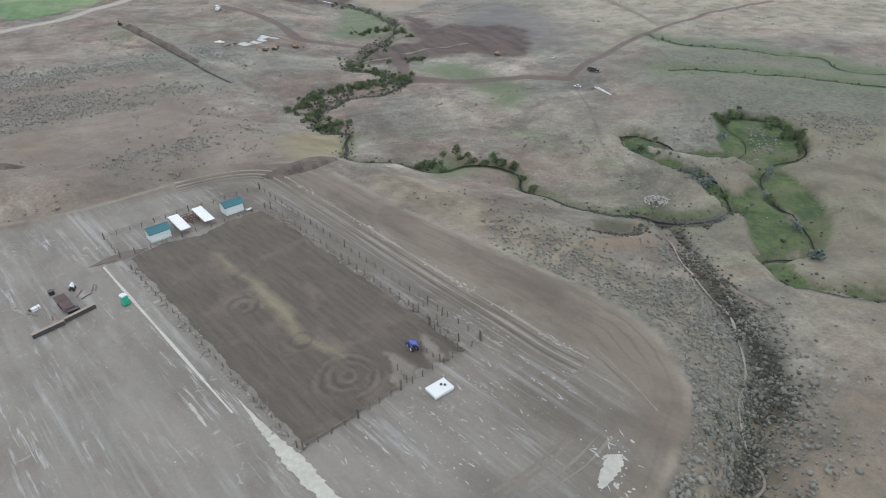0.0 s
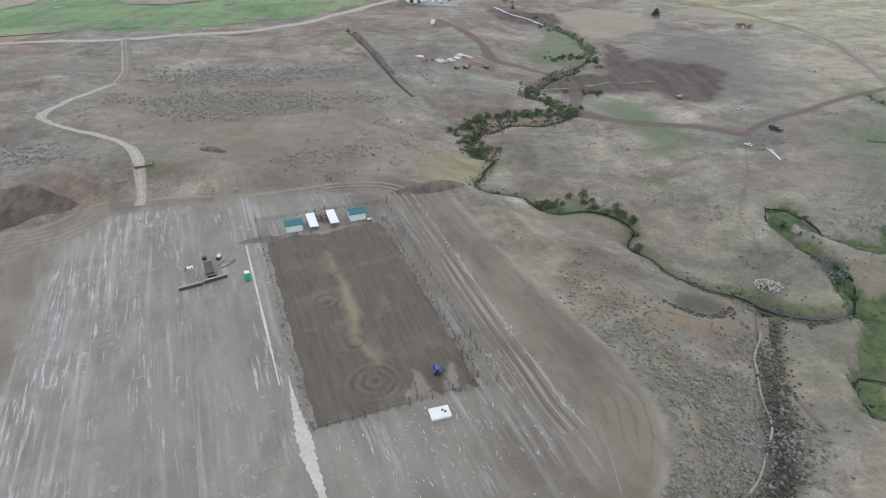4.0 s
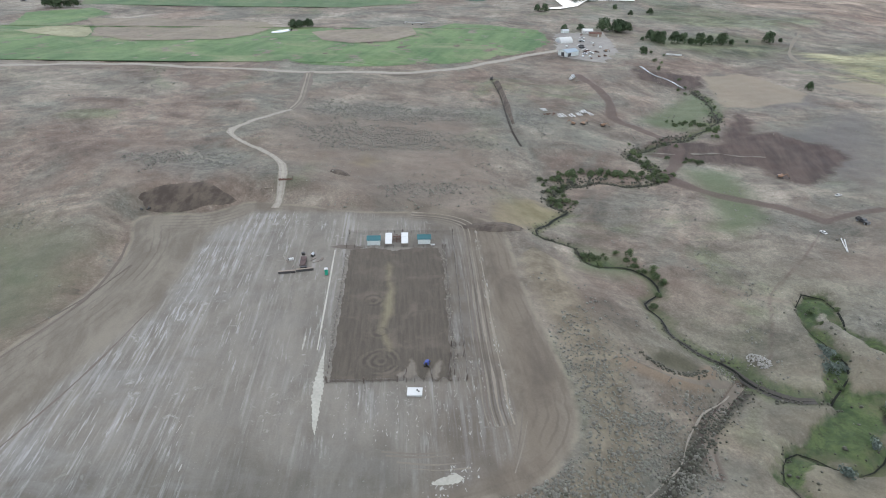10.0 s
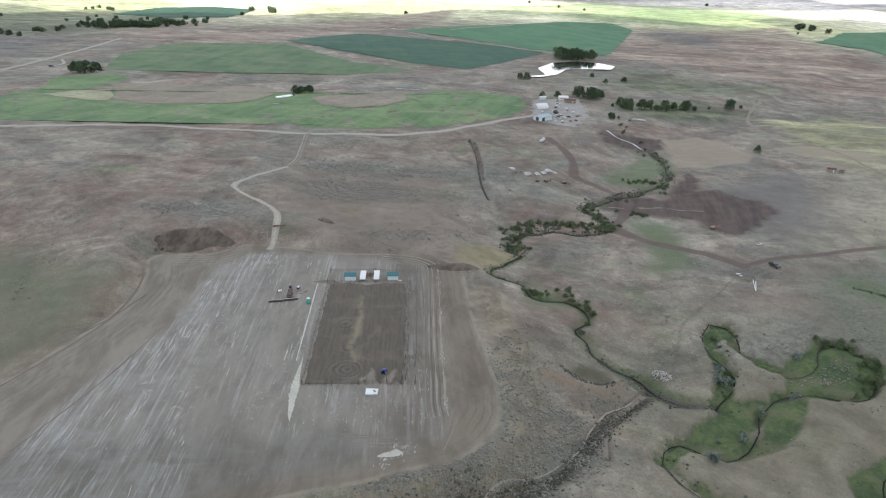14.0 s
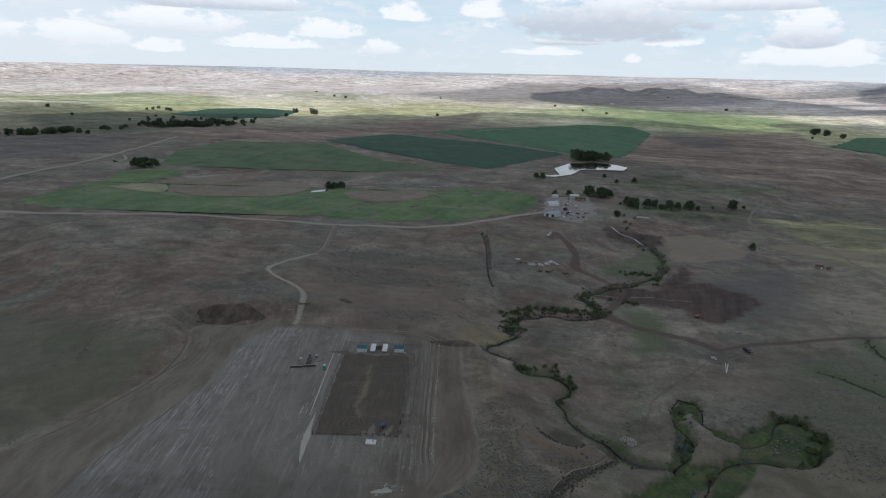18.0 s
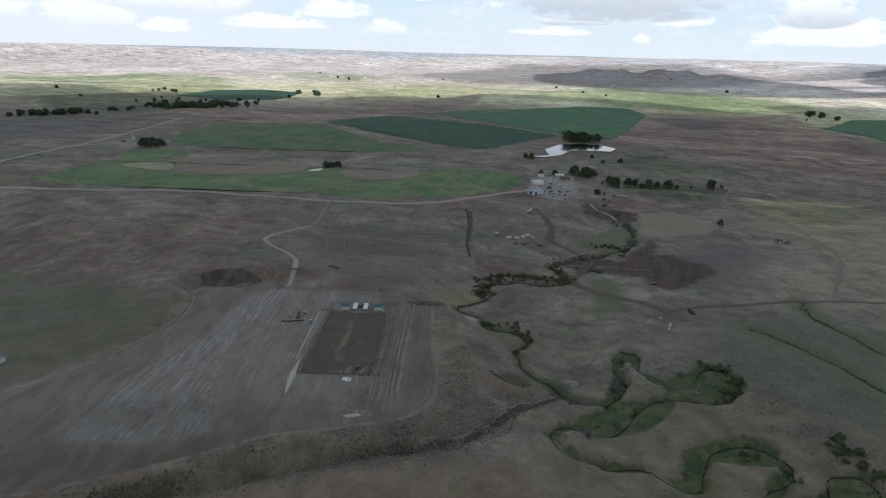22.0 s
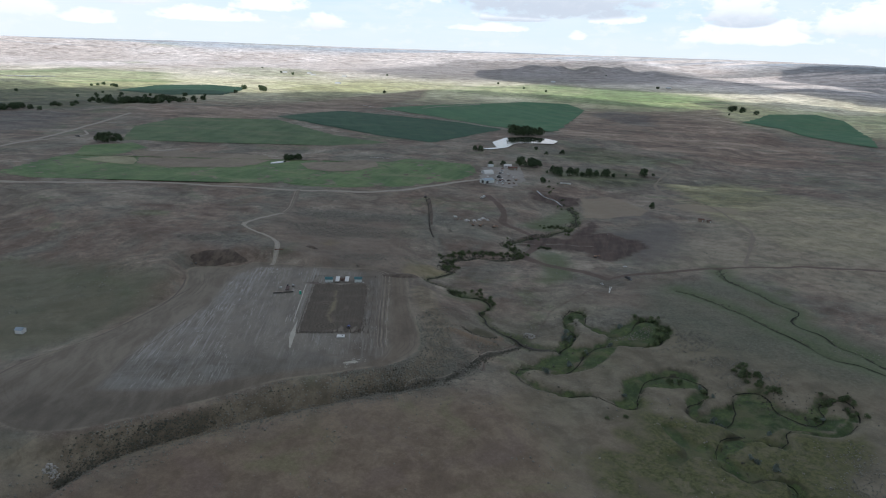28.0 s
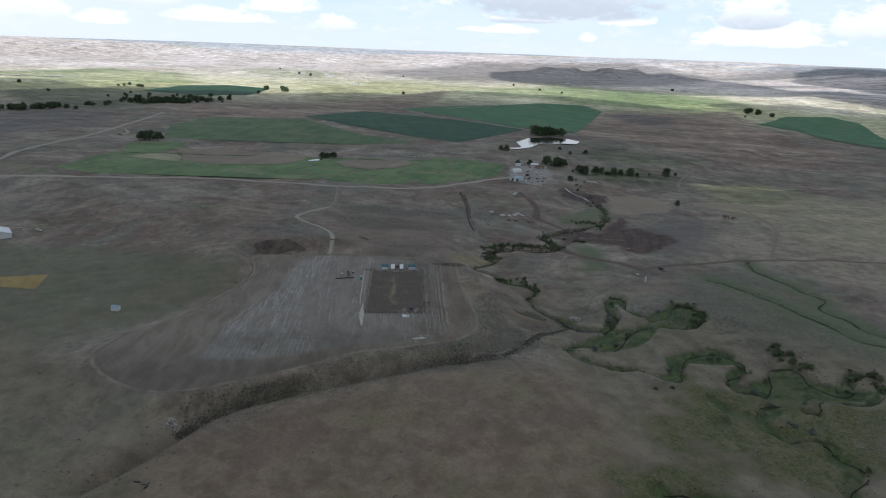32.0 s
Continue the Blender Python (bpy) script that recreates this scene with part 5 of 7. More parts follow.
cloud([(-1850, 2750), (-1350, 2150), (-700, 2150), (-300, 2600), (-600, 3150), (-1150, 3420), (-1700, 3200)], 41)
cloud([(-380, 1760), (-150, 2120), (250, 2050), (520, 1700), (300, 1350), (0, 1560)], 51)
cloud([(-520, 3560), (-100, 3200), (250, 3050), (800, 3000), (1000, 4500), (-350, 4500), (-620, 4100)], 81)
cloud([(-420, 2700), (-150, 3050), (500, 2950), (900, 2500), (500, 2250), (0, 2420)], 61)

# ---- tools for things ----
def thing(name, m, label, category, group=""):
    """An empty at the base of a thing."""
    ob = new(name)
    ob.matrix_world = m
    return tagged(ob, label, category, group)


def mesh_of(bm, name, mat, smooth_shade=False):
    me = bpy.data.meshes.new(name)
    bmesh.ops.recalc_face_normals(bm, faces=bm.faces)
    bm.to_mesh(me)
    bm.free()
    me.materials.append(mat)
    if smooth_shade:
        me.polygons.foreach_set("use_smooth", [True] * len(me.polygons))
    return me


def part(name, bm, mat, parent, label="", smooth_shade=False):
    """Links a bmesh, or a mesh, as one part under a thing or part."""
    me = bm if isinstance(bm, bpy.types.Mesh) else mesh_of(bm, name, mat, smooth_shade)
    ob = new(name, me)
    ob.parent = parent
    return tagged(ob, label)


def box(size, at=(0, 0, 0), turn=(0, 0, 0), bevel=0.0, bm=None):
    """A box whose base centre is at the place."""
    bm = bm or bmesh.new()
    m = Matrix.Translation(at) @ Euler([radians(a) for a in turn]).to_matrix().to_4x4() @ Matrix.Translation((0, 0, size[2] / 2)) @ Matrix.Diagonal((*size, 1))
    made = bmesh.ops.create_cube(bm, size=1, matrix=m)
    if bevel:
        edges = {e for v in made["verts"] for e in v.link_edges}
        bmesh.ops.bevel(bm, geom=list(edges), offset=bevel, segments=2, affect="EDGES", profile=0.5)
    return bm


def tube(a, b, r1, r2=None, sides=8, bm=None):
    bm = bm or bmesh.new()
    a, b = Vector(a), Vector(b)
    m = Matrix.Translation((a + b) / 2) @ (b - a).to_track_quat("Z", "Y").to_matrix().to_4x4()
    bmesh.ops.create_cone(bm, cap_ends=True, segments=sides, radius1=r1, radius2=r1 if r2 is None else r2, depth=(b - a).length, matrix=m)
    return bm


def prism(profile, length, axis="y", at=(0, 0, 0), bm=None):
    """A profile of (x, z) points drawn out along y, centred."""
    bm = bm or bmesh.new()
    ends = []
    for s in (-0.5, 0.5):
        ends.append([bm.verts.new((at[0] + x, at[1] + s * length, at[2] + z) if axis == "y" else (at[0] + s * length, at[1] + x, at[2] + z)) for x, z in profile])
    n = len(profile)
    for i in range(n):
        bm.faces.new((ends[0][i], ends[0][(i + 1) % n], ends[1][(i + 1) % n], ends[1][i]))
    bm.faces.new(ends[0]), bm.faces.new(ends[1][::-1])
    return bm


def ground_at(x, y, turn=0.0, lift=0.0):
    return pose(x, y, float(height(x, y)) + lift, 0, 0, turn)


# ---- arena ----
ORIGIN = Matrix.Translation((-18.7, 57.8, 0)) @ pose(0, 0, 0, 0, 0, U_DEG)


def in_arena(u, v, turn=0.0, z=0.0):
    return ORIGIN @ pose(u, v, z, 0, 0, turn)


def arena_floor():
    u, v = np.meshgrid(np.linspace(0, 1, 100), np.linspace(0, 1, 200))
    edge = lambda t, s: 0.35 * np.sin(t * 0.5 + s) + 0.25 * np.sin(t * 1.3 + 1 + s) + 0.12 * np.sin(t * 3.7 + s)
    t = v * 66
    lo, hi = -0.4 + 0.5 * edge(t, 0), 29.3 + 1.1 * v + 0.6 * edge(t, 2) - 1.2 * smooth(0.86, 0.97, v)
    uu = lo + (hi - lo) * u
    front = 0.3 + 1.4 * np.clip((uu - 15) / 9, 0, 1) * np.clip((24 - uu) / 3, 0, 1) + 0.8 * np.sin(uu * 1.9) * smooth(14, 18, uu)
    back = 66.5 + 0.8 * np.sin(uu * 0.31) + edge(uu, 4)
    vv = front + (back - front) * v
    a = radians(U_DEG)
    x, y = -18.7 + uu * math.cos(a) - vv * math.sin(a), 57.8 + uu * math.sin(a) + vv * math.cos(a)
    z = 0.12 + 0.04 * np.sin(uu * 3.1 + np.sin(vv)) + 0.05 * np.sin(vv * 0.7)
    centre = np.interp(vv, (0, 12, 16, 20, 26, 34, 45, 53, 66), (14, 14, 12.6, 11.9, 12.4, 13.4, 13.4, 12.7, 12.5)) + 0.4 * np.sin(vv * 0.5)
    middle = 1.2 + 0.5 * np.sin(vv * 0.21 + 1) - np.abs(uu - centre) - 3 * smooth(54, 61, vv) - 3 * smooth(13, 8, vv)
    ring = np.hypot((uu - 11.9) * (1 + 0.02 * (uu - 11.9)), vv - 7.7)
    faint = np.minimum(np.hypot(uu - 8.7, vv - 35.6), 0.8 + np.hypot(uu - 11.1, vv - 20.2))
    bare = np.maximum(inside(uu, vv, [(16, 0), (16, 2.2), (18.4, 4.5), (19.6, 8.6), (20.6, 5.0), (20.6, 1.5), (19, 0)]), inside(uu, vv, [(22.6, 0), (23.2, 2.5), (26.8, 8.2), (27.6, 7.6), (26.8, 3.0), (25.5, 0)]) - 0.2)
    ob = sheet("arena_floor", np.column_stack([x.ravel(), y.ravel(), z.ravel()]), grid_faces(200, 100), M_ARENA, middle=middle, ring=ring, faint_ring=faint, bare=bare)
    tagged(ob, "dark harrowed dirt riding arena floor with a tan middle strip and tyre rings", "arena floor", kind="structure")


arena_floor()


def fence(name, corners, label, gap=2.7, tall=1.9, rails=(0.5, 0.85, 1.2), seed=1):
    """Posts along a line of arena points, with thin rails between the corners."""
    top = thing(name, in_arena(*corners[0]), label, "fence", "arena fences")
    inv = top.matrix_world.inverted()
    r = random.Random(seed)
    post = mesh_of(tube((0, 0, -0.2), (0, 0, tall * 0.72), 0.085, 0.07, 7), "post", M_POST)
    stout = mesh_of(tube((0, 0, -0.2), (0, 0, tall), 0.13, 0.11, 8), "post", M_POST)
    for (ua, va), (ub, vb) in zip(corners[:-1], corners[1:]):
        n = max(1, round(math.hypot(ub - ua, vb - va) / gap))
        for i in range(n + 1):
            s = i / n
            p = new("post", stout if i in (0, n) else post)
            p.parent = top
            p.matrix_basis = inv @ in_arena(ua + (ub - ua) * s, va + (vb - va) * s) @ pose(r.uniform(-0.12, 0.12), r.uniform(-0.12, 0.12), r.uniform(-0.1, 0.05), r.uniform(-3, 3), r.uniform(-3, 3), r.uniform(0, 90))
        a, b = inv @ in_arena(ua, va).translation, inv @ in_arena(ub, vb).translation
        for z in rails:
            part("rail", tube(a + Vector((0, 0, z)), b + Vector((0, 0, z)), 0.03, None, 5), M_WIRE, top)
    return top


fence("fence", [(-1.2, 1), (-1.5, 62)], "long weathered post and wire fence beside the dirt arena", 2.4, 1.3, (0.6, 1.1), 1)
fence("fence", [(-1.0, 0), (8, -0.3), (16, -0.2), (33, -0.5)], "weathered post and rail fence closing the arena's end", 2.2, 1.9, seed=2)
fence("fence", [(33.2, 0), (33.8, 40), (34.6, 77)], "outer post and wire fence of the alley beside the arena", 2.6, 1.9, seed=3)
fence("fence", [(30.2, 2), (30.8, 34), (31.4, 66)], "inner post and wire fence of the alley beside the arena", 2.6, 1.9, seed=4)
fence("fence", [(34.6, 77.4), (17, 78), (-1.6, 78.2), (-1.8, 68)], "post and rail fence behind the announcer sheds", 2.8, 1.7, seed=5)
fence("fence", [(1.0, 67.5), (30.6, 67.3)], "post and rail fence before the announcer sheds", 3.4, 1.6, seed=6)
fence("fence", [(24.5, 0.4), (24.2, 4.6)], "short post and rail fence of a small pen", 1.4, 1.8, seed=7)
fence("fence", [(28.5, 0.4), (29.5, 8.5), (33.0, 9.0)], "post and rail fence of the corner pen", 1.6, 1.8, seed=8)
fence("fence", [(30.0, 13.5), (33.3, 13.2)], "short post and rail fence across the alley", 1.2, 1.9, seed=9)
fence("fence", [(17.6, 0.4), (18.2, 3.4)], "short leaning post fence stub", 1.2, 1.6, seed=10)


def roofed_shed(m, w, d, eave, ridge, wall_mat, roof_mat, label, name="shed", category="shed", group="", over=0.3, door_w=0.9, ridge_y=0.0, windows=2):
    """A framed shed: walls, gable roof with its ridge along x, a door and windows in the front."""
    top = thing(name, m, label, category, group)
    prof = [(-d / 2, 0), (d / 2, 0), (d / 2, eave), (ridge_y, ridge - 0.06), (-d / 2, eave)]
    wall = part("wall", prism(prof, w, "x"), wall_mat, top)
    for s in (-1, 1):
        e = (s * (d / 2 + over), eave - over * (ridge - eave) / (d / 2))
        k = (ridge_y, ridge)
        part("roof", prism([k, e, (e[0], e[1] + 0.09), (k[0], k[1] + 0.09)], w + 2 * over, "x"), roof_mat, top)
    part("ridge_cap", box((w + 2 * over, 0.25, 0.06), (0, ridge_y, ridge + 0.07)), roof_mat, top)
    if door_w:
        door = part("door", box((door_w, 0.06, min(2.0, eave - 0.15)), (w * 0.25, -d / 2 - 0.01, 0.02), bevel=0.015), M_WALLW, top)
        part("door_handle", box((0.05, 0.05, 0.15), (w * 0.25 + door_w * 0.38, -d / 2 - 0.06, 1.0)), M_BLACK, door)
    for i in range(windows):
        win = part("window", box((0.9, 0.06, 0.7), (-w * 0.3 + i * 1.15, -d / 2 - 0.01, eave * 0.45), bevel=0.01), M_WHITE, top)
        part("pane", box((0.74, 0.03, 0.54), (-w * 0.3 + i * 1.15, -d / 2 - 0.045, eave * 0.45 + 0.08)), M_GLASS, win)
    n = max(3, int(w / 0.6))
    for i in range(n + 1):
        part("batten", box((0.05, 0.03, eave), (-w / 2 + w * i / n, -d / 2 - 0.012, 0)), wall_mat, top)
    return top


for u, v, side in ((7.3, 70.9, -1), (24.4, 71.3, 1)):
    roofed_shed(in_arena(u, v), 4.2, 3.0, 2.1, 2.9, M_WALLW, M_TEAL, "white announcer shed with a teal metal roof beside the arena fence", group="announcer sheds", windows=0)


def flat_shelter(u, v):
    top = thing("shelter", in_arena(u, v), "low open shelter with a white sheet-metal roof", "shelter", "white shelters")
    part("roof", roof_sheet(2.3, 6.8, 1.15, 1.75), M_WHITE, top)
    for x in (-1.0, 1.0):
        for y, z in ((-3.1, 1.16), (0, 1.42), (3.1, 1.7)):
            part("leg", box((0.09, 0.09, z), (x, y, 0)), M_WOOD, top)
    for y in (-2.2, -0.7, 0.8, 2.3):
        part("seam", box((2.3, 0.05, 0.03), (0, y, 1.15 + 0.6 * (y + 3.4) / 6.8 + 0.07)), M_SILVER, top)
    part("bench", box((1.7, 5.8, 0.06), (0, 0, 0.5)), M_WOOD, top)


def roof_sheet(w, n, lo, hi):
    bm = bmesh.new()
    pts = [(-w / 2, -n / 2, lo), (w / 2, -n / 2, lo), (w / 2, n / 2, hi), (-w / 2, n / 2, hi)]
    a, b = [bm.verts.new(p) for p in pts], [bm.verts.new((p[0], p[1], p[2] + 0.08)) for p in pts]
    bm.faces.new(a[::-1]), bm.faces.new(b)
    for i in range(4):
        bm.faces.new((a[i], a[(i + 1) % 4], b[(i + 1) % 4], b[i]))
    return bm


flat_shelter(12.3, 71.7)
flat_shelter(17.8, 71.8)


def bucking_gate(u, v):
    top = thing("chute_gate", in_arena(u, v), "brown steel stock chute rails between the white shelters", "gate")
    for y in (-1.2, 0.2, 1.6):
        for z in (0.3, 0.7, 1.1, 1.5):
            part("bar", tube((-1.4, y, z), (1.4, y, z), 0.05, None, 6), M_RUST, top)
        for x in (-1.4, 0, 1.4):
            part("post", tube((x, y, -0.1), (x, y, 1.7), 0.07, None, 6), M_RUST, top)
    part("walkway", box((2.6, 0.6, 0.08), (0, 0.9, 1.2)), M_RUST, top)


bucking_gate(15.1, 72.6)


def low_slab(u, v, w, d, h, label, name, mat, turn=0.0):
    top = thing(name, in_arena(u, v, turn), label, "platform")
    part("deck", box((w, d, 0.12), (0, 0, h), bevel=0.03), mat, top)
    for x in (-w / 2 + 0.12, w / 2 - 0.12):
        part("skid", box((0.14, d * 0.96, h), (x, 0, 0)), M_WOOD, top)
    return top


low_slab(27.3, 68.7, 1.3, 0.8, 0.35, "small white loading step by the shed", "step", M_WHITE)


def white_box():
    top = thing("tank_lid", in_arena(20.2, -4.2, -4), "low white box with two dark hatches on bare earth", "box")
    part("body", box((3.5, 2.5, 0.5), (0, 0, 0), bevel=0.05), M_WHITE, top)
    part("lid", box((3.62, 2.62, 0.07), (0, 0, 0.5), bevel=0.02), M_WHITE, top)
    for x, y in ((0.55, 0.35), (0.95, -0.1)):
        hatch = part("hatch", tube((x, y, 0.57), (x, y, 0.68), 0.22, None, 14), M_BLACK, top, "dark round hatch")
        part("knob", tube((x, y, 0.68), (x, y, 0.74), 0.05, None, 8), M_BLACK, hatch)


white_box()


def toilet():
    top = thing("portable_toilet", in_arena(-6.6, 50.9, 10) @ Matrix.Diagonal((0.92, 0.92, 0.92, 1)), "green plastic portable toilet with a white roof", "toilet")
    part("body", box((1.15, 1.15, 2.05), (0, 0, 0.1), bevel=0.05), M_GREEN_PLASTIC, top)
    part("base", box((1.25, 1.25, 0.12), (0, 0, 0)), M_BLACK, top)
    part("roof", prism([(-0.64, 2.15), (0.64, 2.15), (0.5, 2.32), (0, 2.4), (-0.5, 2.32)], 1.28, "y"), M_WHITE, top, "white plastic roof")
    door = part("door", box((0.75, 0.04, 1.8), (0, -0.59, 0.25), bevel=0.015), M_GREEN_PLASTIC, top)
    part("latch", box((0.1, 0.04, 0.08), (0.28, -0.63, 1.1)), M_WHITE, door)
    part("vent_pipe", tube((0.4, 0.4, 2.2), (0.4, 0.4, 2.65), 0.06, None, 8), M_BLACK, top)
    for z in (0.6, 1.9):
        part("vent", box((0.5, 0.03, 0.12), (0, 0.59, z)), M_BLACK, top)


toilet()


def wheel(x, y, r, w, top, rim_mat, name="wheel"):
    t = part(name, tube((x, y - w / 2, r), (x, y + w / 2, r), r, None, 18), M_TIRE, top)
    part("rim", tube((x, y - w / 2 - 0.01, r), (x, y + w / 2 + 0.01, r), r * 0.55, None, 12), rim_mat, t)


def tractor():
    top = thing("tractor", in_arena(23.4, 5.8, 75) @ Matrix.Diagonal((0.78, 0.78, 0.78, 1)), "small blue tractor parked on the arena dirt", "tractor")
    part("hood", box((1.3, 0.75, 0.6), (0.75, 0, 0.75), bevel=0.08), M_BLUE, top)
    part("grille", box((0.06, 0.6, 0.45), (1.42, 0, 0.8)), M_BLACK, top)
    part("chassis", box((2.3, 0.5, 0.35), (0.2, 0, 0.45)), M_BLACK, top)
    part("floor", box((0.8, 1.1, 0.06), (-0.25, 0, 0.75)), M_BLACK, top)
    part("seat", box((0.5, 0.5, 0.12), (-0.6, 0, 1.0), bevel=0.04), M_BLACK, top)
    part("seat_back", box((0.1, 0.5, 0.45), (-0.85, 0, 1.1), bevel=0.03), M_BLACK, top)
    part("steering_wheel", tube((-0.05, 0, 1.32), (0.0, 0, 1.36), 0.2, None, 14), M_BLACK, top)
    for y in (-0.62, 0.62):
        wheel(-0.7, y, 0.62, 0.38, top, M_WHITE)
        part("mudguard", box((0.95, 0.42, 0.08), (-0.7, y, 1.27), bevel=0.03), M_BLUE, top)
    for y in (-0.55, 0.55):
        wheel(1.1, y, 0.38, 0.25, top, M_WHITE)
        part("roll_bar", tube((-1.0, y * 0.9, 0.8), (-1.0, y * 0.9, 2.1), 0.04, None, 6), M_BLACK, top)
    part("roll_bar", tube((-1.0, -0.5, 2.1), (-1.0, 0.5, 2.1), 0.04, None, 6), M_BLACK, top)
    part("canopy", box((1.2, 1.1, 0.06), (-0.6, 0, 2.1), bevel=0.02), M_BLUE, top)
    part("bucket", prism([(1.7, 0.15), (2.15, 0.1), (2.2, 0.16), (1.78, 0.6), (1.7, 0.6)], 1.5, "y"), M_BLUE, top)


tractor()


def yard_clutter():
    """Old steel and lumber on the pad beside the toilet."""
    for u, v, turn, n in ((-19.0, 52.0, 7, 5.2), (-13.6, 53.2, 10, 5.4)):
        beam = thing("land_plane", in_arena(u, v, turn), "long black steel drag blade lying on the pad", "implement", "drag blades")
        part("blade", prism([(-0.25, 0), (0.25, 0), (0.12, 0.75), (-0.12, 0.75)], n, "x"), M_BLACK, beam)
        part("top_plate", box((n, 0.62, 0.07), (0, 0.14, 0.75), bevel=0.015), M_WOOD, beam, "dusty grey top plate")
        for i in range(6):
            part("brace", box((0.1, 0.7, 0.5), (-n / 2 + n * (i + 0.5) / 6, 0.35, 0)), M_RUST, beam)
    bed = thing("flat_trailer", in_arena(-14.8, 58.2, 3), "rusty brown flatbed trailer on the pad", "trailer")
    part("deck", box((1.9, 5.6, 0.12), (0, 0, 0.75)), M_OXIDE, bed)
    for i in range(8):
        part("plank", box((1.8, 0.64, 0.05), (0, -2.4 + i * 0.69, 0.87)), M_OXIDE, bed)
    for x in (-0.85, 0.85):
        part("side_rail", box((0.1, 5.6, 0.2), (x, 0, 0.6)), M_BLACK, bed)
        for y in (-0.5, 0.5):
            w = part("wheel", tube((x - 0.1, y, 0.35), (x + 0.1, y, 0.35), 0.35, None, 14), M_TIRE, bed)
    part("tongue", tube((0, 2.8, 0.6), (0, 4.2, 0.5), 0.07, None, 6), M_BLACK, bed)
    part("hitch", box((2.0, 0.9, 0.5), (0.4, -3.3, 0.2)), M_BLACK, bed)
    tub = thing("barrel", in_arena(-15.6, 63.6), "black plastic tub on the pad", "barrel")
    part("drum", tube((0, 0, 0), (0, 0, 0.8), 0.5, 0.55, 14), M_BLACK, tub)
    part("lid", tube((0, 0, 0.8), (0, 0, 0.86), 0.58, None, 14), M_BLACK, tub)
    mix = thing("cement_mixer", in_arena(-12.2, 62.5, 40), "dusty grey cement mixer on the pad", "mixer")
    part("drum", tube((-0.3, 0, 0.8), (0.4, 0, 1.3), 0.5, 0.3, 12), M_SILVER, mix)
    part("frame", box((1.2, 0.7, 0.1), (0, 0, 0.45)), M_BLACK, mix)
    for y in (-0.4, 0.4):
        part("wheel", tube((-0.4, y - 0.06, 0.28), (-0.4, y + 0.06, 0.28), 0.28, None, 12), M_TIRE, mix)
    part("leg", box((0.08, 0.5, 0.45), (0.5, 0, 0)), M_BLACK, mix)
    saw = thing("tool_box", in_arena(-19.0, 60.4, 15), "white tool crate with black gear on top", "crate")
    part("crate", box((1.5, 0.8, 0.6), (0, 0, 0), bevel=0.03), M_WHITE, saw)
    part("gear", box((0.7, 0.6, 0.4), (-0.7, 0.5, 0), bevel=0.1), M_BLACK, saw)
    part("strap", box((0.08, 0.84, 0.62), (0.3, 0, 0)), M_BLACK, saw)
    r = random.Random(5)
    spots = [(-8.9, 60.2, 70), (-9.3, 60.6, 65), (-11.0, 58.6, 20), (-17.6, 55.6, 80), (-11.8, 60.4, 50), (-20.0, 59.2, 120)]
    for u, v, turn in spots:
        top = thing("lumber", in_arena(u, v, turn), "loose dark length of lumber on the pad", "lumber", "loose lumber")
        part("plank", box((r.uniform(1.4, 2.4), 0.22, 0.12), (0, 0, 0), bevel=0.01), M_POST, top)
        part("plank", box((r.uniform(1.0, 1.8), 0.2, 0.1), (0.3, 0.25, 0), (0, 0, 8), 0.01), M_WOOD, top)


yard_clutter()


def rock_mesh(seed, mat):
    r = random.Random(seed)
    bm = bmesh.new()
    bmesh.ops.create_icosphere(bm, subdivisions=1, radius=1)
    for v in bm.verts:
        v.co *= r.uniform(0.7, 1.2)
        v.co.z *= 0.6
    return mesh_of(bm, "rock", mat)


ROCKS = [rock_mesh(i, M_ROCK) for i in range(5)]


def rock_heap(name, x, y, n, reach, size, label, seed, high=0.5):
    top = thing(name, ground_at(x, y), label, "rock pile")
    r, z0 = random.Random(seed), float(height(x, y))
    for i in range(n):
        d, a = reach * math.sqrt(r.random()), r.random() * 6.28
        px, py = d * math.cos(a), d * math.sin(a) * 0.75
        k = size * r.uniform(0.5, 1.4)
        ob = new("rock", ROCKS[r.randrange(5)])
        ob.parent = top
        ob.matrix_basis = pose(px, py, float(height(x + px, y + py)) - z0 + high * (1 - d / reach) + 0.1, r.uniform(-30, 30), r.uniform(-30, 30), r.uniform(0, 360)) @ Matrix.Diagonal((k, k, k, 1))


rock_heap("riprap", 56.6, 148, 190, 3.3, 0.25, "pale broken rock dumped at the creek crossing", 3, 0.5)
rock_heap("rubble_pile", -5, -57, 45, 3.0, 0.45, "pale rubble and scrap tipped in the gully head", 4, 0.6)
rock_heap("stone_pile", -103, 103, 10, 1.6, 0.3, "few pale stones by the access road", 6, 0.1)


def mound(x, y, turn, rx, ry, high, label, seed):
    """A graded heap of spoil."""
    a, t = np.meshgrid(np.linspace(0, 2 * np.pi, 61), np.linspace(0, 1, 16))
    wob = 1 + 0.06 * np.sin(3 * a + seed) + 0.03 * np.sin(7 * a) + 0.02 * np.sin(17 * a)
    c, s = math.cos(radians(turn)), math.sin(radians(turn))
    lx, ly = t * rx * wob * np.cos(a), t * ry * wob * np.sin(a)
    px, py = x + lx * c - ly * s, y + lx * s + ly * c
    z = height(px, py) + high * (1 - smooth(0.25, 1.0, t)) * (1 + 0.15 * np.sin(5 * a + lx)) + 0.05 - 0.25 * (t > 0.97)
    ob = sheet("spoil_mound", np.column_stack([px.ravel(), py.ravel(), z.ravel()]), grid_faces(16, 61), M_SPOIL)
    tagged(ob, label, "mound")


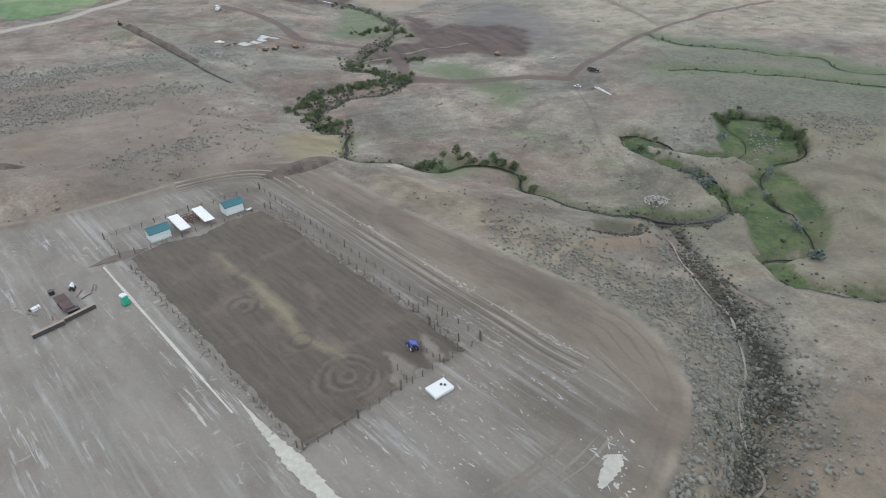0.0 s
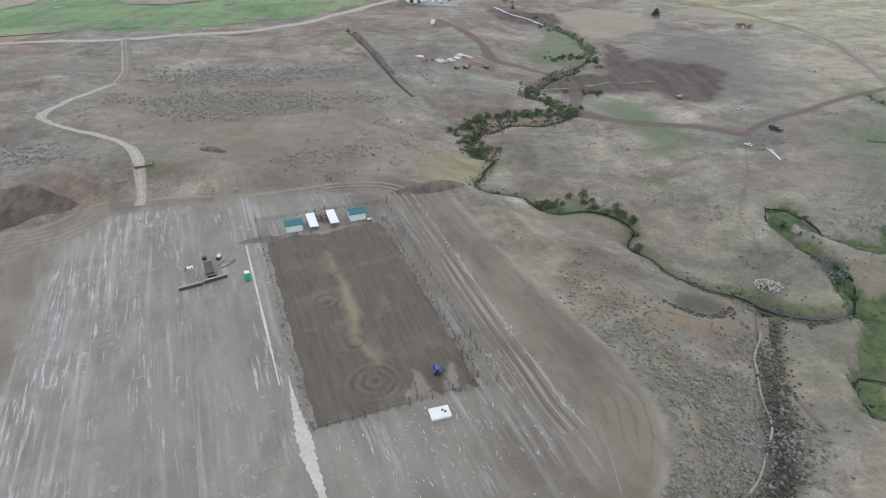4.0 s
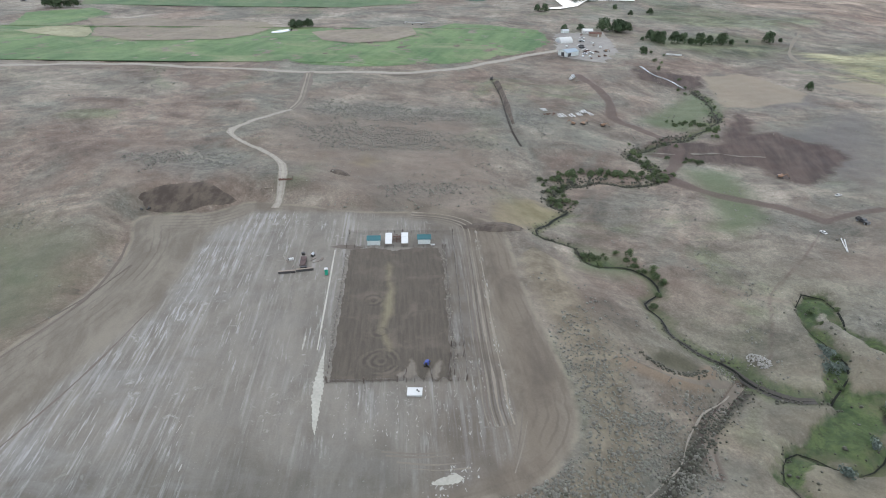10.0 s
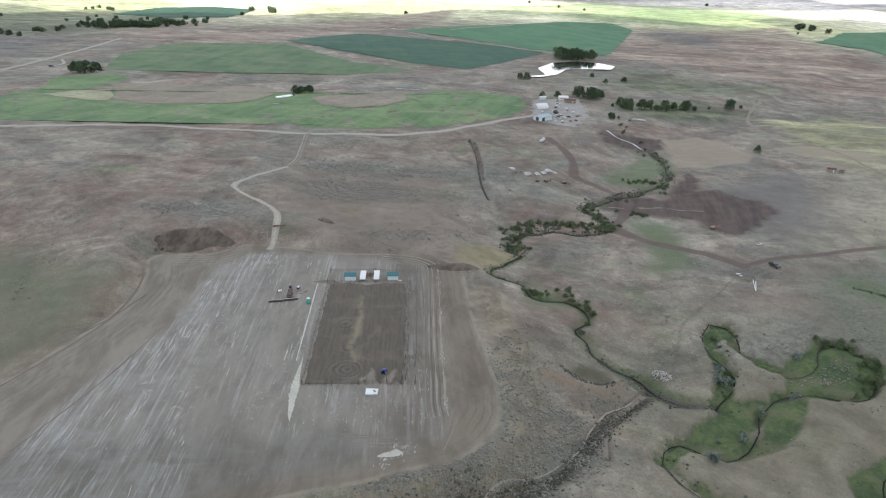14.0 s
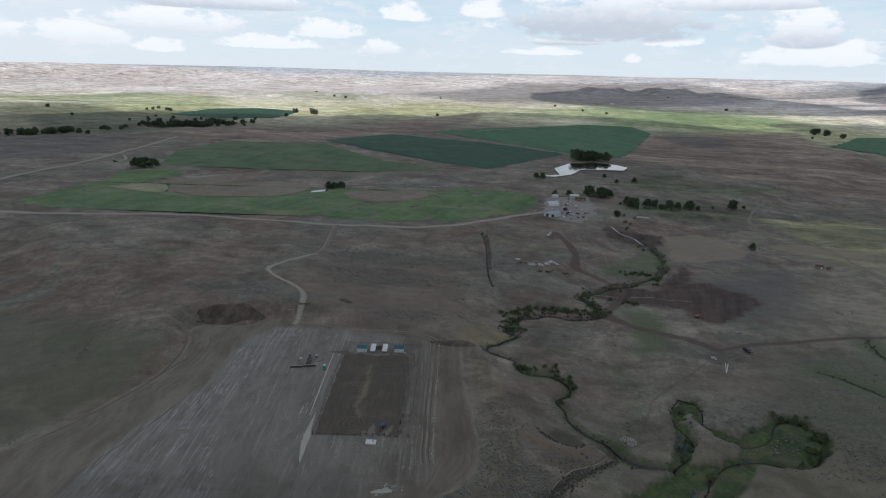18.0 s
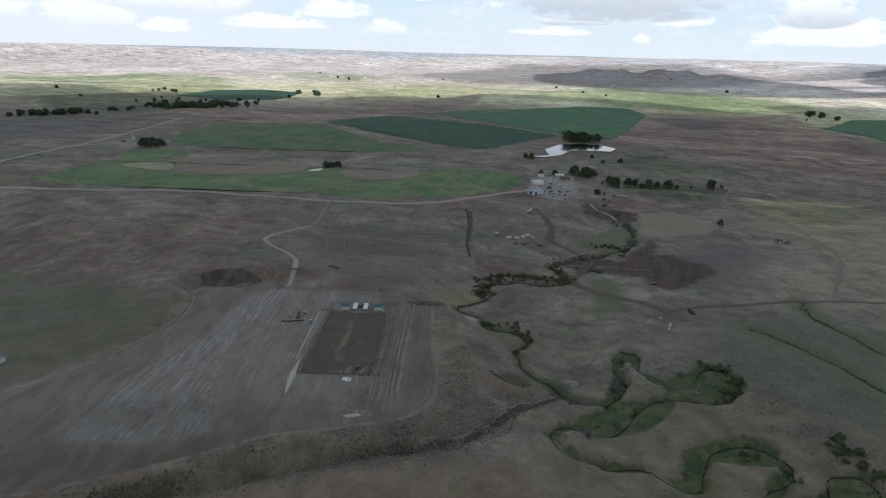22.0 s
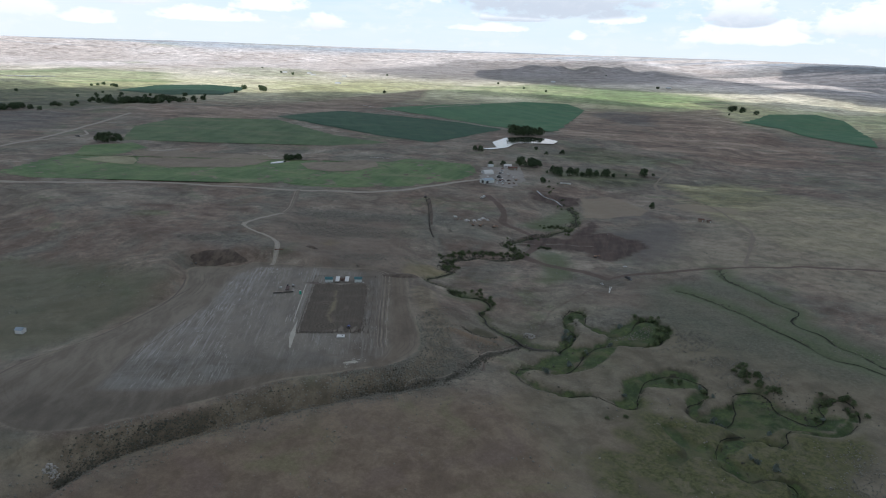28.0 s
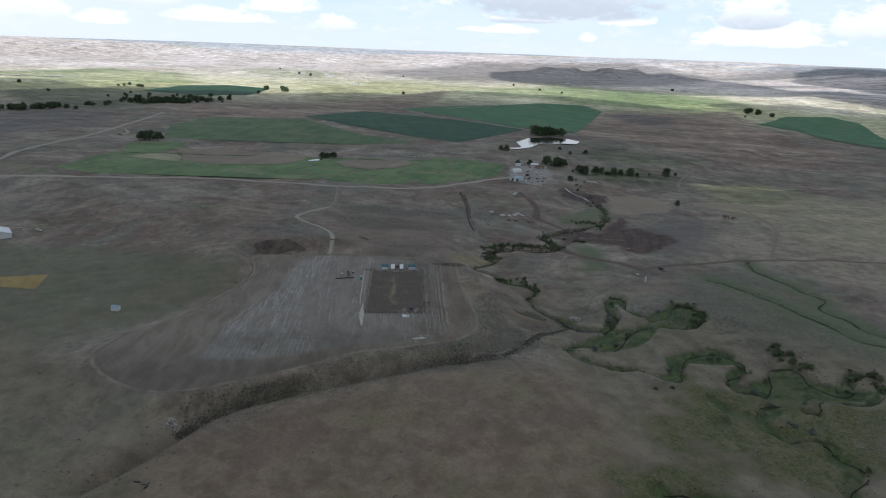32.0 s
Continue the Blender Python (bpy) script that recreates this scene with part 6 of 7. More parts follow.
mound(-136, 89, 52, 17.5, 5.2, 0.32, "long dark brown heap of graded spoil beside the pad", 1)
mound(-112, 145, 20, 4.5, 3.0, 0.7, "small heap of dark dug soil around a hole", 2)
mound(-38, 152, 42, 12, 4, 0.5, "low dark spread of fresh soil at the pad's corner", 5)

# ---- plants ----
def blob_field(name, x, y, r, tall, mat, label, seed):
    """Many small uneven shrubs in one mesh."""
    rnd = np.random.RandomState(seed)
    n, k = len(x), 5
    z = height(x, y)
    a = np.arange(k) / k * 2 * np.pi + rnd.rand(n, 1) * 6.28
    v = np.zeros((n, 2 * k + 1, 3))
    for j, (rr, hh) in enumerate(((0.75, -0.08), (1.0, 0.55))):
        q = r[:, None] * rr * rnd.uniform(0.65, 1.3, (n, k))
        v[:, j * k:(j + 1) * k, 0], v[:, j * k:(j + 1) * k, 1] = x[:, None] + q * np.cos(a), y[:, None] + q * np.sin(a)
        v[:, j * k:(j + 1) * k, 2] = z[:, None] + tall[:, None] * hh * (1 if j == 0 else rnd.uniform(0.7, 1.25, (n, k)))
    v[:, -1, 0], v[:, -1, 1], v[:, -1, 2] = x + rnd.normal(0, 0.15, n) * r, y + rnd.normal(0, 0.15, n) * r, z + tall
    f = []
    for i in range(k):
        j = (i + 1) % k
        f += [(i, j, k + j), (i, k + j, k + i), (k + i, k + j, 2 * k)]
    f = (np.array(f)[None] + (np.arange(n) * (2 * k + 1))[:, None, None]).reshape(-1, 3)
    return tagged(sheet(name, v.reshape(-1, 3), f, mat, True), label, "shrubs", kind="stuff")


KEEP_OFF = [glide([(-600, -25), (-495, 38), (-437, 68), (-403, 101), (-378, 138), (-347, 174), (-304, 203), (-278, 220), (-250, 243), (-231, 267), (-207, 299), (-195, 338), (-191, 365), (-188, 403), (-180, 445)]), glide([(-250, 243), (-227, 220), (-208, 202), (-196, 186), (-186, 149), (-181, 139), (-150, 134), (-125, 127), (-106, 109), (-98, 104)]), glide([(-130, 380), (-90, 347), (-73, 321), (-54, 317), (-30, 306), (-19, 278), (-4, 255), (29, 257), (51, 256)]), TRENCH]


def scatter(n, seed, x0, x1, y0, y1):
    rnd = np.random.RandomState(seed)
    x, y = rnd.uniform(x0, x1, n), rnd.uniform(y0, y1, n)
    ok = (inside(x, y, GRADED) < -1.0) & (line_distance(x, y, CREEK) > 1.6)
    for line in KEEP_OFF:
        ok &= line_distance(x, y, line, 9) > 3.5
    for ring in ([(-45, 285), (-13, 322), (-26, 394), (-5, 354), (35, 359), (45, 347), (39, 291), (-20, 284)], [(-480, 80), (-548, 169), (-460, 187), (-341, 287), (-299, 456), (-235, 495), (-202, 454), (-204, 348), (-264, 256), (-348, 218), (-436, 93)], [(-158, 75), (-162, 100), (-130, 112), (-120, 100), (-134, 84)]):
        ok &= inside(x, y, ring, 9) < 0
    return x[ok], y[ok], rnd


def sage_land():
    """Single low sage bushes, thick in the grey bands and on the pad's slope."""
    x, y, rnd = scatter(320000, 71, -330, 260, -140, 430)
    patch = 0.4 * waves(x, y, 60.0, 51) + 0.5 * waves(x, y, 24.0, 52) + 0.35 * waves(x, y, 9.0, 53) + 1.35 * smooth(-9, 12, sage_bands(x, y)) - 0.3
    slope = smooth(-34, -8, inside(x, y, GRADED)) * (x > 10) + smooth(16, 4, line_distance(x, y, GULLY))
    keep = patch + 0.8 * slope + rnd.normal(0, 0.35, len(x)) > 0.62
    wet = np.minimum(line_distance(x, y, MEANDER), line_distance(x, y, LOWER))
    keep &= wet > 5.5
    x, y = x[keep], y[keep]
    r = rnd.gamma(4, 0.044, len(x)) + 0.10
    xs, ys, _ = scatter(60000, 73, 8, 84, 36, 152)
    near = smooth(-36, -6, inside(xs, ys, GRADED)) * 1.0 + smooth(18, 6, line_distance(xs, ys, GULLY)) * 0.8
    thick = near + 0.7 * waves(xs, ys, 26.0, 55) + 0.5 * waves(xs, ys, 8.0, 56) + rnd.normal(0, 0.45, len(xs)) > 1.85
    thick &= np.minimum(line_distance(xs, ys, MEANDER), line_distance(xs, ys, LOWER)) > 6
    x, y = np.concatenate([x, xs[thick]]), np.concatenate([y, ys[thick]])
    r = np.concatenate([r, rnd.gamma(4, 0.042, int(thick.sum())) + 0.09])
    blob_field("sagebrush", x, y, r, r * rnd.uniform(0.9, 1.5, len(x)), M_SAGE, "grey-green sagebrush scattered over the dry range land", 72)


sage_land()


def edge_stones():
    """Pale and dark stones turned up along the arena's edges."""
    rnd = np.random.RandomState(91)
    n = 480
    v = rnd.uniform(0, 63, n)
    u = -1.3 + rnd.normal(0, 0.45, n) + 0.4 * np.sin(v * 0.8)
    v2, u2 = rnd.uniform(2, 66, 350), 30.6 + rnd.normal(0, 0.5, 350)
    u, v = np.concatenate([u, u2]), np.concatenate([v, v2])
    a = radians(U_DEG)
    x, y = -18.7 + u * math.cos(a) - v * math.sin(a), 57.8 + u * math.sin(a) + v * math.cos(a)
    r = rnd.gamma(3, 0.04, len(x)) + 0.03
    blob_field("edge_stones", x, y, r, r * 0.8, M_EDGE, "pale and dark clods turned up along the arena edge", 92)


edge_stones()


def bank_brush():
    """Low dark brush in the gully and along the cut creek banks."""
    rnd = np.random.RandomState(81)
    xs, ys = [], []
    for line, n, spread in ((shifted(GULLY, -2.8)[GULLY[:, 1] > 68], 1100, 1.7), (shifted(GULLY, 0.8)[(GULLY[:, 1] < 76) & (GULLY[:, 1] > -58)], 3600, 1.3), (CREEK, 1700, 1.7), (MEANDER, 600, 3.0), (LOWER, 700, 4.0), (RIGHT_STREAM, 420, 1.3), (RIGHT_STREAM_B, 320, 1.3)):
        i = rnd.randint(0, len(line), n)
        keep = np.sin(i * 0.21) + np.sin(i * 0.083 + 2) + rnd.normal(0, 0.6, n) > -0.2
        i = i[keep]
        xs.append(line[i, 0] + rnd.normal(0, spread, len(i))), ys.append(line[i, 1] + rnd.normal(0, spread, len(i)))
    foot = shifted(GULLY, 5.5)[(GULLY[:, 1] < 66) & (GULLY[:, 1] > -52)]
    i = rnd.randint(0, len(foot), 900)
    i = i[np.sin(i * 0.9) + np.sin(i * 0.37 + 1) + rnd.normal(0, 0.4, 900) > 0.55]
    xs.append(foot[i, 0] + rnd.normal(0, 1.6, len(i))), ys.append(foot[i, 1] + rnd.normal(0, 1.6, len(i)))
    rim = glide([(33, 121.5), (40, 121), (45, 124.5), (47, 130)], 1)
    i = rnd.randint(0, len(rim), 160)
    xs.append(rim[i, 0] + rnd.normal(0, 0.7, 160)), ys.append(rim[i, 1] + rnd.normal(0, 0.7, 160))
    x, y = np.concatenate(xs), np.concatenate(ys)
    ok = inside(x, y, GRADED) < -3
    x, y = x[ok], y[ok]
    r = rnd.gamma(4, 0.050, len(x)) + 0.08
    loop = CREEK[(CREEK[:, 1] > 194) & (CREEK[:, 1] < 430)]
    i = rnd.randint(0, len(loop), 1500)
    i = i[np.sin(i * 0.35) + np.where(loop[i, 1] < 290, 1.2, 0.0) + rnd.normal(0, 0.5, len(i)) > 0.2]
    x, y = np.concatenate([x, loop[i, 0] - 1.5 + rnd.normal(0, 2.3, len(i))]), np.concatenate([y, loop[i, 1] + 1.5 + rnd.normal(0, 2.3, len(i))])
    r = np.concatenate([r, rnd.gamma(4, 0.085, len(i)) + 0.12])
    blob_field("bank_brush", x, y, r, r * rnd.uniform(0.9, 1.6, len(x)), M_BRUSH, "low dark green brush along the creek and gully banks", 82)


bank_brush()


def crown_mesh(name, lumps, leaves, size, mat, seed):
    """Leaf sprays set round lumps (x, y, z, radius)."""
    rnd = np.random.RandomState(seed)
    w = np.array([l[3] ** 2 for l in lumps])
    which = rnd.choice(len(lumps), leaves, p=w / w.sum())
    c = np.array(lumps)[which]
    d = rnd.normal(size=(leaves, 3))
    d /= np.linalg.norm(d, axis=1)[:, None]
    d[:, 2] = np.where(d[:, 2] < -0.5, -d[:, 2], d[:, 2])
    p = c[:, :3] + d * c[:, 3:4] * rnd.uniform(0.6, 1.08, (leaves, 1))
    a = rnd.normal(size=(leaves, 3))
    a -= (a * d).sum(1)[:, None] * d * 0.7
    a /= np.linalg.norm(a, axis=1)[:, None]
    b = np.cross(a, d) + 0.3 * rnd.normal(size=(leaves, 3))
    b /= np.linalg.norm(b, axis=1)[:, None]
    s = size * rnd.uniform(0.6, 1.4, (leaves, 1))
    bend = d * s * 0.35
    q = np.stack([p - a * s, p - b * s * 0.8 + bend, p + a * s, p + b * s * 0.8 + bend], 1)
    me = sheet(name, q.reshape(-1, 3), np.arange(leaves * 4).reshape(-1, 4), mat, False)
    data = me.data
    bpy.data.objects.remove(me)
    return data


def tree(name, label, tall, wide, mat, leaves, size, seed, base=0.22, lumps=9, category="tree", group=""):
    r = random.Random(seed)
    top = thing(name, pose(0, 0, -500), label, category, group)
    ls = []
    for i in range(lumps):
        a, s = r.random() * 6.28, (i + 0.5) / lumps
        zz = tall * (base + 0.12 + (0.92 - base - 0.2) * s)
        out = wide * 0.34 * math.sqrt(r.random()) * (1.2 - 0.7 * s)
        rad = wide * r.uniform(0.2, 0.32) * (1.1 - 0.35 * s)
        ls.append((out * math.cos(a), out * math.sin(a), min(zz, tall - rad * 0.8), rad))
    part("crown", crown_mesh("crown", ls, leaves, size, mat, seed), mat, top)
    rt = max(0.06, tall * 0.022)
    part("trunk", tube((0, 0, -0.4), (r.uniform(-0.2, 0.2), r.uniform(-0.2, 0.2), tall * 0.62), rt, rt * 0.35, 7), M_BARK, top)
    for l in ls[:4]:
        part("limb", tube((0, 0, tall * r.uniform(0.2, 0.4)), (l[0] * 0.9, l[1] * 0.9, l[2]), rt * 0.45, rt * 0.12, 5), M_BARK, top)
    return top


def plant(proto, spots, seed, low=0.8, high=1.2):
    """Copies of prototypes at plan points."""
    r = random.Random(seed)
    for x, y in spots:
        k = r.uniform(low, high)
        copy_thing(r.choice(proto), ground_at(x, y, r.uniform(0, 360), -0.1) @ Matrix.Diagonal((k * r.uniform(0.9, 1.15), k * r.uniform(0.9, 1.15), k, 1)))


def thicken(spots, seed, times=2, spread=2.0):
    r = random.Random(seed)
    return [(x + r.gauss(0, spread), y + r.gauss(0, spread)) for x, y in spots for _ in range(times)]


def drop(proto):
    for p in proto:
        for o in [*p.children_recursive, p]:
            bpy.data.objects.remove(o)


COTTON = [tree("cottonwood", "tall dark green cottonwood tree on the valley floor", 12, 14, M_COTTON, 900, 0.72, 100 + i, 0.08, 11, group="valley trees") for i in range(3)]
plant(COTTON, [(-148, 542), (-134, 532), (-127, 546), (-110, 561), (-98, 582), (-73, 639), (-187, 557), (-181, 552), (-179, 561), (-196, 548), (-141, 538), (-105, 570), (-122, 552)], 1, 0.65, 1.0)
plant(COTTON, [(-152, 536), (-145, 549), (-137, 541), (-116, 556), (-92, 590), (-85, 612), (-66, 652), (-190, 566), (-212, 640), (-240, 660)], 14, 0.25, 0.5)
plant(COTTON, [(-354, 775), (-345, 779), (-336, 783), (-329, 790), (-322, 797), (-316, 804), (-349, 786), (-338, 794)], 2, 1.0, 1.4)
plant(COTTON, [(-626, 235), (-620, 243), (-614, 251), (-618, 236), ], 3, 0.9, 1.15)
plant(COTTON, [(-380, 334), (-379, 340), (-384, 338), (-381, 346), (-386, 344), (-378, 349), (-389, 340)], 13, 0.4, 0.62)
plant(COTTON, [(-4, 484), (-219, 515), (-209, 528), (-204, 671), (-128, 484), (-280, 580), (-288, 578)], 4, 0.45, 0.7)
drop(COTTON)
FAR_TREE = [tree("far_tree", "dark distant tree on the plain", 11, 18, M_COTTON, 260, 1.3, 140 + i, 0.02, 9, group="distant trees") for i in range(2)]
FAR_SPOTS = [(-1179, 464), (-1214, 515), (-1175, 535), (-1211, 591), (-1170, 611), (-1228, 696), (-1087, 240), (-1096, 270), (-1104, 300), (-1120, 365), (-1702, 437), (-1954, 1537), (-1878, 1536), (-1096, 1249), (-235, 1667), (-212, 1670), (-665, 2294), (-826, 1722), (-1264, 858), (-1142, 1920), (-1564, 1364), (-1506, 1153), (-1373, 995), (-1363, 1018), (-2285, 1365), (-1534, 467), (-1432, 498), (-1660, 722), (-1776, 738), (-1593, 920), (-1535, 1836), (-1092, 2196), (-965, 1709), (-1287, 945)]
plant(FAR_TREE, FAR_SPOTS[:20], 5, 0.5, 0.9)
belt = random.Random(9)
plant(FAR_TREE, [(-1112 + belt.gauss(0, 22), 525 + belt.gauss(0, 48)) for _ in range(58)], 6, 0.55, 1.1)
plant(FAR_TREE, [(-1300 + belt.gauss(0, 90), 560 + belt.gauss(0, 80)) for _ in range(14)], 12, 0.35, 0.7)
plant(FAR_TREE, [(-1100 + belt.gauss(0, 14), 290 + belt.gauss(0, 55)) for _ in range(26)], 7, 0.6, 1.0)
plant(FAR_TREE, [(-1625 + belt.gauss(0, 25), 690 + belt.gauss(0, 35)) for _ in range(6)], 8, 0.5, 0.8)
plant(FAR_TREE, [(-1314 + belt.gauss(0, 14), 962 + belt.gauss(0, 14)) for _ in range(6)], 15, 0.7, 1.1)
plant(FAR_TREE, [(-220 + belt.gauss(0, 18), 1680 + belt.gauss(0, 18)) for _ in range(6)], 10, 0.8, 1.2)
plant(FAR_TREE, [(belt.uniform(-2300, 300), belt.uniform(1500, 3000)) for _ in range(5)], 11, 0.4, 0.7)
drop(FAR_TREE)
WILLOW = [tree("willow_shrub", "dense dark green willow shrub on the creek bank", 2.8, 5.0, M_WILLOW, 320, 0.26, 160 + i, 0.0, 7, "shrub", "creek willows") for i in range(3)]
plant(WILLOW, [(-53, 214), (-47, 211), (-43, 202), (-39, 202), (-36, 203), (-33, 204), (-51, 221), (-51, 228), (-50, 233), (-48, 237), (-44, 239), (-41, 241), (-38, 243), (-34, 245), (-30, 248), (-25, 247), (-22, 252), (-17, 254), (-17, 261), (-22, 262), (-29, 264), (-37, 271), (-42, 281)], 21, 0.45, 0.85)
plant(WILLOW, thicken([(-53, 214), (-47, 211), (-43, 202), (-36, 203), (-51, 221), (-50, 233), (-44, 239), (-38, 243), (-30, 248), (-22, 252), (-17, 259), (-29, 264), (-37, 271), (-42, 281), (-46, 225), (-40, 346), (-32, 348), (-24, 344)], 5), 26, 0.4, 0.85)
plant(WILLOW, [(-46, 217), (-46, 225), (-47, 230), (-42, 235), (-37, 239), (-31, 243), (-40, 207), (-36, 198), (-43, 339), (-40, 346), (-37, 350), (-32, 348), (-26, 346), (-21, 342), (-16, 283), (-14, 287), (-10, 288), (-47, 404), (-39, 395), (-42, 344), (-36, 344), (-30, 350)], 22, 0.4, 0.8)
plant(WILLOW, [(4, 178), (0, 175), (-3, 171), (-5, 166), (-7, 164), (15, 173), (20, 168), (8, 172), (12, 171), (24, 152), (17, 170), (22, 160), (-1, 163)], 23, 0.45, 0.9)
plant(WILLOW, [(62, 183), (73, 164), (76, 152), (96, 201), (99, 206), (107, 195), (110, 182), (87, 149), (131, 149), (145, 147), (148, 142), (157, 142), (155, 173), (158, 169), (163, 166), (168, 162), (188, 153), (190, 171), (195, 175), (198, 172), (202, 95), (191, 100), (153, 124), (158, 128), (127, 105), (122, 99), (66, 178), (104, 202), (112, 190), (113, 194), (112, 186), (110, 198), (106, 203), (102, 206), (96, 205), (91, 202), (111, 181), (109, 178), (103, 204), (108, 200), (113, 191), (94, 204), (68, 190), (161, 172), (152, 176), (186, 172), (200, 166)], 24, 0.4, 0.8)
plant(WILLOW, thicken([tuple(q) for q in CREEK[CREEK[:, 1] > 285][::7]], 31, 1, 3.0), 32, 0.3, 0.7)
plant(WILLOW, thicken([(155, 173), (158, 169), (163, 166), (168, 162), (161, 172), (152, 176), (196, 173), (200, 166), (189, 168), (131, 149), (98, 206), (108, 200), (112, 188)], 35, 3, 2.2), 36, 0.45, 0.95)
plant(WILLOW, thicken([(-30, 306), (-20, 290), (-60, 412), (-66, 426), (-80, 440), (-95, 452), (-110, 470), (-125, 490)], 33, 2, 4.0), 34, 0.4, 0.9)
hedge = random.Random(61)
plant(WILLOW, [(hedge.gauss(x, 3.0), hedge.gauss(y, 2.0)) for x, y in ((-46, 344), (-38, 348), (-30, 350), (-22, 344), (-16, 334), (-14, 286)) for _ in range(3)], 64, 0.35, 0.7)
LOOP = glide([(-49, 213), (-52, 222), (-49, 234), (-41, 243), (-30, 250), (-19, 254), (-15, 258), (-20, 264), (-31, 270), (-42, 281)], 1.0)
plant(WILLOW, [(p[0] + hedge.gauss(0, 1.6), p[1] + hedge.gauss(0, 1.6)) for p in (LOOP[hedge.randrange(len(LOOP))] for _ in range(56))], 62, 0.35, 0.85)
plant(WILLOW, [(hedge.gauss(x, 1.5), hedge.gauss(y, 1.2)) for x, y in ((-40, 200), (-36, 199), (4, 174), (9, 173), (14, 172), (18, 170), (-3, 168)) for _ in range(3)], 63, 0.3, 0.65)
drop(WILLOW)
OLIVE = [tree("silver_shrub", "round silver-grey shrub in the marsh", 2.4, 4.0, M_OLIVE, 200, 0.28, 180 + i, 0.0, 6, "shrub", "silver shrubs") for i in range(2)]
plant(OLIVE, [(70, 163), (76, 161), (72, 157), (71, 161), (74, 159), (89, 188), (94, 165), (87, 134), (87, 151), (83, 118), (175, 130), (173, 109), (176, 108), (182, 108), (143, 150), (150, 144), (155, 128), (158, 127), (190, 155), (68, 166), (120, 121)], 25, 0.6, 1.15)
drop(OLIVE)

# ---- vehicles and machines ----
def pickup(x, y, turn, paint, label, group="parked trucks"):
    top = thing("pickup_truck", ground_at(x, y, turn, 0.05), label, "truck", group)
    part("body", box((5.4, 1.9, 0.55), (0, 0, 0.5), bevel=0.1), paint, top)
    part("hood", box((1.4, 1.8, 0.25), (1.9, 0, 1.0), bevel=0.08), paint, top)
    cab = part("cab", prism([(-0.9, 1.0), (1.3, 1.0), (0.75, 1.75), (-0.75, 1.75)], 1.7, "y"), paint, top)
    part("windscreen", prism([(1.28, 1.06), (1.32, 1.06), (0.8, 1.7), (0.76, 1.7)], 1.5, "y"), M_GLASS, cab)
    for s in (-0.86, 0.86):
        part("side_window", box((1.5, 0.03, 0.45), (0.05, s, 1.15)), M_GLASS, cab)
        part("bed_side", box((1.9, 0.1, 0.4), (-1.7, s, 1.05)), paint, top)
    part("tailgate", box((0.08, 1.8, 0.4), (-2.66, 0, 1.05)), paint, top)
    part("bed_floor", box((1.8, 1.6, 0.03), (-1.7, 0, 1.06)), M_BLACK, top)
    for wx in (-1.7, 1.7):
        for wy in (-0.85, 0.85):
            wheel(wx, wy, 0.4, 0.28, top, M_SILVER)
    for s in (-0.65, 0.65):
        part("headlight", box((0.05, 0.35, 0.18), (2.69, s, 0.85)), M_SILVER, top)
    part("bumper", box((0.15, 1.85, 0.2), (2.75, 0, 0.45)), M_SILVER, top)
    return top


def excavator(x, y, turn, paint, label):
    top = thing("excavator", ground_at(x, y, turn) @ Matrix.Diagonal((0.75, 0.75, 0.75, 1)), label, "excavator", "earth movers")
    for s in (-1.0, 1.0):
        part("track", prism([(-1.6, 0.15), (-1.3, 0), (1.3, 0), (1.6, 0.15), (1.6, 0.6), (1.3, 0.75), (-1.3, 0.75), (-1.6, 0.6)], 0.5, "y", (0, s, 0)), M_BLACK, top)
    part("house", box((2.6, 2.0, 1.0), (-0.5, 0, 0.85), bevel=0.1), paint, top)
    cab = part("cab", box((1.1, 0.9, 1.5), (0.5, 0.6, 0.9), bevel=0.06), paint, top)
    part("window", box((0.03, 0.75, 0.8), (1.07, 0.6, 1.4)), M_GLASS, cab)
    part("boom", tube((0.7, -0.3, 1.4), (3.2, -0.3, 3.2), 0.24, 0.18, 6), paint, top)
    part("arm", tube((3.1, -0.3, 3.3), (4.7, -0.3, 1.2), 0.17, 0.13, 6), paint, top)
    part("bucket", prism([(4.4, 0.2), (5.0, 0.3), (4.9, 1.2), (4.4, 1.0)], 0.9, "y", (0, -0.3, 0)), M_BLACK, top)
    part("counterweight", box((0.6, 2.1, 0.8), (-1.9, 0, 0.9), bevel=0.1), M_BLACK, top)


def car(x, y, turn, paint, label, size=1.0):
    top = thing("car", ground_at(x, y, turn, 0.03) @ Matrix.Diagonal((size, size, size, 1)), label, "car", "parked cars")
    part("body", box((4.5, 1.8, 0.6), (0, 0, 0.35), bevel=0.15), paint, top)
    cab = part("cabin", prism([(-1.5, 0.9), (1.2, 0.9), (0.5, 1.45), (-1.1, 1.45)], 1.5, "y"), M_GLASS, top)
    part("roof", box((1.5, 1.45, 0.06), (-0.3, 0, 1.43), bevel=0.02), paint, cab)
    for wx in (-1.4, 1.4):
        for wy in (-0.8, 0.8):
            wheel(wx, wy, 0.33, 0.22, top, M_SILVER)


pickup(63, 262, -30, M_BLACK, "dark pickup truck parked on the dirt track")
car(50, 288, 60, M_WHITE, "small white utility cart on dry grass", 0.62)
car(53, 244, 150, M_WHITE, "small white utility cart beside the dirt track", 0.62)
excavator(25, 294, 20, M_ORANGE, "orange excavator on red ploughed earth")
excavator(-82, 289, 200, M_ORANGE, "orange excavator near stacked white pipes")
excavator(-79, 295, 80, M_ORANGE, "orange loader near stacked white pipes")
excavator(-71, 304, 10, M_ORANGE, "small orange digger on the dirt track")
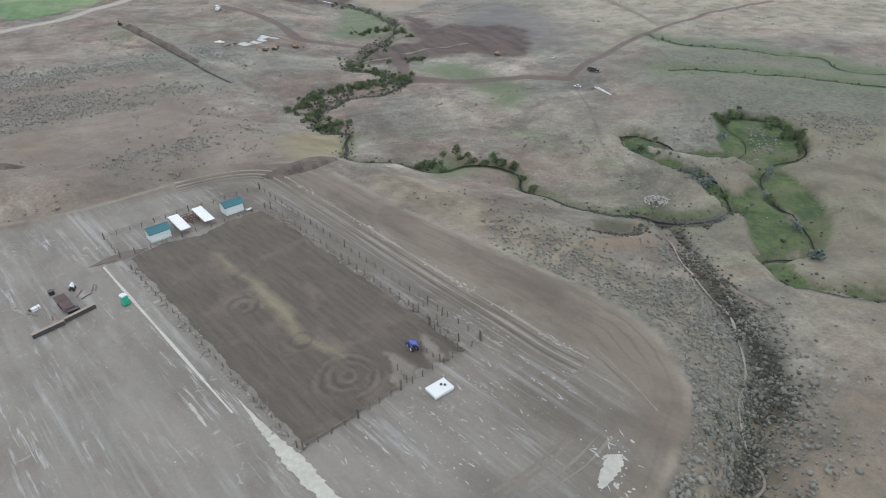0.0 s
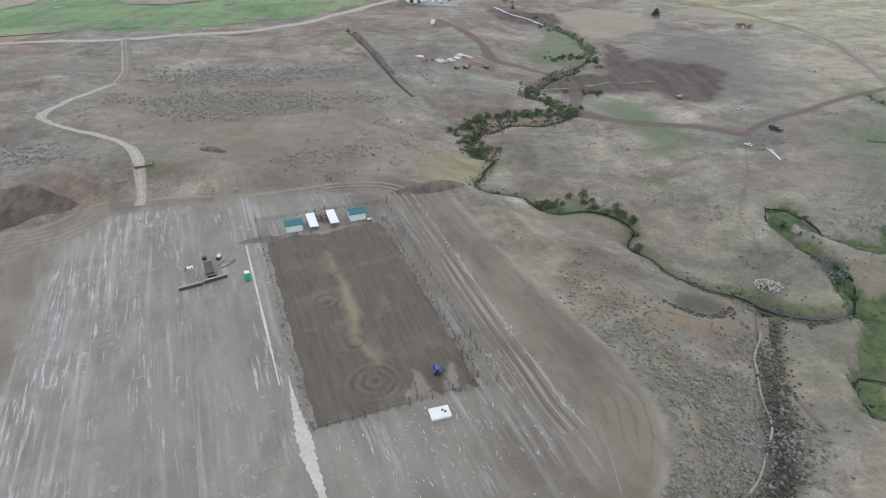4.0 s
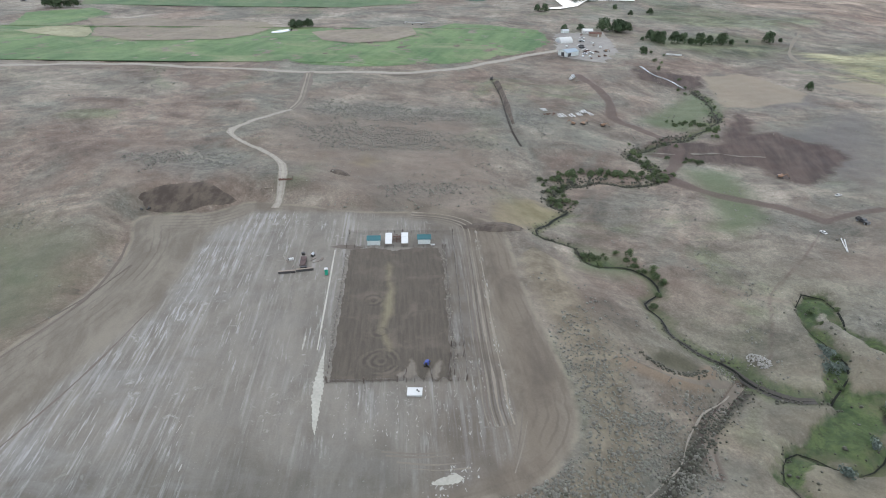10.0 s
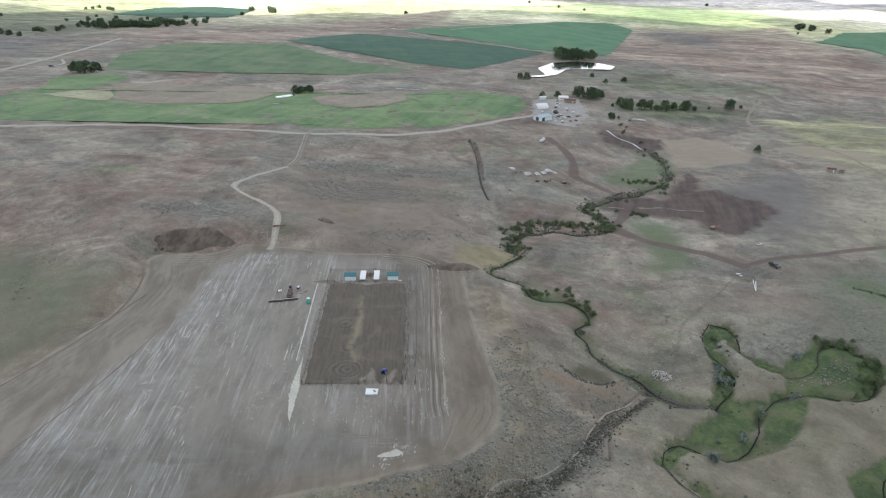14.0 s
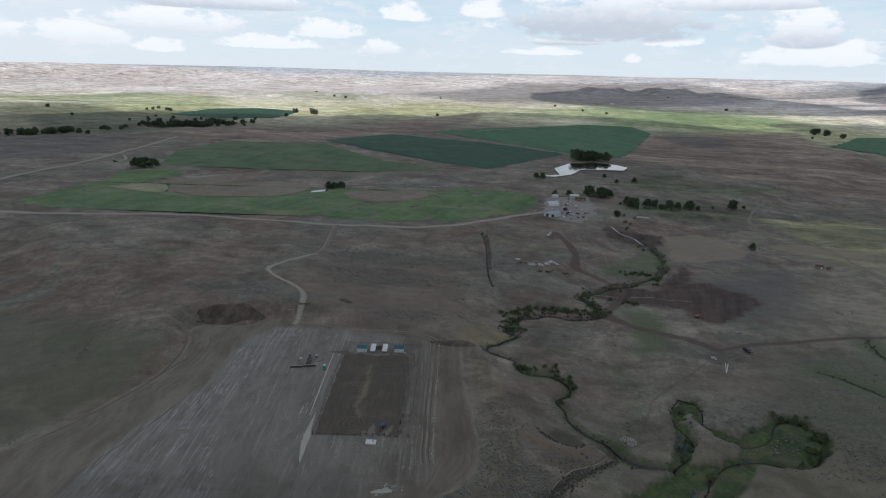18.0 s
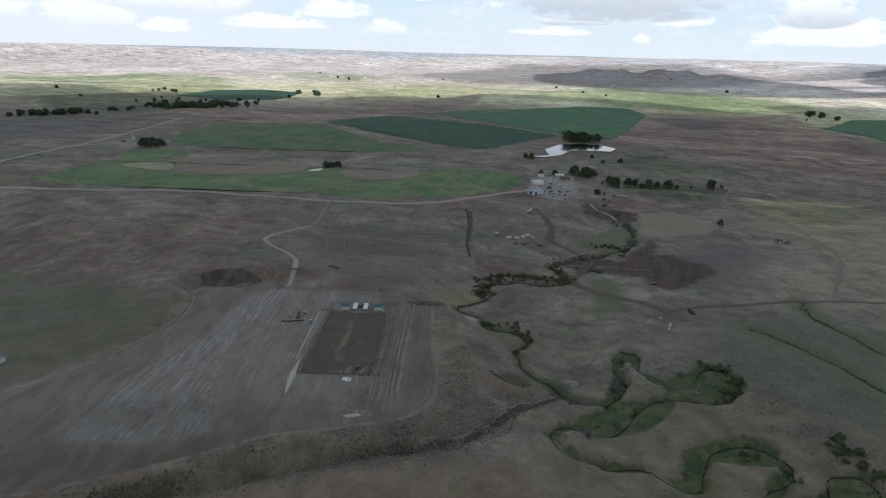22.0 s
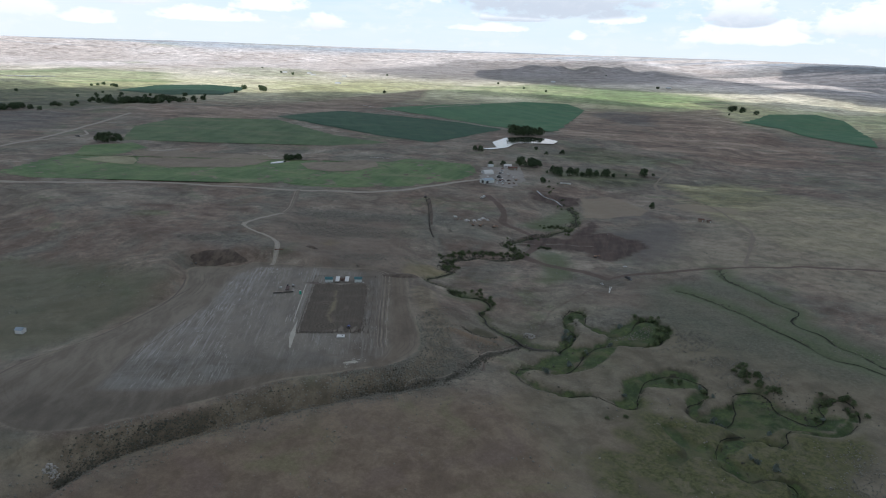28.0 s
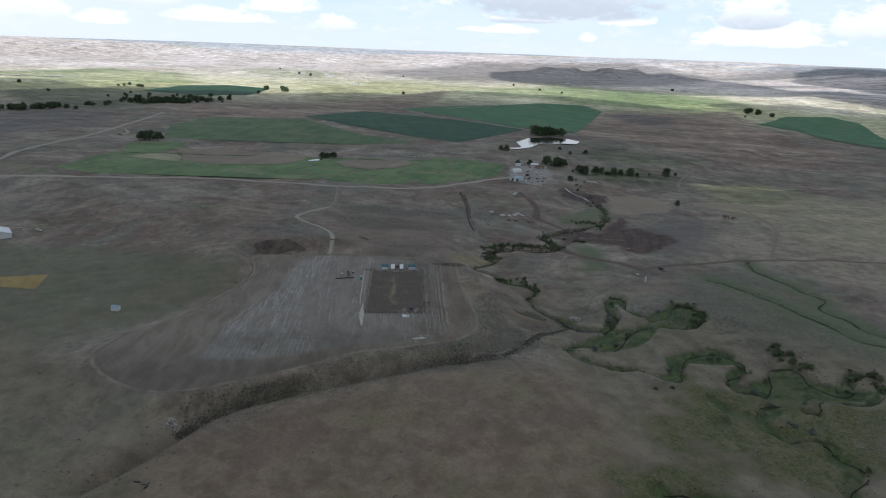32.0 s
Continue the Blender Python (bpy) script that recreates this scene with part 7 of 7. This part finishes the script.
excavator(-163, 324, 120, M_BLACK, "dark trenching machine at the trench's end")
excavator(-154, 470, 60, M_ORANGE, "orange excavator on the farmyard's edge")
pickup(-127, 366, 100, M_WHITE, "white pickup truck below the farmyard")
pickup(-129, 372, 130, M_SILVER, "grey pickup truck below the farmyard")
for x, y, turn, paint in ((-172, 464, 20, M_BLACK), (-167, 459, 40, M_WHITE), (-163, 455, 70, M_RUST), (-159, 453, 10, M_WHITE), (-176, 469, 80, M_BLACK), (-186, 488, 30, M_SILVER)):
    pickup(x, y, turn, paint, "work truck parked in the gravel farmyard")
for x, y, turn, paint in ((-168, 448, 70, M_BLACK), (-163, 452, 75, M_RUST), (-160, 446, 20, M_SILVER), (-172, 462, 150, M_TIRE), (-178, 470, 40, M_WHITE), (-186, 486, 120, M_BLACK), (-192, 500, 30, M_SILVER), (-158, 462, 10, M_RUST)):
    car(x, y, turn, paint, "old worn vehicle standing among the farmyard machines", 0.95)
pickup(-684, 232, 40, M_BLACK, "dark truck parked where the hill road forks")
car(-690, 268, 20, M_WHITE, "white car parked above the hill road fork")
car(-308, -9, 15, M_WHITE, "white car parked by the house")
car(-299, -1, 20, M_WHITE, "white car parked on the grass")


def pipe_stack(x, y, turn, n, rad, long, label):
    top = thing("pipe_stack", ground_at(x, y, turn), label, "pipes", "pipe stacks")
    r = random.Random(n + int(x))
    for i in range(n):
        y0, y1 = (i - n / 2) * rad * 5 + r.uniform(-0.3, 0.3), (i - n / 2) * rad * 5 + r.uniform(-0.5, 0.5)
        part("pipe", tube((-long / 2 + r.uniform(-0.6, 0.6), y0, rad + 0.1), (long / 2, y1, rad + 0.1), rad, None, 10), M_WHITE, top)
    for s in (-0.3, 0.3):
        part("skid", box((0.2, n * rad * 2.2, 0.1), (s * long, 0, 0)), M_WOOD, top)


for x, y, turn, n in ((-92, 294, -35, 5), (-89, 300, -35, 4), (-88, 306, -35, 4), (-88, 312, -40, 6), (-84, 313, -35, 3)):
    pipe_stack(x, y, turn, n, 0.17, 6.5, "stack of white plastic water pipes on dry grass")
pipe_stack(62, 237, -70, 2, 0.16, 11.0, "two long white pipes lying beside the track")
pipe_stack(-104, 293, 50, 3, 0.3, 3.0, "short white pipes and gear on dry grass")


def brush_heap(x, y, n, label, mat, seed):
    top = thing("scrap_heap", ground_at(x, y), label, "heap")
    r = random.Random(seed)
    for i in range(n):
        part("scrap", box((r.uniform(0.8, 2.2), r.uniform(0.2, 0.6), r.uniform(0.2, 0.6)), (r.gauss(0, 1.4), r.gauss(0, 1.1), 0), (0, 0, r.uniform(0, 180)), 0.02), mat, top)


brush_heap(-98, 289, 9, "dark scrap steel heap on dry grass", M_RUST, 1)
brush_heap(20, -81, 5, "dark scrap lying in the dry grass", M_BLACK, 2)
brush_heap(-143, 76, 6, "black tarred scrap at the foot of the spoil", M_BLACK, 3)
brush_heap(-120, 116, 5, "old fence timbers by the access road", M_WOOD, 4)

# ---- buildings ----
barn = roofed_shed(ground_at(-167, 432, 74), 13, 9, 3.2, 4.7, M_WALLW, M_GREYROOF, "farm workshop with a grey-blue metal roof", "barn", "barn", "farm buildings", 0.4, 0, 0, 0)
# doorways are flat black slabs, the interior's darkness given by their colour
part("door", box((3.0, 0.1, 2.6), (-3.2, -4.53, 0.02)), M_BLACK, barn, "black slab for the dark inside of a wide doorway")
part("door", box((0.1, 3.4, 2.9), (-6.53, -0.5, 0.02)), M_BLACK, barn, "black slab for the dark inside of a wide doorway")


def quonset(x, y, turn, w, n, label):
    top = thing("fabric_barn", ground_at(x, y, turn), label, "barn", "farm buildings")
    arc = [(w / 2 * math.cos(a), w * 0.48 * math.sin(a)) for a in np.linspace(0, math.pi, 15)]
    part("cover", prism(arc, n, "y"), M_WHITE, top, "white fabric cover")
    part("door", box((w * 0.45, 0.1, w * 0.33), (0, -n / 2 - 0.04, 0)), M_SILVER, top)
    for i in range(7):
        ring = bmesh.new()
        for a, b in zip(arc[:-1], arc[1:]):
            tube((a[0] * 1.01, -n / 2 + n * i / 6, a[1] * 1.01), (b[0] * 1.01, -n / 2 + n * i / 6, b[1] * 1.01), 0.08, None, 5, ring)
        part("rib", ring, M_WHITE, top)


quonset(-194, 472, -25, 9, 12, "white fabric-covered hoop barn in the farmyard")
roofed_shed(ground_at(-200, 524, 40), 9, 6, 2.8, 4.0, M_WHITE, M_WHITE, "small white farm shed behind the yard", "shed", "shed", "farm buildings", 0.3, 0.9, 0, 2)
roofed_shed(ground_at(-190, 520, 30), 11, 5, 2.6, 3.6, M_WOOD, M_RUST, "low brown open-sided farm shed", "shed", "shed", "farm buildings", 0.3, 0.9, 0, 0)
roofed_shed(ground_at(-213, 506, 60), 6, 4, 2.4, 3.2, M_WALLW, M_SILVER, "small metal-roofed farm shed", "shed", "shed", "farm buildings", 0.3, 0.9, 0, 1)
roofed_shed(ground_at(-118, -27, 35), 3.6, 2.8, 2.0, 2.8, M_WHITE, M_GREYROOF, "small white shed with a grey roof on dry grass", "shed", "shed", "", 0.25, 0.8, 0, 0)
roofed_shed(ground_at(-300, -24, -10), 17, 11, 3.2, 5.0, M_WHITE, M_SILVER, "white ranch house with a pale metal roof", "house", "house", "", 0.5, 1.0, 0, 3)
roofed_shed(ground_at(51, 457, 20), 5, 3.6, 2.2, 2.9, M_WOOD, M_RUST, "brown wooden shack on a dry knoll", "shack", "shed", "", 0.3, 0.8, 0, 0)
roofed_shed(ground_at(57, 460, 60), 3, 2.4, 1.6, 2.1, M_WOOD, M_RUST, "low brown lean-to beside the shack", "shack", "shed", "", 0.2, 0.7, 0, 0)
for x, y, turn in ((-1900, 1640, 20), (-1830, 1600, 50), (-1700, 1650, 10), (-1960, 1560, 70), (-1080, 2230, 30), (-640, 2340, 0), (-1420, 1360, 15)):
    roofed_shed(ground_at(x, y, turn), 18, 10, 4, 6, M_WHITE, M_SILVER, "distant white farm building on the plain", "farmhouse", "house", "distant farms", 0.4, 0, 0, 0)


def irrigation_line(x, y, turn, spans, label):
    top = thing("irrigation_line", ground_at(x, y, turn), label, "irrigation line")
    for i in range(spans):
        part("pipe", tube((i * 8.0, 0, 1.9), (i * 8.0 + 8.0, 0, 1.9), 0.16, None, 6), M_WHITE, top)
        part("leg", tube((i * 8.0, -0.9, 0), (i * 8.0, 0, 1.9), 0.06, None, 5), M_SILVER, top)
        part("leg", tube((i * 8.0, 0.9, 0), (i * 8.0, 0, 1.9), 0.06, None, 5), M_SILVER, top)
        part("wheel", tube((i * 8.0, -0.95, 0.4), (i * 8.0, -0.8, 0.4), 0.4, None, 10), M_TIRE, top)


irrigation_line(-327, 416, 28, 3, "short white irrigation pipe on legs in the field")
irrigation_line(-854, 924, -17, 6, "white irrigation pipe line on the far slope")


def trough(x, y, turn, n, label):
    top = thing("feed_trough", ground_at(x, y, turn), label, "trough")
    part("body", prism([(-0.7, 0.3), (0.7, 0.3), (1.0, 1.2), (0.9, 1.2), (0.6, 0.42), (-0.6, 0.42), (-0.9, 1.2), (-1.0, 1.2)], n, "x"), M_WHITE, top)
    for i in range(4):
        part("leg", box((0.2, 1.2, 0.3), (-n * 0.4 + n * 0.27 * i, 0, 0)), M_WOOD, top)


trough(-110, 503, 17, 12, "long white feed trough in the pasture")


def road_gate():
    top = thing("cattle_guard", ground_at(-118, 122, 55), "brown cattle guard and gate posts across the access road", "gate")
    for i in range(8):
        part("bar", tube((-2.6, -0.9 + i * 0.26, 0.22), (2.6, -0.9 + i * 0.26, 0.22), 0.06, None, 6), M_RUST, top)
    for s in (-2.8, 2.8):
        part("post", tube((s, 0, 0), (s, 0, 1.5), 0.12, None, 7), M_POST, top)


road_gate()


def pallet(x, y, turn, w, d, high, mat, label):
    """A slatted pallet with a strapped load on it."""
    top = thing("pallet", ground_at(x, y, turn), label, "pallet", "yard loads")
    for i in range(5):
        part("slat", box((w, d / 7, 0.03), (0, (i - 2) * d / 4.6, 0.14)), M_WOOD, top)
    for s in (-1, 0, 1):
        part("runner", box((0.1, d, 0.12), (s * w * 0.42, 0, 0.06)), M_WOOD, top)
    part("load", box((w * 0.92, d * 0.9, high), (0, 0, 0.16 + high / 2)), mat, top)


load = random.Random(44)
for x, y in ((-150, 438), (-153, 442), (-147, 445), (-163, 478), (-170, 482), (-176, 488), (-182, 456), (-156, 434), (-199, 510), (-190, 520), (-145, 452)):
    pallet(x + load.uniform(-1, 1), y + load.uniform(-1, 1), load.uniform(0, 180), load.uniform(1.4, 3.2), load.uniform(1.2, 2.0), load.uniform(0.4, 1.2), load.choice((M_RUST, M_WOOD, M_WHITE, M_BLACK, M_SILVER)), "loaded wooden pallet in the gravel farmyard")
